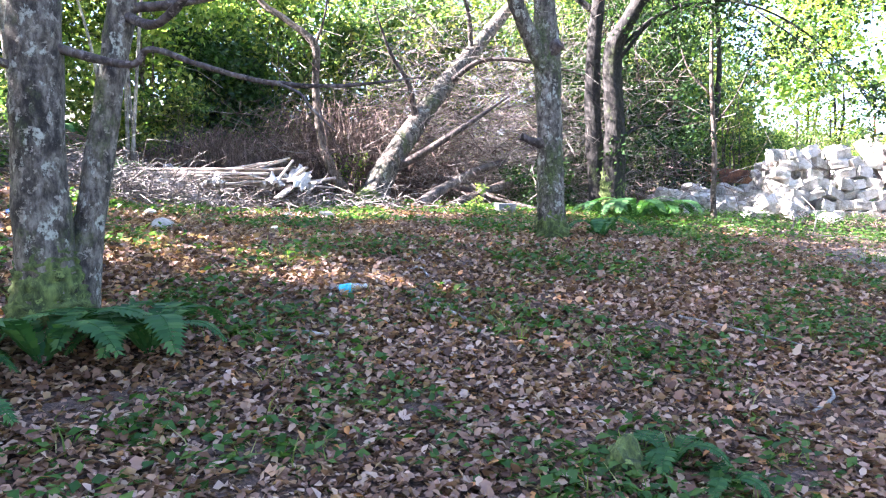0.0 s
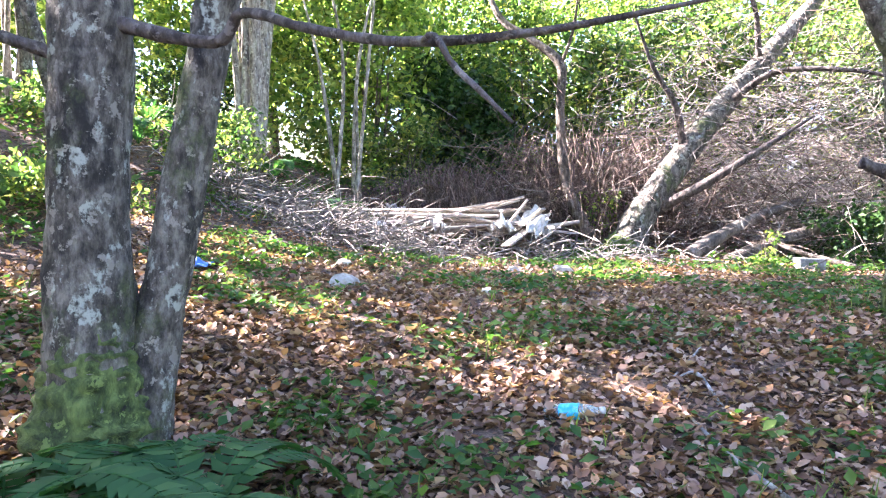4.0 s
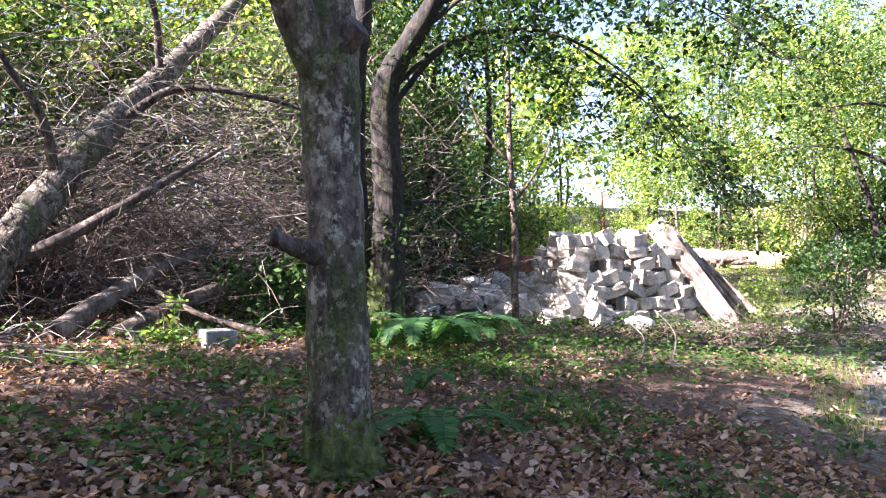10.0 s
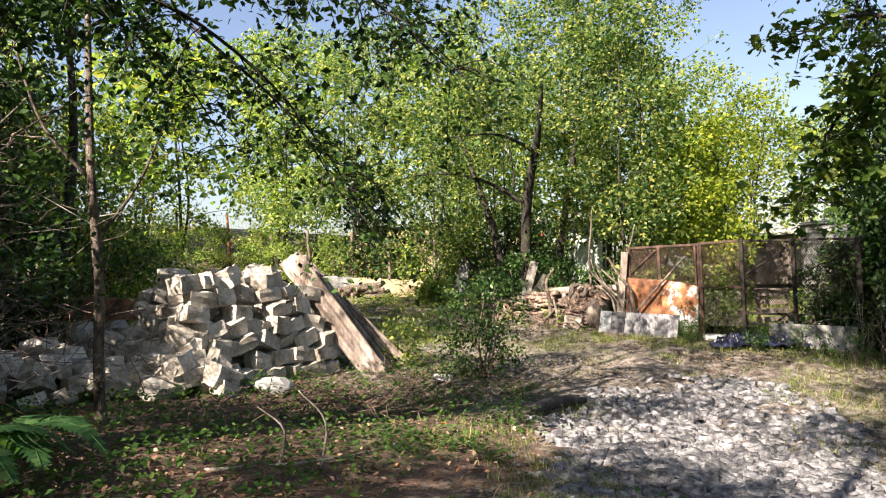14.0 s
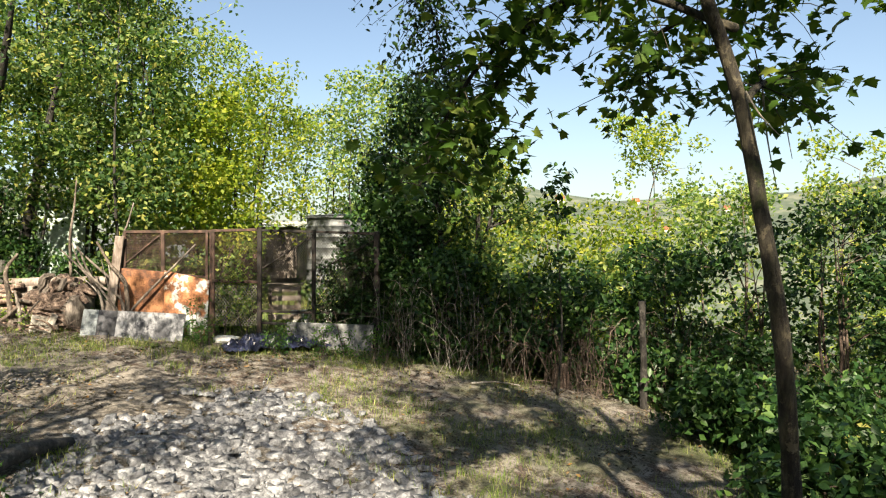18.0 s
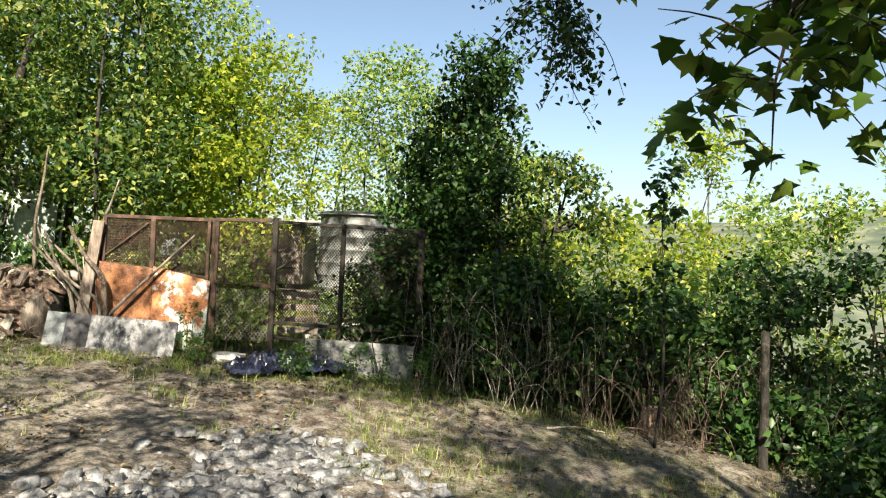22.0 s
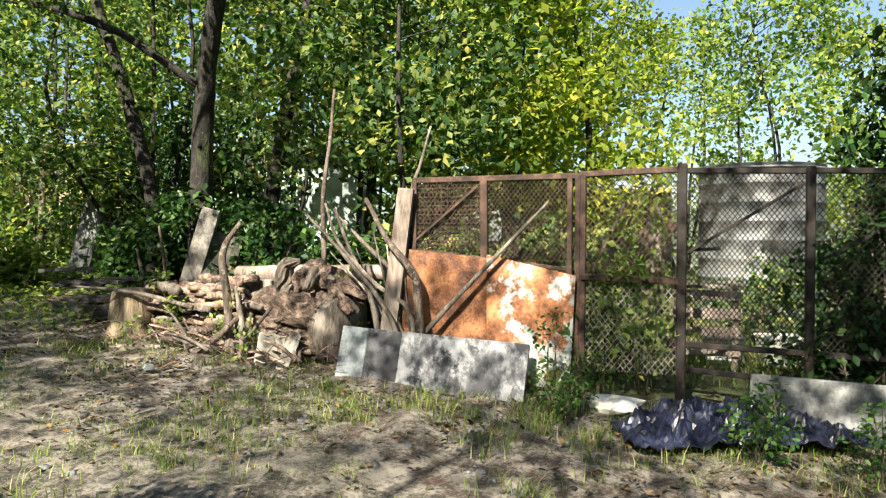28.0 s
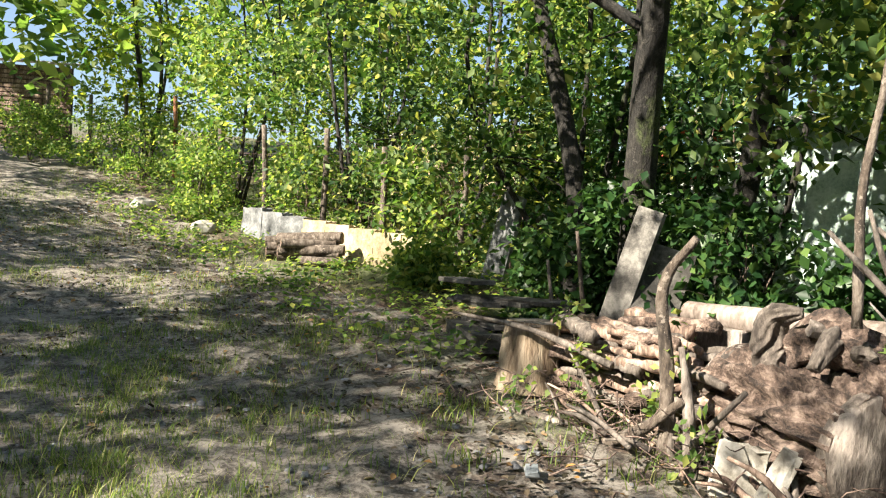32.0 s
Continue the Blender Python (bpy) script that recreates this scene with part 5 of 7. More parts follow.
for x, y, h, w, leaf in [(17.5, 20.5, 1.0, 0.5, LEAF_DARK), (17.6, 21.4, 1.2, 0.5, LEAF_DARK), (17.75, 22.5, 1.3, 0.55, LEAF_DARK), (17.9, 23.4, 0.8, 0.5, LEAF_DARK), (18.7, 24.0, 1.0, 0.5, LEAF_DARK), (18.9, 25.2, 1.5, 0.6, LEAF_GREEN), (17.75, 25.3, 0.55, 0.3, LEAF_BRIGHT), (19.0, 26.6, 1.7, 0.6, LEAF_GREEN), (18.7, 28.0, 1.6, 0.55, LEAF_GREEN), (18.4, 29.4, 1.5, 0.5, LEAF_BRIGHT), (19.6, 28.8, 2.2, 0.8, LEAF_DARK), (19.8, 26.0, 2.2, 0.8, LEAF_DARK), (19.4, 24.4, 2.2, 0.6, LEAF_DARK), (18.3, 20.0, 1.6, 0.6, LEAF_GREEN), (19.0, 22.7, 2.4, 0.6, LEAF_DARK), (19.2, 23.7, 2.2, 0.55, LEAF_DARK), (17.4, 19.2, 1.1, 0.5, LEAF_GREEN), (17.3, 18.3, 1.2, 0.5, LEAF_GREEN)]:
    plant("fence_shrub", "low leafy shrub growing thickly behind the fence", "shrub", (x, y), h, w, 0.05, 4, leaf, 36, 52, 0.27, 0.09, TWIG_DARK, 0.015, "shrubs behind the fence", twigs=14)
for x, y, h in [(15.85, 18.15, 0.7), (15.8, 17.95, 0.55), (15.62, 18.0, 0.35), (15.3, 16.85, 0.42), (15.75, 16.75, 0.5), (15.35, 16.2, 0.55), (15.6, 15.9, 0.4), (15.4, 15.5, 0.5), (15.7, 15.3, 0.6)]:
    plant("fence_weed", "leafy green weed growing at the foot of the fence", "weed", (x, y), h, 0.16, 0.1, 4, LEAF_HERB, 16, 16, 0.1, 0.036, BARK_BROWN, 0.007, "weeds at the foot of the fence", OVAL)
for y, z in [(17.6, 1.6), (17.9, 1.1), (16.0, 1.75), (15.6, 1.75), (15.2, 1.8), (16.3, 1.3)]:
    plant("climbing_vine", "green vine climbing through the wire of the fence", "vine", (16.55, y), z, 0.3, 0.2, 2, LEAF_BRIGHT if y > 16.5 else LEAF_DARK, 26, 26, 0.2, 0.07, BARK_BROWN, 0.01, "vines on the fence")


def fern(x, y, n, length, label):
    foot = on_ground(x, y, 0.0)
    t = thing("fern", label, "fern", "ferns on the forest floor", foot)
    for k in range(n):
        a = 2 * np.pi * k / n + rng.uniform(-0.3, 0.3)
        s = length * rng.uniform(0.75, 1.15)
        q = np.array([np.cos(a), np.sin(a), 0])
        rib = curve_points([(0, 0, 0), q * s * 0.35 + (0, 0, s * 0.42), q * s * 0.75 + (0, 0, s * 0.42), q * s + (0, 0, s * 0.2)], 8)
        side = np.array([-np.sin(a), np.cos(a), 0])
        vs, fs = [], []
        m = len(rib)
        for i in range(3, m):
            w = s * 0.17 * math.sin(math.pi * min(1, (i - 1) / m * 0.95 + 0.06)) + 0.012
            along = rib[i] - rib[i - 1]
            for sg in (-1, 1):
                b = len(vs)
                tip = rib[i] + side * sg * w + along * 0.7 + np.array([0, 0, -0.06 * w + rng.normal() * 0.006])
                vs += [rib[i - 1] + along * 0.15, rib[i] - along * 0.1, tip, rib[i - 1] + side * sg * w * 0.6 + along * 0.3]
                fs.append((b, b + 1, b + 2, b + 3))
        part("frond", join([(np.array(vs), np.array(fs)), tube(rib[::4], [0.006, 0.003], 4, 2, 0, False)]), LEAF_FERN, t)
    return t


for x, y, n, length in [(-1.18, 10.95, 8, 0.62), (-0.72, 11.2, 8, 0.55), (-1.0, 11.25, 7, 0.5), (-1.55, 10.6, 6, 0.5), (-1.3, 10.2, 5, 0.4), (2.95, 15.3, 7, 0.42), (1.98, 10.42, 7, 0.27), (2.15, 10.2, 5, 0.2), (3.4, 16.6, 5, 0.35), (4.35, 18.6, 9, 0.75), (4.9, 18.9, 8, 0.7), (3.9, 18.9, 6, 0.55),
                        (-4.6, 18.9, 7, 0.6), (-6.3, 18.4, 7, 0.6), (-5.7, 17.4, 6, 0.55), (-3.6, 18.8, 6, 0.5), (-7.4, 16.6, 7, 0.6), (-4.6, 16.6, 6, 0.45)]:
    fern(x, y, n, length, "green fern with arching fronds on the leafy ground")


def far_woods():
    """The closed wall of woods farther off."""
    spots = []
    for _ in range(1300):
        a = rng.uniform(-0.35, 3.6)
        r = rng.uniform(22, 30)
        x, y = 5 + r * np.cos(a), 15 + r * np.sin(a)
        if x > 20 and y < 22:
            continue
        spots.append((x, y, float(land(x, y)) + rng.uniform(0.2, 1) ** 0.8 * (9.5 if x < 16 else 7.0)))
    solo("far_woods", leaves(in_clumps(np.array(spots), 24, 1.0), 0.38, RHOMB, 0.3, 0.3), LEAF_BRIGHT, "dense leafy woods closing the view behind", "woods", kind="stuff")


far_woods()

# ---- the clearing: litter, stones, planks, brush ----


def bottle():
    t = thing("plastic_bottle", "crushed clear plastic bottle with a turquoise label lying on leaves", "bottle", "", (0, 0, 0))
    t.matrix_world = pose(*on_ground(0.3, 12.6, 0.045), 0, 82, -12)
    prof = [(-0.13, 0.028), (-0.125, 0.036), (-0.06, 0.037), (0.03, 0.036), (0.075, 0.03), (0.105, 0.014), (0.125, 0.013)]
    part("body", smooth(grid_mesh("body", *tube([(0, 0, h) for h, _ in prof], [r for _, r in prof], 14, 3, 0.06))), CLEAR, t)
    part("label", smooth(grid_mesh("label", *tube([(0, 0, -0.06), (0, 0, 0), (0, 0, 0.035)], [0.0385, 0.0385, 0.0375], 14, 3, 0.03, False))), BOTTLE_LABEL, t, "turquoise paper label")
    part("cap", tube([(0, 0, 0.123), (0, 0, 0.145)], [0.016, 0.016], 12, 2, 0), WHITE, t, "white screw cap")


bottle()


def stone(x, y, sx, sy, sz, seed, name="stone", label="rough grey stone lying among fallen leaves", group="stones in the clearing", mat=STONE):
    bm = lump(sx, sy, sz, seed)
    return solo(name, bm, mat, label, "stone", group, at=pose(*on_ground(x, y, sz * 0.25), 0, 0, seed * 47))


for k, (x, y, s) in enumerate([(-1.63, 14.5, 0.26), (-0.6, 14.92, 0.15), (-0.72, 16.6, 0.16), (-0.25, 16.7, 0.22), (0.35, 19.25, 0.3), (-2.1, 15.6, 0.2), (16.55, 31.5, 0.42), (16.9, 29.65, 0.4)]):
    stone(x, y, s, s * 0.75, s * 0.6, k + 1, mat=BARK_MOSS if k == 4 else STONE, label="moss-covered stone at the leaning trunk" if k == 4 else "pale rough stone lying on the ground")
solo("mossy_stump", lump(0.2, 0.17, 0.2, 33, 0.38, 3), BARK_MOSS, "low rotten stump covered in green moss beside a fern", "stump", at=pose(*on_ground(1.72, 10.35, 0.04)))
solo("concrete_brick", box(0.3, 0.2, 0.16, 0.012, jitter=0.006), CONCRETE, "pale concrete brick lying at the brush edge", "brick", at=pose(*on_ground(2.3, 18.6, -0.01), 3, 2, 20))

bag = bmesh.new()
bmesh.ops.create_grid(bag, x_segments=14, y_segments=10, size=0.5)
for v in bag.verts:
    v.co = Vector((v.co.x * 0.42, v.co.y * 0.3, 0.06 * abs(noise.noise(v.co * 5)) + 0.09 * max(0, 1 - 2.2 * v.co.length) + 0.02))
bmesh.ops.solidify(bag, geom=bag.faces[:], thickness=0.006)
solo("blue_plastic_bag", bag, BLUE_CLOTH, "crumpled blue plastic bag on the leafy ground", "bag", at=pose(*on_ground(-2.8, 14.15), 4, 0, 20))

# heap of broken planks
planks = thing("plank_heap", "heap of broken pale planks and laths on brushwood", "plank heap", "", on_ground(-1.95, 18.9, 0.05))
z0 = float(land(-1.95, 18.9)) + 0.05
for k in range(72):
    length, w = rng.uniform(0.3, 1.7), rng.uniform(0.05, 0.13)
    bm = box(length, w, rng.uniform(0.015, 0.03), 0.003, (0, 0, 0), 0.006, k)
    u = rng.uniform(-1, 1)
    p = part("plank", bm, PLANK, planks)
    p.matrix_local = pose(u * 1.15, rng.uniform(-0.45, 0.35), 0.08 + 0.3 * (1 - abs(u)) * rng.uniform(0.1, 1) + 0.12, rng.uniform(-25, 25), rng.uniform(-13, 13) - 6 * u, rng.normal() * 17 + (40 * rng.normal() if u > 0.35 else 0))
for k, (x, y, z, ry, rz, length) in enumerate([(-0.35, -0.42, 0.4, 2, -3, 2.1), (-0.1, -0.3, 0.46, 1, 2, 2.2), (0.05, -0.36, 0.34, 4, -8, 1.9), (-1.5, -0.3, 0.5, 18, -24, 0.9), (0.6, -0.5, 0.3, 12, 34, 0.9), (0.9, -0.42, 0.36, -52, 10, 0.55), (1.05, -0.4, 0.3, -30, -30, 0.6)]):
    p = part("plank", box(length, 0.11, 0.028, 0.004, jitter=0.005, seed=k + 90), PLANK, planks)
    p.matrix_local = pose(x, y, z, 8, ry, rz)
for k in range(6):
    rag = bmesh.new()
    bmesh.ops.create_grid(rag, x_segments=12, y_segments=9, size=0.5)
    for v in rag.verts:
        n1, n2 = noise.noise(v.co * 4 + Vector((k * 3.1, 0, 0))), noise.noise(v.co * 9 + Vector((0, k * 2.7, 4)))
        v.co = Vector((v.co.x * 0.34 + 0.06 * n2, v.co.y * 0.26 + 0.06 * n1, 0.16 * max(0, 1 - 2.5 * v.co.length) + 0.13 * n1 + 0.06 * n2))
    bmesh.ops.solidify(rag, geom=rag.faces[:], thickness=0.005)
    r = part("torn_bag", rag, WHITE, planks, "torn white plastic bag")
    r.matrix_local = pose(*[(-0.1, -0.5, 0.26), (1.1, -0.35, 0.34), (1.2, -0.5, 0.22), (0.75, -0.55, 0.24), (-0.85, -0.5, 0.2), (-1.1, 0.9, 0.5)][k], 20 * (k % 3), 0, 40 * k)


def twig_mass(name, label, n, centre, spread, length, r, mat, rise=0.3, category="brushwood", seg=2):
    """Many bent twigs lying or standing in a tangle."""
    made = []
    for _ in range(n):
        x, y = centre[0] + rng.normal() * spread[0], centre[1] + rng.normal() * spread[1]
        z = float(land(x, y)) + abs(rng.normal()) * spread[2]
        a, up, s = rng.uniform(0, 2 * np.pi), rng.normal() * rise, length * rng.uniform(0.4, 1.4)
        q = np.array([np.cos(a), np.sin(a), up])
        q /= np.linalg.norm(q)
        p = np.array([x, y, z])
        b = rng.normal(size=3) * 0.16 * s
        e = p + q * s
        e[2] = max(e[2], float(land(e[0], e[1])) + 0.01)
        made.append(tube([p, (p + e) / 2 + b, e], [r * rng.uniform(0.6, 1.5), r * 0.7, r * 0.25], 3, seg, 0, False))
    return solo(name, join(made), mat, label, category, kind="stuff")


def canes(name, label, n, centre, spread, height, r, mat, out=0.5):
    """Dead bramble canes that rise, arch over and hang down again."""
    made = []
    for _ in range(n):
        x, y = centre[0] + rng.normal() * spread[0], centre[1] + rng.normal() * spread[1]
        z = float(land(x, y))
        h = height * rng.uniform(0.45, 1.15) * math.exp(-0.35 * ((x - centre[0]) / spread[0]) ** 2)
        a, w = rng.uniform(0, 2 * np.pi), out * rng.uniform(0.3, 1.3)
        q = np.array([np.cos(a), np.sin(a), 0]) * w
        p = np.array([x, y, z])
        b = rng.normal(size=3) * 0.07
        made.append(tube([p, p + q * 0.25 + (0, 0, h * 0.75) + b, p + q * 0.7 + (0, 0, h), p + q + b + (0, 0, h * rng.uniform(0.25, 0.8))], [r * rng.uniform(0.7, 1.4), r, r * 0.8, r * 0.4], 3, 2, 0, False))
    return solo(name, join(made), mat, label, "bramble", kind="stuff")


twig_mass("brushwood", "grey brushwood and cut twigs heaped along the clearing", 850, (-3.3, 17.6), (0.9, 0.5, 0.16), 0.65, 0.009, TWIG, 0.45)
twig_mass("brushwood_by_planks", "thin dry twigs under the plank heap", 520, (-1.4, 18.3), (1.4, 0.4, 0.12), 0.6, 0.007, TWIG, 0.3)
canes("dead_bramble", "brown dead bramble canes in a tall arching thicket", 900, (-0.4, 21.3), (1.2, 0.5), 1.55, 0.006, CANE, 1.1)
twig_mass("dead_thicket", "brown dead canes tangled through the bramble", 1500, (-0.4, 21.4), (1.2, 0.6, 0.75), 0.8, 0.006, CANE, 0.6)
canes("dry_bramble_mound", "dry straw-brown bramble mound behind the planks", 700, (-2.3, 20.3), (0.7, 0.4), 0.95, 0.005, CANE, 0.5)
twig_mass("grey_branch_tangle", "tangle of fine grey dead branches under the leaning tree", 2600, (2.5, 21.9), (1.4, 0.9, 1.5), 1.1, 0.0065, TWIG, 0.4, seg=1)
twig_mass("fine_twig_tangle", "fine bare twigs against the light", 1200, (3.0, 21.2), (1.4, 0.7, 1.9), 0.9, 0.0045, TWIG, 0.4, seg=1)
twig_mass("dark_branch_tangle", "dark bare branches crossing over the leaning tree", 520, (2.2, 20.5), (1.4, 0.5, 1.8), 1.4, 0.007, TWIG_DARK, 0.5)
twig_mass("brush_by_stones", "dry twigs and dead stalks before the stone pile", 380, (9.6, 19.4), (1.2, 0.45, 0.1), 0.5, 0.005, CANE, 0.6)
twig_mass("dead_stalks", "dead stalks hanging under the evergreen shrubs", 500, (5.4, 22.0), (1.1, 0.7, 1.2), 0.8, 0.006, CANE, 0.6)
canes("hedge_stalks", "bare tangled canes at the foot of the hedge", 220, (15.7, 11.6), (0.35, 1.9), 1.2, 0.006, TWIG_DARK, 0.7)
canes("ivy_stalks", "dry hanging canes below the ivy", 60, (15.8, 14.45), (0.25, 0.5), 1.5, 0.004, TWIG, 0.8)


def log(name, pts, radii, mat, label, group="", sides=12, category="log", rough=0.07, gnarl=0.0):
    foot = np.array(pts[0], float)
    v, f = tube(np.array(pts) - foot, radii, sides, 9 if gnarl else 5, rough, True, gnarl)
    return solo(name, smooth(grid_mesh(name, v, f)) if sides > 6 else grid_mesh(name, v, f), mat, label, category, group, at=tuple(foot))


log("fallen_log", [(1.0, 19.0, 1.08), (1.35, 19.4, 1.3), (1.9, 20.0, 1.6), (2.6, 20.6, 1.85)], [0.1, 0.085, 0.07, 0.05], LOG_GREY, "grey fallen log propped in the dead branches", "fallen logs")
log("fallen_log", [(1.45, 19.1, 1.0), (2.2, 19.6, 1.3), (3.1, 20.0, 1.6), (3.8, 20.4, 1.95)], [0.09, 0.08, 0.06, 0.03], BARK_BROWN, "brown fallen log lying in the brush", "fallen logs")
log("fallen_log", [(2.9, 18.8, 0.95), (2.3, 19.3, 1.15), (1.9, 19.7, 1.4)], [0.035, 0.03, 0.02], BARK_BROWN, "thin fallen branch at the thicket edge", "fallen logs")
plant("green_undergrowth", "dark green bramble hollow under the branches", "shrub", (3.1, 20.0), 0.8, 0.75, 0.1, 4, LEAF_DARK, 40, 55, 0.26, 0.07, TWIG_DARK, 0.012, "bramble undergrowth")
plant("green_undergrowth", "fresh green leaves at the leaning trunk's foot", "shrub", (-0.2, 20.6), 0.9, 0.35, 0.3, 4, LEAF_BRIGHT, 14, 26, 0.2, 0.075, TWIG_DARK, 0.01, "bramble undergrowth")
plant("green_undergrowth", "small yellow-green plant in the brush", "shrub", (1.9, 18.9), 0.45, 0.15, 0.1, 3, LEAF_BRIGHT, 8, 18, 0.1, 0.06, TWIG_DARK, 0.008, "bramble undergrowth")
for x, y, h, w, leaf in [(-6.2, 16.8, 0.7, 0.9, LEAF_GREEN), (-5.0, 18.0, 0.8, 0.9, LEAF_GREEN), (-7.2, 15.0, 0.7, 0.9, LEAF_BRIGHT), (-3.4, 21.0, 1.4, 1.0, LEAF_GREEN), (-6.6, 19.6, 1.0, 1.0, LEAF_DARK), (-4.4, 14.6, 0.35, 0.7, LEAF_GREEN), (-5.8, 13.0, 0.5, 0.8, LEAF_GREEN), (-3.6, 12.2, 0.3, 0.5, LEAF_GREEN)]:
    plant("green_undergrowth", "leafy undergrowth on the sunlit bank", "shrub", (x, y), h, w, 0.05, 5, leaf, 34, 55, 0.28, 0.075, TWIG_DARK, 0.01, "bramble undergrowth")

for pts, r in [([(0.96, 12.9), (0.85, 13.3), (0.72, 13.15), (0.9, 13.75)], 0.012), ([(3.0, 11.0), (3.2, 11.15), (3.3, 11.4)], 0.014), ([(2.7, 12.5), (3.1, 12.2), (3.6, 11.9)], 0.012), ([(1.15, 12.15), (0.95, 12.4), (0.75, 12.9)], 0.012),
               ([(0.3, 11.7), (0.0, 11.68), (-0.3, 11.66)], 0.011), ([(0.12, 11.5), (0.13, 11.7)], 0.01), ([(6.0, 18.2), (6.9, 17.9), (7.9, 18.0)], 0.014), ([(3.4, 20.4), (4.6, 20.9), (6.0, 21.3)], 0.02), ([(3.6, 10.6), (4.0, 10.2), (4.5, 10.1)], 0.012),
               ([(-2.6, 13.0), (-2.2, 13.4), (-1.7, 13.5)], 0.012), ([(14.9, 14.1), (15.1, 13.75), (15.2, 13.4)], 0.014)]:
    p3 = [on_ground(x, y, r + 0.012 + 0.02 * (k % 2)) for k, (x, y) in enumerate(pts)]
    log("fallen_stick", p3, [r, r * 0.8, r * 0.5], TWIG, "crooked fallen stick lying on the leaves", "fallen sticks", 6, "stick", 0.12)
for x, y, h in [(6.55, 18.05, 0.5), (6.75, 17.8, 0.65)]:
    p = on_ground(x, y, -0.02)
    log("dead_stalk", [p, (p[0] + 0.05, p[1] - 0.03, p[2] + h * 0.6), (p[0] - 0.1, p[1] + 0.1, p[2] + h)], [0.012, 0.009, 0.004], TWIG, "bare upright stalk before the stone pile", "dead stalks", 5, "stick")

# ---- pile of stone blocks with sheets leaning on it ----
BLOCKS = []
for k in range(7):
    bm = box(0.4, 0.21, 0.2, 0, (0, 0, -0.1), 0.012, k, 2)
    for v in bm.verts:
        v.co *= 1 + 0.07 * noise.noise(v.co * 6 + Vector((k * 5.1, 0, 0)))
        q = max(abs(v.co.x) / 0.2, abs(v.co.y) / 0.105, abs(v.co.z) / 0.1)
        ln = math.sqrt((v.co.x / 0.2) ** 2 + (v.co.y / 0.105) ** 2 + (v.co.z / 0.1) ** 2)
        v.co *= 1 - 0.13 * max(0, ln / max(q, 0.01) - 1.15)
    me = bpy.data.meshes.new("block")
    bm.to_mesh(me)
    bm.free()
    me.materials.append(STONE)
    BLOCKS.append(me)


def block_pile(name, label, x0, y0, lx, ly, courses, slope, loose, turn=0.0):
    base = on_ground(x0 + lx / 2, y0 + ly / 2, 0.0)
    t = thing(name, label, "stone pile", "", base, turn)
    for c in range(courses):
        ix, iy = slope * c * 0.5, slope * c
        nx, ny = max(1, int((lx - ix) / 0.33)), max(1, int((ly - iy) / 0.4))
        for side in range(2):
            for k in range(nx if side == 0 else ny * 2):
                if rng.uniform() < 0.03 + 0.03 * c:
                    continue
                b = part("block", BLOCKS[rng.integers(7)], None, t)
                if side == 0:
                    px, py, rz = -lx / 2 + 0.18 + k * 0.33 + rng.normal() * 0.03 + 0.2 * (c % 2), -ly / 2 + 0.1 + iy * 0.45, rng.normal() * 7
                else:
                    px, py, rz = -lx / 2 + 0.12 + ix, -ly / 2 + 0.25 + k * 0.23 + iy * 0.3, rng.normal() * 16
                b.matrix_local = pose(px, py + rng.normal() * 0.03, 0.08 + c * 0.19 + rng.normal() * 0.012 + (land(base[0] + px, base[1] + py) - base[2]) * (1 - c / courses), rng.normal() * 11, rng.normal() * 11, rz * 2.0) @ Matrix.Diagonal((rng.uniform(0.6, 1.1), rng.uniform(0.8, 1.3), rng.uniform(0.75, 1.15), 1))
        for k in range(7):
            b = part("block", BLOCKS[rng.integers(7)], None, t)
            b.matrix_local = pose(rng.uniform(-0.3, 0.4) * lx, rng.uniform(-0.2, 0.4) * ly, 0.08 + c * 0.2, rng.normal() * 10, rng.normal() * 10, rng.uniform(0, 180))
    for k in range(loose):
        b = part("block", BLOCKS[rng.integers(7)], None, t)
        px, py = -lx / 2 - rng.uniform(-0.1, 0.55), rng.uniform(-0.55, 0.5) * ly
        b.matrix_local = pose(px, py, float(land(base[0] + px, base[1] + py)) - base[2] + 0.09 + 0.3 * rng.uniform() * (px > -lx / 2 - 0.25), rng.normal() * 25, rng.normal() * 20, rng.uniform(0, 180))
    return t


block_pile("stone_block_pile", "pile of pale limestone blocks stacked in uneven courses", 7.85, 20.95, 2.5, 2.0, 7, 0.14, 60)
def rubble(name, label, x0, y0, lx, ly, high, n):
    """Blocks thrown on a low mound, each lying at its own slant."""
    base = on_ground(x0, y0)
    t = thing(name, label, "stone pile", "", base)
    for k in range(n):
        a, r = rng.uniform(0, math.tau), math.sqrt(rng.uniform())
        px, py = lx * r * math.cos(a), ly * r * math.sin(a)
        b = part("block", BLOCKS[rng.integers(7)], None, t)
        s_ = rng.uniform(0.55, 1.05)
        b.matrix_local = pose(px, py, float(land(x0 + px, y0 + py)) - base[2] + 0.06 + high * (1 - r * r) * rng.uniform(0.2, 1), rng.normal() * 28, rng.normal() * 24, rng.uniform(0, 180)) @ Matrix.Diagonal((s_, s_ * rng.uniform(0.8, 1.4), s_ * rng.uniform(0.8, 1.2), 1))
    return t


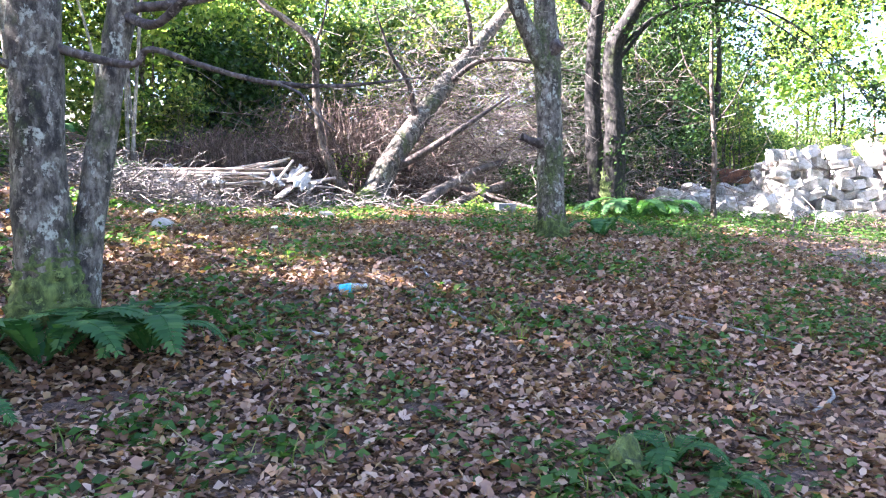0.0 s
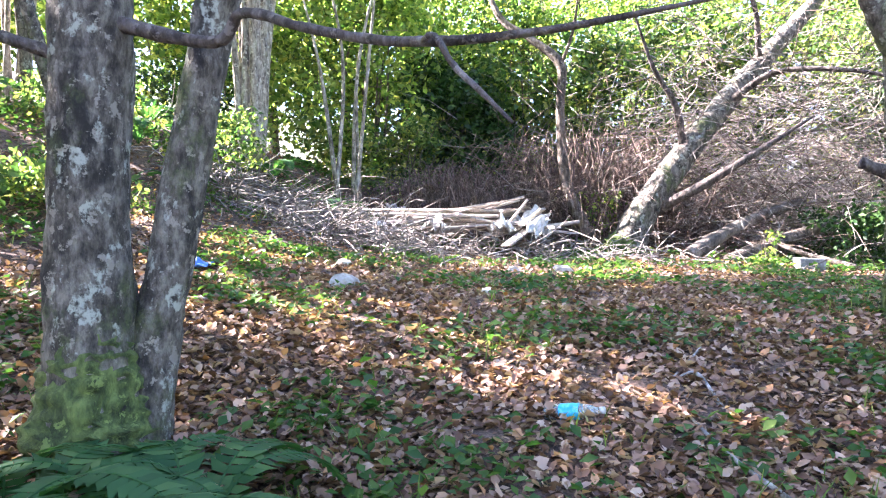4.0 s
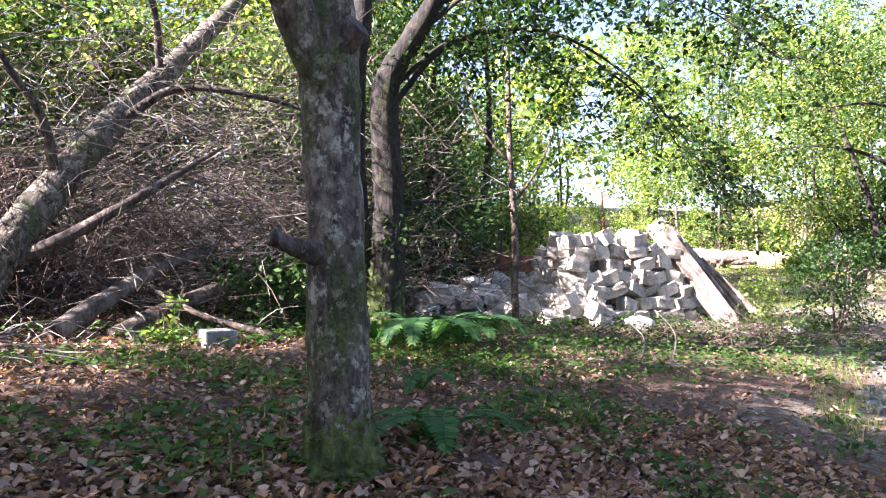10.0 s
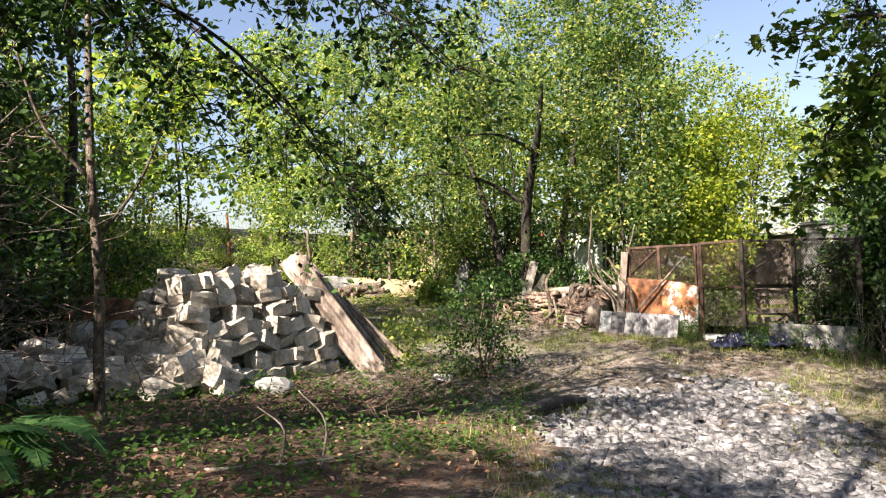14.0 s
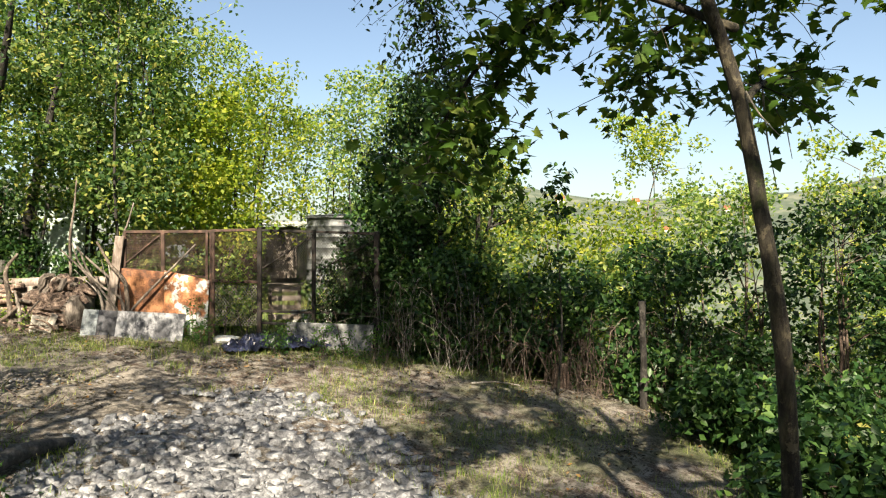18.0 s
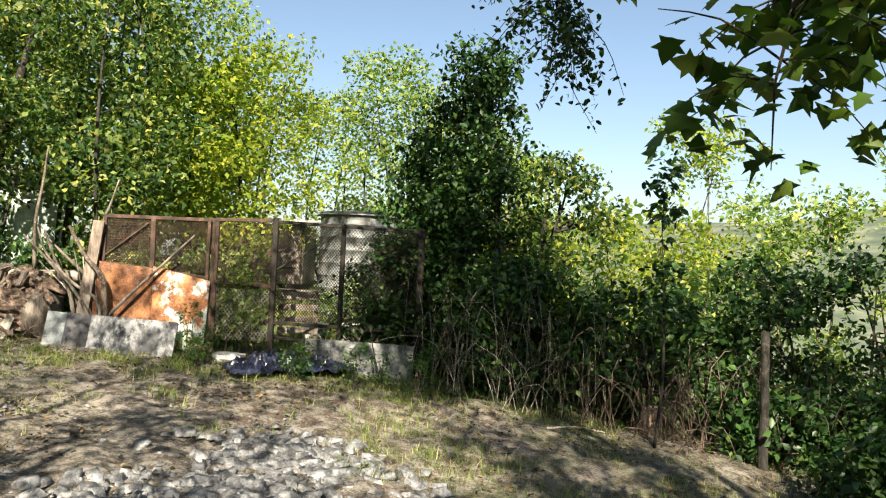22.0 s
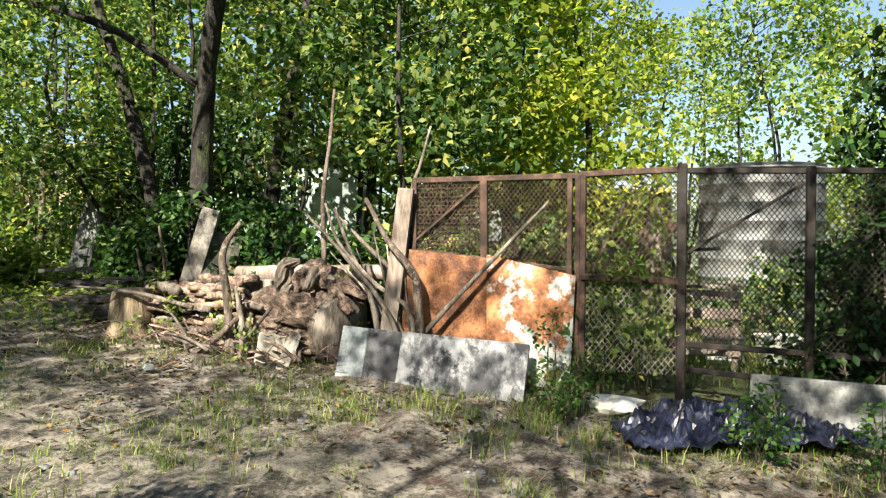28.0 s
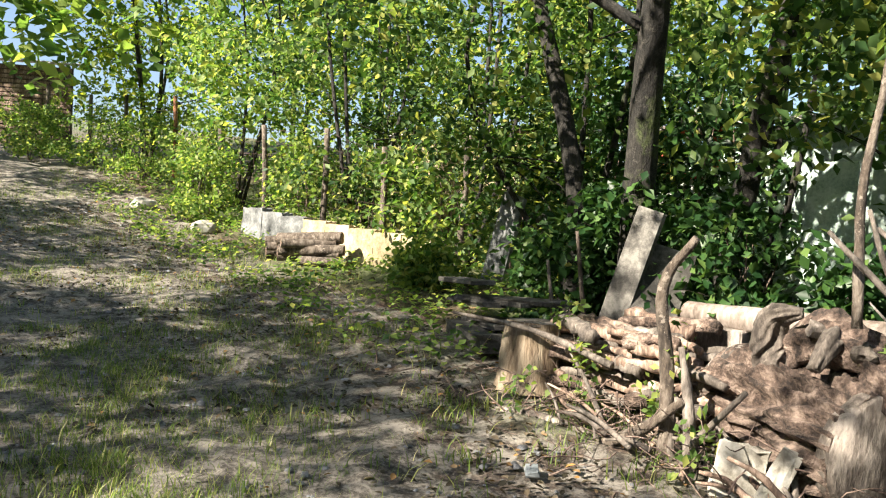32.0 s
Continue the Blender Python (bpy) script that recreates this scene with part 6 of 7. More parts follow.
rubble("tumbled_stone_heap", "low heap of tumbled pale stones beside the dark shrubs", 6.35, 21.5, 0.95, 0.6, 0.5, 64)
rubble("tumbled_stone_heap", "loose pale blocks fallen from the stone pile", 7.95, 21.35, 0.5, 0.75, 0.85, 52)
solo("white_block", lump(0.5, 0.32, 0.24, 71, 0.12), WHITE, "rounded white block lying before the stone pile", "stone", at=pose(*on_ground(8.55, 20.45, 0.08), 4, 3, -25))


def wavy_sheet(w, h, waves, depth, thick=0.012):
    n = waves * 6
    x = np.linspace(-w / 2, w / 2, n + 1)
    y = depth * np.sin(np.linspace(0, 2 * np.pi * waves, n + 1))
    z = np.linspace(0, h, 5)
    v, f = [], []
    for s in (0, 1):
        for zz in z:
            v += [(a, b + s * thick, zz + 0.004 * rng.normal()) for a, b in zip(x, y)]
    m, k = n + 1, len(z)
    for s in (0, 1):
        for j in range(k - 1):
            for i in range(n):
                a = s * m * k + j * m + i
                q = (a, a + 1, a + m + 1, a + m)
                f.append(q if s == 0 else q[::-1])
    for i in range(n):
        for j in (0, k - 1):
            f.append((j * m + i, j * m + i + 1, m * k + j * m + i + 1, m * k + j * m + i))
    for j in range(k - 1):
        for i in (0, n):
            f.append((j * m + i, (j + 1) * m + i, m * k + (j + 1) * m + i, m * k + j * m + i))
    return np.array(v), np.array(f)


def leaning(bottom, top):
    """A pose whose z axis runs from bottom to top."""
    b, t = Vector(bottom), Vector(top)
    return Matrix.Translation(b) @ (t - b).to_track_quat("Z", "Y").to_matrix().to_4x4()


def facing(bottom, top, way):
    """A pose whose z axis runs from bottom to top and whose face looks the given way."""
    z = (Vector(top) - Vector(bottom)).normalized()
    x = Vector(way).cross(z).normalized()
    m = Matrix((x, z.cross(x), z)).transposed().to_4x4()
    return Matrix.Translation(bottom) @ m


for b, t, w in [((10.45, 20.55, 0.5), (9.85, 21.6, 2.2), 0.34), ((10.75, 20.75, 0.5), (10.1, 21.75, 2.14), 0.36), ((11.02, 20.9, 0.5), (10.4, 21.9, 2.0), 0.36), ((11.3, 20.8, 0.5), (10.75, 21.6, 1.5), 0.3)]:
    length = (Vector(t) - Vector(b)).length
    solo("fibre_cement_sheet", wavy_sheet(w, length, 3, 0.022), PLANK_OLD, "weathered grey corrugated sheet leaning on the stone pile", "roofing sheet", "sheets on the stone pile", at=facing(b, t, (-0.75, -0.6, 0.25)))
crumple = bmesh.new()
bmesh.ops.create_grid(crumple, x_segments=16, y_segments=10, size=0.5)
for v in crumple.verts:
    v.co = Vector((v.co.x * 1.9, v.co.y * 1.0, 0.42 * noise.noise(v.co * 2.4 + Vector((3, 1, 0))) + 0.3 * (1 - 2 * abs(v.co.x))))
bmesh.ops.solidify(crumple, geom=crumple.faces[:], thickness=0.01)
solo("rusty_sheet_heap", crumple, RUST_DARK, "crumpled rusty sheet metal thrown behind the stones", "scrap metal", at=pose(10.6, 23.6, float(land(10.6, 23.6)) + 0.85, 20, 0, 15))
solo("rusty_beam", box(1.4, 0.12, 0.3, 0.01), RUST, "rusty steel channel lying beside the stones", "scrap metal", at=pose(*on_ground(8.0, 23.5, 0.6), 0, 4, 10))
for x, y in [(7.9, 23.5), (8.4, 23.6)]:
    solo("support_stone", lump(0.5, 0.45, 0.75, x, 0.1), STONE, "pale stone under the rusty channel", "stone", "stones under the channel", at=pose(*on_ground(x, y, 0.25)))

# ---- gravel on the track ----
PEBBLES = []
for k in range(6):
    bm = lump(1, 0.75, 0.4, k + 40, 0.2, 1)
    me = bpy.data.meshes.new("gravel_stone")
    bm.to_mesh(me)
    bm.free()
    me.materials.append(GRAVEL)
    PEBBLES.append(me)


def gravel_patch():
    cx, cy = 10.7, 16.2
    n = 8200
    a, r = rng.uniform(0, 2 * np.pi, n), np.sqrt(rng.uniform(0, 1, n))
    u, w = r * np.cos(a) * 2.9 + rng.normal(size=n) * 0.12, r * np.sin(a) * 1.55 + rng.normal(size=n) * 0.12
    turn = radians(12)
    x, y = cx + u * math.cos(turn) - w * math.sin(turn), cy + u * math.sin(turn) + w * math.cos(turn)
    x[n * 2 // 3:], y[n * 2 // 3:] = 9.5 + r[n * 2 // 3:] * np.cos(a[n * 2 // 3:]) * 1.5, 15.1 + r[n * 2 // 3:] * np.sin(a[n * 2 // 3:]) * 1.1
    keep = (rng.uniform(size=n) < 1.3 - r * (0.25 + wander(x, y, 0.6, 4) * 1.3))
    x, y = x[keep], y[keep]
    t = thing("gravel_patch", "patch of pale crushed stones spread over the track", "gravel", "", on_ground(cx, cy))
    base = np.array(t.location)
    order = np.argsort(np.hypot(x - 8.6, y - 15.6))
    for i in order[:260]:
        s = 0.07 + 0.12 * rng.uniform() ** 2
        b = part("gravel_stone", PEBBLES[rng.integers(6)], None, t)
        b.matrix_local = pose(x[i] - base[0], y[i] - base[1], float(land(x[i], y[i])) - base[2] + s * 0.13, rng.normal() * 14, rng.normal() * 14, rng.uniform(0, 360)) @ Matrix.Diagonal((s, s, s, 1))
    rest = order[260:]
    tv = np.array([(-0.5, -0.3, 0), (0.45, -0.38, 0), (0.52, 0.3, 0), (-0.4, 0.38, 0), (-0.35, -0.2, 0.3), (0.32, -0.26, 0.34), (0.36, 0.2, 0.28), (-0.28, 0.26, 0.32)])
    tf = np.array([(4, 5, 6, 7), (0, 1, 5, 4), (1, 2, 6, 5), (2, 3, 7, 6), (3, 0, 4, 7)])
    m = len(rest)
    s, rot = 0.06 + 0.11 * rng.uniform(size=m) ** 2, rng.uniform(0, 2 * np.pi, m)
    v = np.repeat(tv[None], m, 0) * (1 + 0.25 * rng.normal(size=(m, 8, 1))) * s[:, None, None]
    c, q = np.cos(rot)[:, None], np.sin(rot)[:, None]
    v = np.stack([v[..., 0] * c - v[..., 1] * q, v[..., 0] * q + v[..., 1] * c, v[..., 2] + v[..., 0] * 0.2 * rng.normal(size=(m, 1))], -1)
    v += np.stack([x[rest], y[rest], land(x[rest], y[rest]) - 0.002], -1)[:, None] - base
    g = part("small_gravel", (v.reshape(-1, 3), (tf[None] + (np.arange(m) * 8)[:, None, None]).reshape(-1, 4)), GRAVEL, t)
    tagged(g, kind="stuff")
    # thin scatter along the rest of the track
    x, y = rng.uniform(6, 16.5, 9000), rng.uniform(12, 33, 9000)
    ok = (off_line(x, y, ROAD) < 2.0) & (rng.uniform(size=9000) < 0.8)
    x, y = x[ok], y[ok]
    m = len(x)
    s, rot = 0.018 + 0.045 * rng.uniform(size=m) ** 3, rng.uniform(0, 2 * np.pi, m)
    v = np.repeat(tv[None], m, 0) * s[:, None, None]
    c, q = np.cos(rot)[:, None], np.sin(rot)[:, None]
    v = np.stack([v[..., 0] * c - v[..., 1] * q, v[..., 0] * q + v[..., 1] * c, v[..., 2]], -1) + np.stack([x, y, land(x, y) - 0.004], -1)[:, None]
    solo("track_pebbles", (v.reshape(-1, 3), (tf[None] + (np.arange(m) * 8)[:, None, None]).reshape(-1, 4)), GRAVEL, "small pebbles scattered over the dirt track", "pebbles", kind="stuff")


gravel_patch()
log("dark_driftwood", [on_ground(10.15, 17.95, 0.06), on_ground(10.6, 17.95, 0.1), on_ground(11.2, 17.8, 0.05)], [0.05, 0.08, 0.04], CHARRED, "dark weathered log lying at the edge of the gravel")
solo("white_slab_piece", box(0.36, 0.24, 0.06, 0, jitter=0.02, cuts=2), WHITE, "broken white slab lying by the track bush", "slab", at=pose(*on_ground(10.8, 19.7, 0.02), 8, 4, 30))
solo("small_white_stone", box(0.12, 0.07, 0.035, 0.008, jitter=0.006), SLAB_PALE, "small pale stone chip lying on the dirt track", "brick", at=pose(*on_ground(15.45, 21.25, 0.0), 0, 0, 50))
for x, y, rz in [(11.42, 13.27, 20), (10.68, 14.62, 80)]:
    solo("paper_scrap", box(0.13, 0.09, 0.012, 0, jitter=0.008, cuts=2), SLAB_PALE, "pale blue paper scrap on the dirt", "litter", "scraps on the dirt", at=pose(*on_ground(x, y, 0.012), 6, 4, rz))

# ---- the scrap fence and gate ----


def bar(p, q, w, d, mat, parent, name="bar", label=""):
    """A square bar between two places, in its parent's space."""
    p, q = Vector(p), Vector(q)
    ob = part(name, box(w, d, (q - p).length, min(w, d) * 0.12), mat, parent, label)
    ob.matrix_local = leaning(p, q)
    return ob


def net(y0, y1, z0, z1, cell, r, top_slope=0.0):
    """Diamond wire netting in the plane x = 0."""
    made = []
    y0, y1 = min(y0, y1), max(y0, y1)
    w, h = y1 - y0, z1 - z0
    tall = cell * 1.3
    k = -int(h / tall) - 1
    while k * cell < w:
        for sg in (1, -1):
            pts = []
            a = y0 + k * cell if sg == 1 else y1 - k * cell
            s0, s1 = 0.0, h
            b0, b1 = a, a + sg * h * cell / tall
            lo, hi = max(min(b0, b1), y0), min(max(b0, b1), y1)
            if hi - lo > 0.01:
                f0, f1 = (lo - b0) / (b1 - b0), (hi - b0) / (b1 - b0)
                p = np.array([0.004 * sg, lo, z0 + f0 * h])
                q = np.array([0.004 * sg, hi, z0 + f1 * h])
                way = (q - p) / np.linalg.norm(q - p)
                n = np.array([0, -way[2], way[1]]) * r
                x = np.array([r, 0, 0])
                v = np.array([p + n, p - n * 0.5 + x, p - n * 0.5 - x, q + n, q - n * 0.5 + x, q - n * 0.5 - x])
                made.append((v, np.array([(0, 1, 4, 3), (1, 2, 5, 4), (2, 0, 3, 5)])))
        k += 1
    return join(made)


FX = 16.36
fence = thing("scrap_fence", "fence of rusted steel frames filled with wire netting", "fence", "", (FX, 19.4, float(land(FX, 19.4))))
fz = fence.location.z
F = lambda y, z, x=0.0: (x, y - 19.4, z - fz)
G_ = lambda y: float(land(FX, y)) - 0.08
for y, w in [(19.38, 0.05), (18.06, 0.05), (18.12, 0.045)]:
    bar(F(y, G_(y)), F(y, 2.22), w, 0.04, RUST_DARK, fence, "post")
bar(F(18.79, 1.5), F(18.8, 2.2), 0.045, 0.06, RUST_DARK, fence, "post")
bar(F(19.4, 2.2), F(18.05, 2.21), 0.04, 0.045, RUST_DARK, fence, "top_rail")
bar(F(19.4, 1.64), F(18.1, 1.5), 0.03, 0.03, RUST_DARK, fence, "middle_rail")
bar(F(19.36, 1.72, -0.02), F(18.85, 2.14, -0.02), 0.02, 0.02, RUST_DARK, fence, "brace")
part("wire_net", net(F(18.8, 0)[1], F(18.14, 0)[1], F(0, 1.55)[2], F(0, 2.2)[2], 0.036, 0.0036), RUST_DARK, fence)
part("wire_net", net(F(19.36, 0)[1], F(18.8, 0)[1], F(0, 1.62)[2], F(0, 2.19)[2], 0.036, 0.0036), RUST_DARK, fence)
part("lattice", join([tube([(0.02, y - 19.4, 1.66 - fz), (0.02, y - 19.4, 2.18 - fz)], [0.003, 0.003], 4, 1, 0, False) for y in np.arange(18.86, 19.34, 0.05)] + [tube([(0.02, -0.56, z - fz), (0.02, -0.04, z - fz)], [0.004, 0.004], 4, 1, 0, False) for z in np.arange(1.68, 2.18, 0.035)]), TWIG_DARK, fence, "rusty lattice behind the net")

section = thing("fence_section", "netted steel fence section overgrown with weeds", "fence", "", (FX, 17.68, float(land(FX, 17.68))))
sz = section.location.z
S = lambda y, z, x=0.0: (x, y - 17.68, z - sz)
bar(S(18.02, G_(18.02)), S(18.02, 2.22), 0.05, 0.045, RUST_DARK, section, "post")
bar(S(18.05, 2.22), S(17.3, 2.24), 0.045, 0.045, RUST_DARK, section, "top_rail")
bar(S(18.03, 1.45), S(17.33, 1.43), 0.09, 0.05, RUST_DARK, section, "middle_rail")
part("wire_net", net(S(17.34, 0)[1], S(18.0, 0)[1], S(0, 1.47)[2], S(0, 2.21)[2], 0.042, 0.0034), RUST_DARK, section)
part("wire_net", net(S(17.34, 0)[1], S(18.0, 0)[1], S(0, 0.75)[2], S(0, 1.4)[2], 0.045, 0.0036), TWIG, section)
bar(S(17.95, 1.5, 0.05), S(17.72, 2.0, 0.05), 0.018, 0.018, TWIG_DARK, section, "brace")

gate = thing("wire_gate", "tall dark steel gate with wire netting and a diagonal brace", "gate", "", (FX, 16.9, float(land(FX, 16.9))))
gz = gate.location.z
Q = lambda y, z, x=0.0: (x, y - 16.9, z - gz)
hung = bar(Q(17.31, G_(17.31)), Q(17.31, 2.28), 0.075, 0.07, IRON, gate, "gate_post")
for z in (0.5, 1.35):
    part("hinge", box(0.05, 0.11, 0.07, 0.008, (-0.03, -0.05, z)), RUST_DARK, hung, "rusted hinge")
bar(Q(16.47, G_(16.47)), Q(16.47, 2.24), 0.075, 0.06, IRON, gate, "gate_post")
bar(Q(15.5, G_(15.5)), Q(15.5, 2.22), 0.11, 0.09, IRON, gate, "gate_post")
for a, b, za, zb, w in [(17.28, 16.5, 2.23, 2.21, 0.045), (16.44, 15.47, 2.21, 2.18, 0.045), (17.28, 15.47, 0.98, 0.93, 0.045), (17.28, 16.3, 0.8, 0.74, 0.035)]:
    bar(Q(a, za), Q(b, zb), w, 0.04, IRON, gate, "rail")
bar(Q(16.52, 2.12, -0.015), Q(17.27, 1.64, -0.015), 0.022, 0.022, IRON, gate, "brace")
bar(Q(17.27, 1.66, 0.02), Q(17.05, 1.67, 0.02), 0.025, 0.025, IRON, gate, "latch")
bar(Q(15.5, 2.1, -0.015), Q(16.4, 1.6, -0.015), 0.02, 0.02, IRON, gate, "brace")
part("wire_net", net(Q(16.5, 0)[1], Q(17.27, 0)[1], Q(0, 1.0)[2], Q(0, 2.2)[2], 0.034, 0.0036), IRON, gate)
part("wire_net", net(Q(15.48, 0)[1], Q(16.43, 0)[1], Q(0, 0.96)[2], Q(0, 2.18)[2], 0.04, 0.0036), IRON, gate)


def sheet(name, corners, thick, mat, label, category, parts=(), group=""):
    """A slightly buckled sheet between four corners (top left, top right, bottom right, bottom left)."""
    tl, tr, br, bl = [Vector(c) for c in corners]
    foot = (bl + br) / 2
    nor = (tr - tl).cross(bl - tl).normalized()
    n, m = 14, 8
    v, f = [], []
    for s in (0, 1):
        for j in range(m + 1):
            for i in range(n + 1):
                a, b = i / n, j / m
                p = (tl * (1 - a) + tr * a) * (1 - b) + (bl * (1 - a) + br * a) * b
                p = p + nor * (0.01 * noise.noise(Vector((p.y * 3, p.z * 3, 1.0))) - s * thick)
                v.append(tuple(p - foot))
    w = n + 1
    h = w * (m + 1)
    for j in range(m):
        for i in range(n):
            a = j * w + i
            f += [(a, a + w, a + w + 1, a + 1), (h + a, h + a + 1, h + a + w + 1, h + a + w)]
    for i in range(n):
        for a, b in ((i, i + 1), (m * w + i + 1, m * w + i)):
            f.append((a, b, h + b, h + a))
    for j in range(m):
        for a, b in (((j + 1) * w, j * w), (j * w + n, (j + 1) * w + n)):
            f.append((a, b, h + b, h + a))
    return solo(name, (np.array(v), np.array(f)), mat, label, category, group, at=tuple(foot))


sheet("rusted_sheet", [(16.3, 19.47, 1.65), (16.3, 18.73, 1.58), (16.29, 18.73, 0.64), (16.29, 19.45, 0.68)], 0.006, RUST, "orange rusted steel sheet closing the fence", "metal sheet", group="rusted sheets on the fence")
sheet("rusted_sheet", [(16.285, 18.75, 1.61), (16.285, 18.06, 1.46), (16.275, 18.1, 0.6), (16.275, 18.74, 0.64)], 0.006, RUST_PAINT, "rusted steel sheet with flaking pale blue paint", "metal sheet", group="rusted sheets on the fence")

slab = thing("painted_slab", "long grey painted slab leaning against the fence", "slab", "", (16.0, 19.15, float(land(16.0, 19.15))))
sl = slab.location
for a, b, m_, lab in [(0.0, 0.15, SLAB_PALE, "pale blue-grey end"), (0.15, 0.34, SLAB_DARK, "dark strip"), (0.34, 1.0, SLAB_GREY, "mottled grey face")]:
    y0, y1 = 19.9 - 1.52 * a, 19.9 - 1.52 * b
    zt = lambda s: 1.06 - 0.1 * s
    zb = lambda s: 0.6 - 0.07 * s
    p = part("slab_face", box(0.05, y0 - y1, 0.44, 0.006, (0, 0, 0), 0.003, int(a * 50)), m_, slab, lab)
    mid = (a + b) / 2
    p.matrix_local = Matrix.Translation((15.98 - sl.x, (y0 + y1) / 2 - sl.y, zb(mid) - sl.z)) @ pose(0, 0, 0, 3.2, 16, 2)
solo("concrete_slab", box(0.07, 1.32, 0.4, 0.01, (0, 0, 0), 0.004), CONCRETE, "stained concrete slab standing before the gate", "slab", at=pose(16.12, 16.2, float(land(16.12, 16.2)) - 0.02, 2, 10, 2))

tarp = bmesh.new()
bmesh.ops.create_grid(tarp, x_segments=64, y_segments=40, size=0.5)
for v in tarp.verts:
    x, y = v.co.x * 1.5, v.co.y * 0.85
    e = max(0, 1 - 3.2 * v.co.length ** 2)
    rim = max(0.0, 1 - 1.9 * max(abs(v.co.x), abs(v.co.y)))
    h = (0.08 * e + 0.15 * abs(noise.noise(Vector((x * 4, y * 4, 2)))) + 0.12 * abs(noise.noise(Vector((x * 9, y * 8, 5)))) + 0.11 * abs(noise.noise(Vector((x * 19, y * 17, 8))))) * (0.25 + 0.9 * rim ** 0.5)
    v.co = Vector((x + 0.05 * noise.noise(Vector((y * 6, 1, 1))), y + 0.06 * noise.noise(Vector((x * 6, 4, 1))), h))
bmesh.ops.solidify(tarp, geom=tarp.faces[:], thickness=0.004)
solo("black_tarpaulin", tarp, TARP, "crumpled blue-black plastic sheet lying before the gate", "tarpaulin", at=pose(*on_ground(15.85, 16.98, 0.01), 0, 0, 112))
solo("white_sack", lump(0.42, 0.26, 0.16, 12, 0.25), WHITE, "flattened white sack lying in the weeds", "sack", at=pose(*on_ground(15.98, 17.75, 0.05), 0, 0, 70))
for x, y, s, rz in [(18.4, 17.0, 0.3, 5), (18.7, 16.45, 0.34, 20), (18.2, 16.1, 0.3, 40)]:
    t = thing("white_box", "white plastic box on the grass behind the gate", "box", "boxes behind the gate", on_ground(x, y, -0.02), rz)
    part("body", box(s, s * 1.2, s * 0.8, 0.02), WHITE, t)
    part("lid", box(s * 1.06, s * 1.26, s * 0.1, 0.01, (0, 0, s * 0.8)), WHITE, t)
    part("panel", box(0.01, s * 0.5, s * 0.4, 0, (-s / 2 - 0.006, 0, s * 0.25)), SLAB_PALE, t, "pale blue panel")

# small grey rack of weathered boards standing behind the gate
rack = thing("board_rack", "grey weathered board rack standing behind the gate", "rack", "", on_ground(17.6, 17.15, -0.02), 4)
for y in (-0.24, 0.24):
    p = part("upright", box(0.05, 0.05, 0.78, 0.005), LOG_GREY, rack)
    p.location = (0, y, 0)
for z in (0.2, 0.36, 0.52, 0.68):
    p = part("slat", box(0.025, 0.56, 0.085, 0.004, jitter=0.004, seed=int(z * 90)), PLANK_OLD, rack)
    p.location = (-0.04, 0, z)
p = part("top_board", box(0.3, 0.6, 0.03, 0.004, jitter=0.004), LOG_GREY, rack)
p.location = (0.08, 0, 0.78)

# tank, sheds and house behind the fence
tank = thing("white_tank", "white ribbed metal tank behind the gate", "tank", "", on_ground(20.75, 16.55, -0.05))
prof = []
for k in range(9):
    prof += [(0.24 * k, 0.72), (0.24 * k + 0.2, 0.72), (0.24 * k + 0.215, 0.735), (0.24 * k + 0.225, 0.735)]
th = 2.6 - tank.location.z
ring = [(r * math.cos(a), r * math.sin(a), h * th / 2.1) for h, r in prof for a in np.arange(36) * math.tau / 36]
nf = [(j * 36 + i, j * 36 + (i + 1) % 36, (j + 1) * 36 + (i + 1) % 36, (j + 1) * 36 + i) for j in range(len(prof) - 1) for i in range(36)]
part("shell", (np.array(ring), np.array(nf)), ZINC, tank)
part("lid", tube([(0, 0, th * 0.99), (0, 0, th * 1.0), (0, 0, th * 1.04)], [0.77, 0.77, 0.3], 36, 2, 0), ZINC, tank, "flat grey lid")


def shed(name, label, x, y, lx, ly, z1, wall, roof, turn=0.0, slope=0.15):
    t = thing(name, label, "shed", "", on_ground(x, y, -0.1), turn)
    h = z1 - t.location.z
    for k, (px, py, sx, sy) in enumerate([(-lx / 2, 0, 0.1, ly), (lx / 2, 0, 0.1, ly), (0, -ly / 2, lx - 0.1, 0.1), (0, ly / 2, lx - 0.1, 0.1)]):
        part("wall", box(sx, sy, h, 0.01, (px, py, 0)), wall, t)
    r = part("roof", wavy_sheet(ly + 0.4, lx + 0.5, 14, 0.02), roof, t)
    r.matrix_local = pose(-lx / 2 - 0.25, 0, h + 0.02, 0, 90 - math.degrees(slope) * 0.5, 0) @ pose(0, 0, 0, 0, 0, 90)
    return t


shed("garden_shed", "low shed with a pale corrugated roof among the trees", 23.2, 19.0, 2.0, 2.4, 2.45, LOG_GREY, ROOF_PALE)
house = thing("garden_house", "small mint and white house with red trim hidden by trees", "house", "", on_ground(20.9, 23.2, -0.1))
hz = house.location
for y, w in [(24.35, 0.5), (22.5, 1.9)]:
    p = part("wall", box(0.12, w, 3.0 - hz.z, 0.01), WHITE if y > 24 else MINT, house)
    p.location = (20.3 - hz.x, y - hz.y, 0)
p = part("wall", box(2.4, 0.12, 3.0 - hz.z, 0.01), MINT, house)
p.location = (21.5 - hz.x, 24.65 - hz.y, 0)
p = part("wall", box(0.12, 0.65, 0.9, 0.01), WHITE, house, "white board under the window")
p.location = (20.3 - hz.x, 23.78 - hz.y, 0.4)
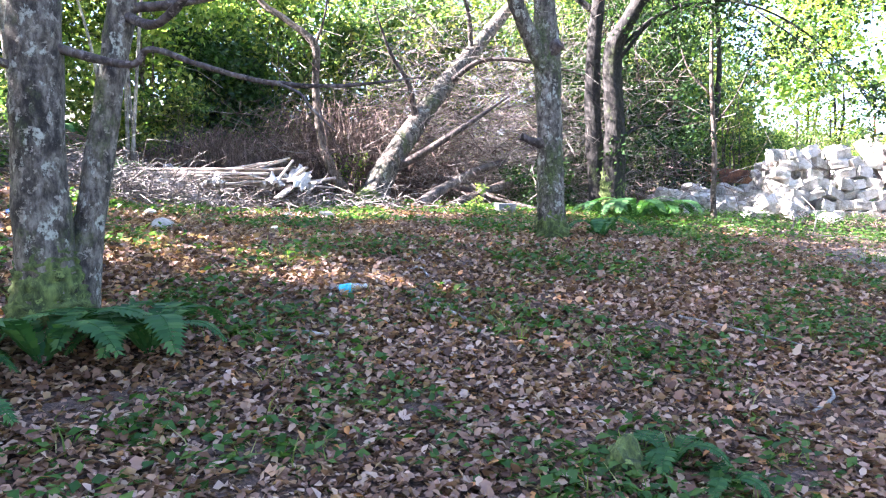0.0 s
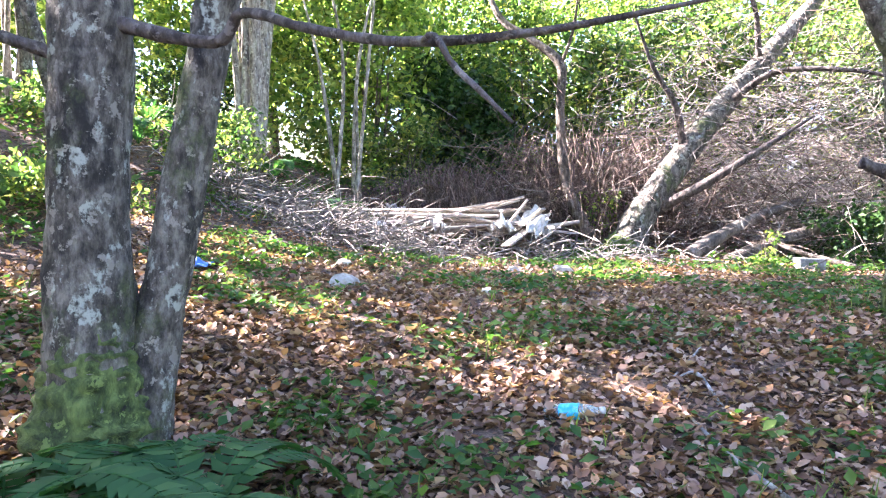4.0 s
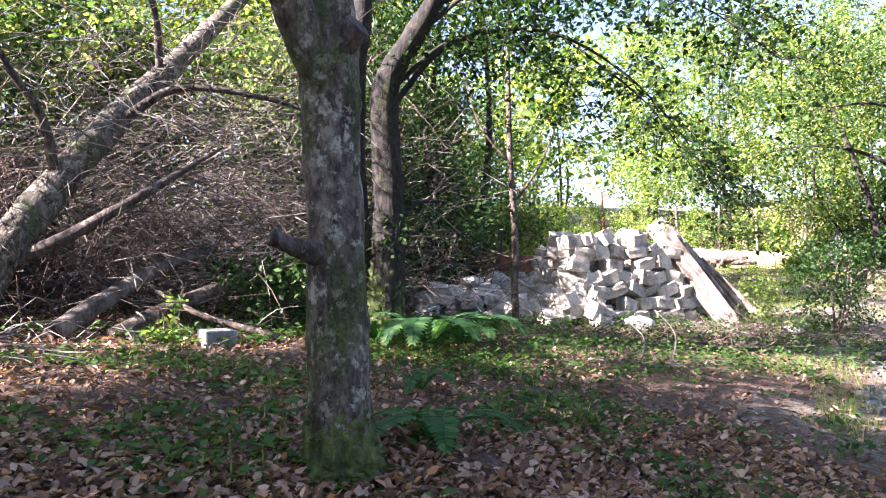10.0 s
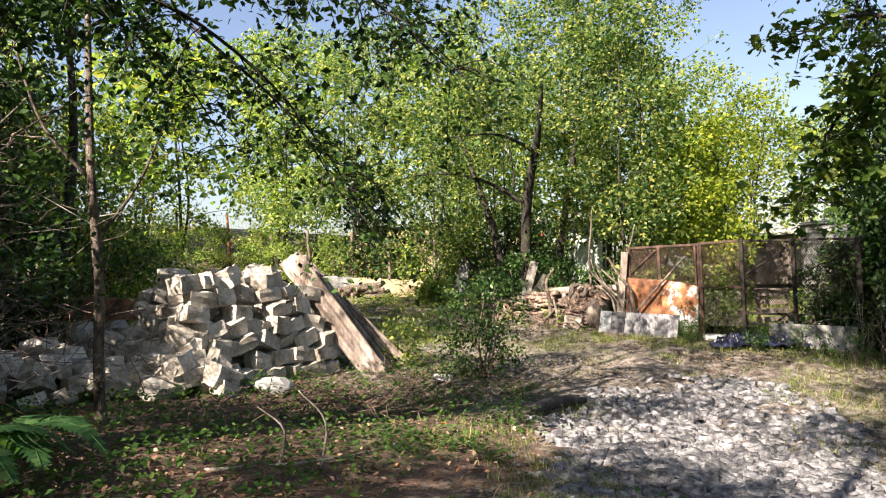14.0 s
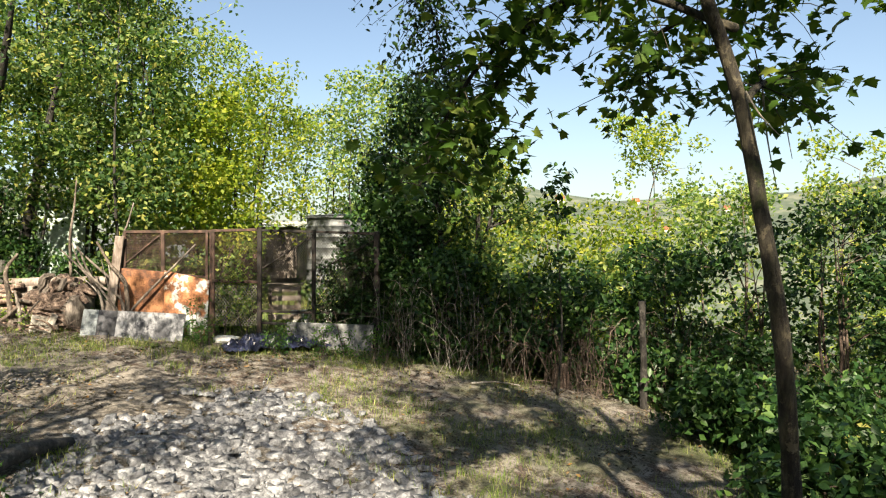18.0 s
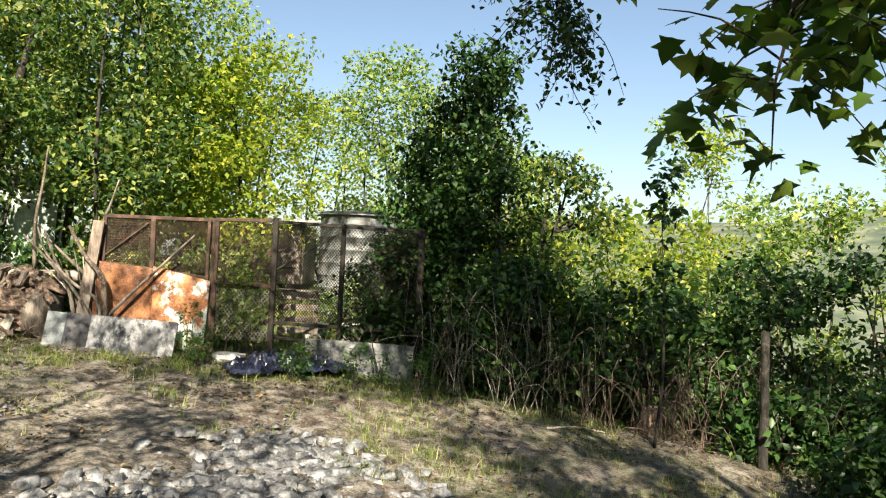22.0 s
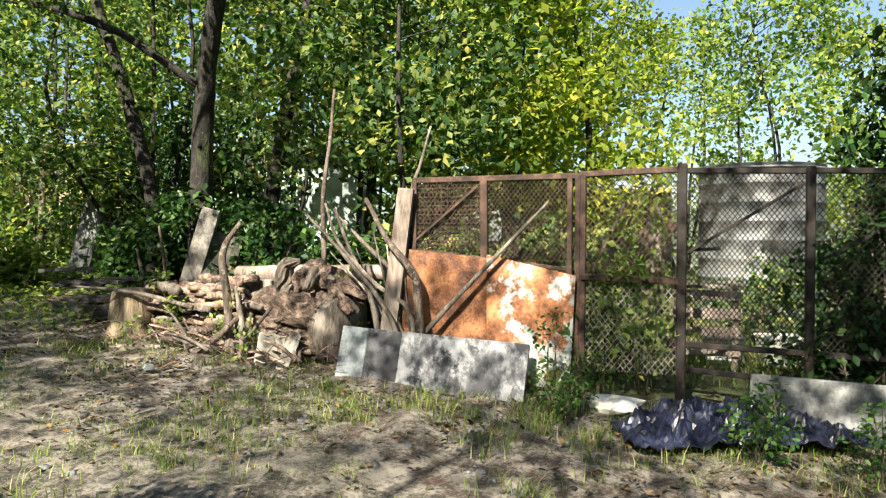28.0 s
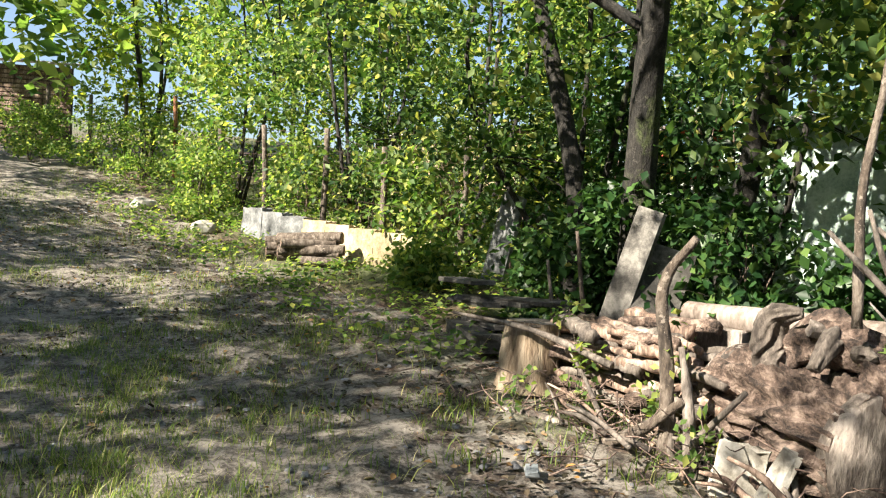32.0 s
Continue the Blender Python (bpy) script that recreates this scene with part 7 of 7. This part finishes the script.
for y, z, sy, s in [(23.78, 2.5, 0.7, 0.08), (24.1, 2.75, 0.08, 0.6), (23.45, 2.75, 0.08, 0.6), (23.78, 3.0, 0.75, 0.12)]:
    p = part("red_trim", box(0.16, sy, s, 0.006), RED_PAINT, house, "red painted window trim")
    p.location = (20.27 - hz.x, y - hz.y, z - hz.z - s / 2)
p = part("window_frame", box(0.1, 0.66, 0.06, 0.004), WHITE, house, "white window frame")
p.location = (20.31 - hz.x, 23.78 - hz.y, 2.46 - hz.z)
part("window_pane", box(0.02, 0.6, 0.5, 0, (0, 0, 0.06)), CLEAR, p, "window glass")
p = part("roof", wavy_sheet(3.2, 3.0, 16, 0.02), ROOF_PALE, house)
p.matrix_local = pose(-1.0, 0, 3.0 - hz.z, 0, 82, 0) @ pose(0, 0, 0, 0, 0, 90)
for y, x, w in [(21.15, 19.0, 0.34), (20.5, 19.3, 0.3), (21.75, 19.25, 0.4), (22.9, 19.5, 0.45)]:
    solo("mint_board", box(0.03, w, 2.55 - float(land(x, y)), 0.004), MINT, "upright mint green board standing behind the branches", "board", "mint boards", at=pose(*on_ground(x, y, -0.03), 0, 2, 4))

# ---- wood heaps ----


def face_log(name, a, b, r, label, group="", mat=LOG_GREY, sides=16, gnarl=0.03):
    t = thing(name, label, "log", group, tuple(a))
    d = np.array(b) - np.array(a)
    skin = part("bark", smooth(grid_mesh("bark", *tube([(0, 0, 0), d * 0.5, d], [r, r * 1.04, r * 0.97], sides * 2, 9, 0.02, False, gnarl))), mat, t)
    w = d / np.linalg.norm(d)
    for p, s in (((0, 0, 0), -1), (d, 1)):
        c = np.array(p) - w * 0.004 * s
        part("cut_end", tube([c - w * 0.01 * s, c, c + w * 0.006 * s], [r * 0.985, r * 0.985, r * 0.5], sides, 1, 0.02), LOG_WOOD, skin, "sawn pale end grain")
    return t


t = thing("tree_stump", "upright sawn stump with furrowed bark beside the wood heap", "stump", "", on_ground(16.42, 22.28, -0.02))
part("bark", smooth(grid_mesh("bark", *tube([(0, 0, 0), (0, 0, 0.1), (0.01, 0, 0.3), (0.02, 0, 0.44)], [0.25, 0.205, 0.19, 0.18], 56, 6, 0.012, False, 0.035))), STUMP_WOOD, t)
part("cut_top", tube([(0.02, 0, 0.425), (0.02, 0, 0.44), (0.02, 0, 0.446)], [0.183, 0.183, 0.09], 20, 1, 0.02), LOG_GREY, t, "grey sawn top")
def furrowed_log(name, label, a, b, r, mat, seed=0.0, depth=0.3):
    """A thick log whose bark is split by deep, wandering furrows."""
    a, b = Vector(a), Vector(b)
    t = thing(name, label, "log", "", tuple(a))
    length = (b - a).length
    n, m = 96, 56
    v, f = [], []
    for j in range(m + 1):
        for i in range(n):
            u, s = math.tau * i / n, length * j / m
            q = Vector((math.cos(u) * 5.5, math.sin(u) * 5.5, s * 2.6 + seed))
            ridge = 1 - 2.2 * abs(noise.noise(q))
            fine = noise.noise(Vector((math.cos(u) * 16, math.sin(u) * 16, s * 7 + seed)))
            broad = noise.noise(Vector((math.cos(u) * 1.4, math.sin(u) * 1.4, s * 2 + seed + 9)))
            edge = min(1.0, min(s, length - s) / 0.09)
            k = r * (1 + edge * (depth * (max(-0.4, ridge) - 0.6) + 0.03 * fine) + 0.2 * broad * edge)
            v.append((k * math.cos(u), k * math.sin(u), s))
    for j in range(m):
        for i in range(n):
            f.append((j * n + i, j * n + (i + 1) % n, (j + 1) * n + (i + 1) % n, (j + 1) * n + i))
    turn = leaning((0, 0, 0), tuple(b - a))
    ob = part("bark", smooth(grid_mesh("bark", np.array(v), np.array(f))), mat, t, "deeply furrowed bark")
    ob.matrix_local = turn
    for z, s in ((0.0, -1), (length, 1)):
        e = part("cut_end", tube([(0, 0, z - 0.06 * s), (0, 0, z + 0.004 * s), (0, 0, z + 0.02 * s)], [r * 1.02, r * 1.0, r * 0.92], 28, 3, 0.02), LOG_GREY, ob, "sawn grey end grain")
    return t


furrowed_log("big_log", "big split log with a sawn face lying before the heap", (16.42, 20.1, float(land(16.4, 20.1)) + 0.27), (16.72, 20.95, float(land(16.6, 20.9)) + 0.27), 0.29, BARK_ROUGH)
root = thing("root_wood", "gnarled grey root wood lying on the big log", "log", "", (16.75, 20.75, 1.05))
for pts, radii, m_ in [([(0.0, 0.0, 0.1), (-0.13, -0.25, 0.33), (-0.2, -0.55, 0.31), (-0.15, -0.83, 0.15)], [0.1, 0.13, 0.1, 0.05], BARK_ROUGH),
                       ([(-0.13, -0.13, 0.0), (-0.2, -0.03, 0.25), (-0.25, -0.09, 0.43), (-0.3, -0.25, 0.48)], [0.1, 0.08, 0.055, 0.02], LOG_GREY),
                       ([(-0.12, -0.3, 0.3), (-0.3, -0.4, 0.36), (-0.42, -0.38, 0.24)], [0.07, 0.055, 0.03], LOG_GREY),
                       ([(-0.18, -0.5, 0.3), (-0.32, -0.62, 0.22), (-0.38, -0.8, 0.05)], [0.06, 0.05, 0.025], BARK_ROUGH)]:
    part("root", smooth(grid_mesh("root", *tube(pts, radii, 32, 9, 0.03, True, 0.2))), m_, root)
for x, y, z, k_ in [(-0.24, -0.3, 0.4, 1), (-0.28, -0.55, 0.33, 2), (-0.16, -0.1, 0.2, 3)]:
    p = part("knot", lump(0.13, 0.11, 0.1, k_ + 50, 0.3), LOG_GREY, root, "grey knot of root wood")
    p.location = (x, y, z)
face_log("weathered_beam", (16.95, 19.9, 1.42), (17.0, 21.5, 1.38), 0.075, "pale weathered beam lying along the heap", mat=PLANK_OLD, sides=10)
for x, y in [(16.98, 20.3), (17.0, 21.2)]:
    solo("beam_rest", box(0.25, 0.3, 1.33 - float(land(x, y)), 0.01, jitter=0.006), LOG_GREY, "rough wood block under the mossy beam", "log", "blocks under the beam", at=pose(*on_ground(x, y, 0.0)))
r2 = random.Random(5)
pile_group = "firewood in the heap"
for k in range(96):
    row, y = k % 8, 20.95 + 1.3 * r2.random()
    x = 16.45 + 0.09 * (k % 5) + r2.uniform(-0.05, 0.05)
    z = float(land(x, y)) + 0.05 + 0.043 * (k // 8) * (1.0 - 0.35 * abs(y - 21.5))
    a, ln = r2.gauss(90, 16), r2.uniform(0.3, 0.75)
    d = Vector((math.cos(radians(a)), math.sin(radians(a)), r2.gauss(0, 0.07))) * ln / 2
    r = r2.uniform(0.022, 0.05)
    log("firewood", [(x - d.x, y - d.y, z - d.z), (x, y, z + 0.012), (x + d.x, y + d.y, z + d.z)], [r, r * 1.05, r * 0.9], (LOG_WOOD, LOG_GREY, BARK_ROUGH, LOG_WOOD)[k * 7 % 4], "split stick of weathered firewood in the heap", pile_group, 5, "firewood", 0.2)
for k in range(7):
    y = 23.35 - 0.28 * (k % 3) + 0.05 * k
    z = float(land(16.95, y)) + 0.1 + 0.05 * k
    solo("black_board", box(0.9 + 0.1 * (k % 3), 0.2, 0.035, 0.004, jitter=0.008, seed=k), CHARRED, "blackened weathered board stacked beside the stump", "board", "blackened boards", at=pose(16.95, y, z, 4 - k, 3, 70 + 13 * (k % 3)))
stack = solo("stack_rest", box(0.8, 0.6, 0.14, 0.01, jitter=0.02, cuts=2), CHARRED, "rough wooden base under the black boards", "board", at=pose(*on_ground(16.95, 23.2, -0.02), 0, 0, 70))
for b, t_, w, m_, lab in [((17.0, 22.2, 0.95), (17.12, 21.9, 2.02), 0.2, SLAB_STONE, "long grey slab leaning behind the wood heap"), ((17.1, 21.95, 1.0), (17.3, 21.85, 1.76), 0.34, SLAB_STONE, "broad grey slab leaning behind the wood heap"), ((18.38, 24.98, 1.05), (18.42, 24.65, 2.18), 0.36, CONCRETE, "pale slab leaning by the wire fence"),
                          ((18.5, 24.6, 1.05), (18.55, 24.4, 2.0), 0.22, SLAB_STONE, "grey slab leaning by the wire fence"), ((16.2, 19.58, 0.68), (16.27, 19.42, 2.13), 0.13, PLANK_OLD, "pale upright board leaning on the fence post")]:
    solo("leaning_slab", box(w, 0.045, (Vector(t_) - Vector(b)).length, 0.006, jitter=0.004), m_, lab, "slab", at=leaning(b, t_) @ pose(0, 0, 0, 0, 0, 80))
solo("broken_slab", box(0.21, 0.04, 0.28, 0, jitter=0.016, cuts=3), STONE, "broken pale stone slab propped against the big log", "slab", at=leaning((16.08, 20.58, 0.64), (16.2, 20.48, 1.0)) @ pose(0, 0, 0, 0, 14, 84))
solo("broken_slab", box(0.09, 0.04, 0.34, 0, jitter=0.008, cuts=2), STONE, "narrow broken piece of the pale stone slab", "slab", at=leaning((16.06, 20.44, 0.63), (16.16, 20.3, 0.95)) @ pose(0, 0, 0, 0, 6, 84))
BRANCHES = [([(16.15, 19.72, 2.05), (16.15, 19.54, 1.73), (16.13, 19.33, 1.5), (16.12, 19.26, 1.3), (16.1, 19.22, 0.62)], 0.034), ([(16.2, 20.28, 1.92), (16.2, 19.92, 1.57), (16.15, 19.5, 1.1), (16.1, 19.35, 0.62)], 0.022),
            ([(16.25, 20.14, 2.02), (16.25, 20.01, 1.69), (16.25, 19.68, 1.36), (16.22, 19.37, 1.15), (16.2, 19.3, 0.66)], 0.02), ([(16.42, 20.15, 3.0), (16.4, 20.18, 2.54), (16.4, 20.24, 2.1), (16.35, 20.2, 1.5)], 0.022),
            ([(16.5, 19.3, 2.66), (16.5, 19.39, 2.35), (16.48, 19.46, 2.1), (16.42, 19.5, 1.4), (16.4, 19.5, 0.66)], 0.02), ([(16.3, 20.08, 1.98), (16.3, 19.92, 1.6), (16.28, 19.72, 1.2), (16.25, 19.6, 0.66)], 0.024),
            ([(16.42, 19.42, 2.06), (16.42, 19.45, 1.5), (16.4, 19.43, 0.66)], 0.02), ([(16.85, 20.35, 1.95), (16.8, 20.0, 1.65), (16.75, 19.7, 1.42)], 0.022), ([(16.2, 18.25, 2.01), (16.2, 18.62, 1.63), (16.17, 19.14, 1.08), (16.15, 19.3, 0.85)], 0.021),
            ([(16.2, 20.93, 1.86), (16.2, 21.11, 1.6), (16.2, 21.06, 1.17), (16.18, 21.02, 0.66)], 0.04), ([(16.2, 21.11, 1.5), (16.2, 21.04, 0.99), (16.18, 21.0, 0.66)], 0.035), ([(16.2, 20.98, 1.3), (16.15, 20.88, 1.0), (16.12, 20.84, 0.64)], 0.032),
            ([(16.05, 21.35, 0.72), (16.1, 21.1, 0.87), (16.12, 20.9, 1.05)], 0.035), ([(16.0, 20.75, 0.66), (16.1, 20.85, 0.8), (16.18, 20.6, 1.15)], 0.022), ([(17.1, 22.72, 1.0), (17.0, 22.67, 1.28), (17.0, 22.74, 1.62)], 0.018), ([(17.1, 22.4, 1.0), (17.0, 22.41, 1.57), (17.0, 22.46, 1.85)], 0.018),
            ([(15.95, 22.1, 0.74), (16.05, 21.75, 0.75), (16.1, 21.4, 0.74)], 0.045), ([(16.0, 22.6, 1.28), (16.25, 22.1, 1.22), (16.3, 21.5, 1.1)], 0.02)]
for k, (pts, r) in enumerate(BRANCHES):
    log("cut_branch", pts, [r * 0.5 if pts[0][2] > pts[-1][2] else r, r * 0.9, r * 1.1 if pts[0][2] > pts[-1][2] else r * 0.6], LOG_GREY if k % 3 else BARK_BROWN, "bare crooked branch leaning on the wood heap", "cut branches in the heap", 8, "branch", 0.09)
for k in range(9):
    y0, ln = 19.25 + 0.25 * r2.random(), r2.uniform(0.7, 1.35)
    foot_ = on_ground(16.3 + 0.12 * r2.random(), y0, 0.02)
    tip = (foot_[0] + r2.uniform(-0.1, 0.12), y0 + r2.gauss(0.35, 0.3), foot_[2] + ln)
    mid = tuple((p_ + q_) / 2 + r2.gauss(0, 0.06) for p_, q_ in zip(foot_, tip))
    log("bundle_branch", [foot_, mid, tip], [0.016, 0.012, 0.005], (TWIG, LOG_GREY, BARK_BROWN)[k % 3], "thin bare branch standing in the bundle by the fence post", "bundle of thin branches", 6, "branch", 0.1)
for k in range(24):
    y = 20.2 + 1.5 * r2.random()
    x = 15.95 + 0.25 * r2.random()
    a, ln, r = r2.gauss(75, 40), r2.uniform(0.2, 0.55), r2.uniform(0.008, 0.02)
    c = on_ground(x, y, r + 0.01 + 0.05 * r2.random())
    up = abs(r2.gauss(0.0, 0.25))
    d = Vector((math.cos(radians(a)) * 0.6, math.sin(radians(a)), up)) * ln
    log("heap_stick", [c, (c[0] + d.x * 0.5, c[1] + d.y * 0.5, c[2] + d.z * 0.5 + 0.03), (c[0] + d.x, c[1] + d.y, max(c[2] + d.z, float(land(c[0] + d.x, c[1] + d.y)) + r))], [r, r * 0.9, r * 0.5], LOG_GREY if k % 2 else LOG_WOOD, "thin dry stick lying against the wood heap", "sticks in the heap", 6, "stick", 0.1)
for x, y, h in [(16.3, 21.75, 0.5), (16.35, 21.1, 0.75), (16.05, 20.75, 0.35), (16.5, 22.0, 0.7), (16.0, 22.0, 0.3), (16.6, 20.1, 0.9)]:
    plant("heap_sprig", "small green sprig growing out of the wood heap", "weed", (x, y), h, 0.13, 0.1, 2, LEAF_BRIGHT, 6, 9, 0.09, 0.055, BARK_BROWN, 0.005, "sprigs in the heap", twigs=3)
twig_mass("heap_twigs", "small dry twigs and bark scraps round the wood heap", 220, (16.2, 21.2), (0.25, 0.8, 0.1), 0.3, 0.005, CANE, 0.4)

# ---- wire fence, low wall and firewood beyond ----
wall = thing("low_wall", "low ochre garden wall with crumbling plaster", "wall", "", on_ground(17.75, 27.7, 0.0))
wl = Vector(wall.location)
for k in range(8):
    a, b = np.array([17.42, 29.3]), np.array([18.15, 25.7])
    p, q = a + (b - a) * k / 8, a + (b - a) * (k + 1) / 8
    m = (p + q) / 2
    w = part("wall_block", box(0.18, float(np.hypot(*(q - p))) + 0.02, 0.52, 0.012, (0, 0, 0), 0.012, k, 3), OCHRE if k > 2 else CONCRETE, wall)
    w.matrix_local = pose(m[0] - wl.x, m[1] - wl.y, float(land(*m)) - wl.z - 0.1, 0, 0, math.degrees(math.atan2(b[1] - a[1], b[0] - a[0])) - 90)
for k in range(16):
    y, lay = 26.9 + 0.13 * (k % 6), k // 6
    x = 17.3 + 0.04 * (k % 3)
    z = float(land(x, y)) + 0.06 + 0.1 * lay
    face_log("firewood_log", (x - 0.2 - 0.05 * (k * 7 % 5), y + 0.1 + 0.09 * (k * 3 % 5), z), (x + 0.2, y - 0.35 + 0.08 * (k * 5 % 7), z + 0.03 * (k % 3)), 0.055 + 0.012 * (k % 3), "short brown firewood log stacked by the low wall", "firewood by the wall", BARK_BROWN, 10)
wf = thing("wire_fence", "sagging wire fence on crooked wooden posts", "fence", "", on_ground(18.2, 28.5, 0.0))
w0 = Vector(wf.location)
FENCE_LINE = [(19.2, 24.6), (18.75, 26.0), (18.45, 27.3), (18.2, 28.5), (17.95, 29.9), (17.8, 31.4), (17.6, 33.2), (17.3, 35.6), (17.05, 37.6), (16.6, 40.0)]
tops = []
for k, (x, y) in enumerate(FENCE_LINE):
    z = float(land(x, y))
    h = 1.55 + 0.12 * math.sin(k * 2.3)
    p, q = Vector((x, y, z - 0.1)) - w0, Vector((x + 0.05 * math.sin(k), y + 0.06 * math.cos(3 * k), z + h)) - w0
    post = part("post", tube([tuple(p), tuple((p + q) / 2 + Vector((0.02, 0, 0))), tuple(q)], [0.05, 0.045, 0.04], 8, 3, 0.07), RUST if k == 6 else BARK_BROWN, wf, "rust-red steel post" if k == 6 else "")
    tops.append((np.array(p), np.array(q)))
wires = []
for (p0, q0), (p1, q1) in zip(tops[:-1], tops[1:]):
    for s in np.linspace(0.12, 0.97, 8):
        a, b = p0 + (q0 - p0) * s, p1 + (q1 - p1) * s
        wires.append(tube([a, (a + b) / 2 - np.array([0, 0, 0.03]), b], [0.003, 0.003, 0.003], 3, 2, 0, False))
    n = int(np.linalg.norm(p1 - p0) / 0.16)
    for i in range(1, n):
        a, b = p0 + (p1 - p0) * i / n, q0 + (q1 - q0) * i / n
        wires.append(tube([a + (b - a) * 0.1, a + (b - a) * 0.95], [0.0025, 0.0025], 3, 1, 0, False))
part("wire_net", join(wires), RUST_DARK, wf)
def slat_shed():
    t = thing("slatted_shed", "brown slatted wooden shed at the top of the track", "shed", "", on_ground(16.3, 43.6, -0.1), -28)
    h = 5.75 - t.location.z
    for sx in (-1.5, 0.0, 1.5):
        p = part("post", box(0.1, 0.1, h, 0.008), LOG_GREY, t)
        p.location = (sx, 0.1, 0)
    wall_back = part("wall", box(3.2, 0.08, h - 0.05, 0.01), TWIG_DARK, t)
    wall_back.location = (0, 0.22, 0)
    n = int(h / 0.13)
    for k in range(n):
        p = part("slat", box(3.2, 0.03, 0.1, 0.004, jitter=0.006, seed=k), LOG_WOOD, wall_back)
        p.location = (0, -0.17, 0.05 + k * 0.13)
    r = part("roof", wavy_sheet(3.6, 2.4, 14, 0.02), ROOF_PALE, t)
    r.matrix_local = pose(0, -0.3, h + 0.02, -82, 0, 0)


slat_shed()
shed("garden_wall_shed", "pale plastered shed behind the wire fence", 21.6, 29.0, 1.6, 3.4, 3.3, OCHRE, ROOF_PALE, 8)

# posts along the hedge
for x, y, h in [(14.95, 11.72, 1.5), (16.9, 13.0, 1.6), (15.6, 9.4, 1.4), (16.6, 11.3, 1.5)]:
    p = on_ground(x, y, -0.1)
    log("hedge_post", [p, (p[0] + 0.02, p[1], p[2] + h * 0.5), (p[0], p[1] + 0.03, p[2] + h + 0.1)], [0.055, 0.05, 0.045], BARK_MOSSY, "dark weathered wooden post standing in the hedge", "posts in the hedge", 9, "post")
log("rotten_stump", [on_ground(15.6, 12.75, -0.05), on_ground(15.62, 12.75, 0.15), on_ground(15.62, 12.76, 0.34)], [0.16, 0.13, 0.1], LOG_WOOD, "short rotten stump in the grass by the hedge", "", 12, "stump", 0.12)

# far houses on the hillside
for x, y, s in [(1180, -190, 9), (1260, -330, 8), (1100, -420, 8), (1300, -120, 10), (1000, -300, 7), (1220, -520, 9)]:
    t = thing("far_house", "small white house far off on the hillside", "house", "houses on the hillside", (x, y, float(land(x, y)) - 1))
    part("wall", box(s, s * 1.4, s * 0.7, 0.05), WHITE, t)
    part("roof", tube([(0, -s * 0.75, s * 0.7), (0, s * 0.75, s * 0.7)], [s * 0.68, s * 0.68], 4, 1, 0), RUST, t)

cover_ground()
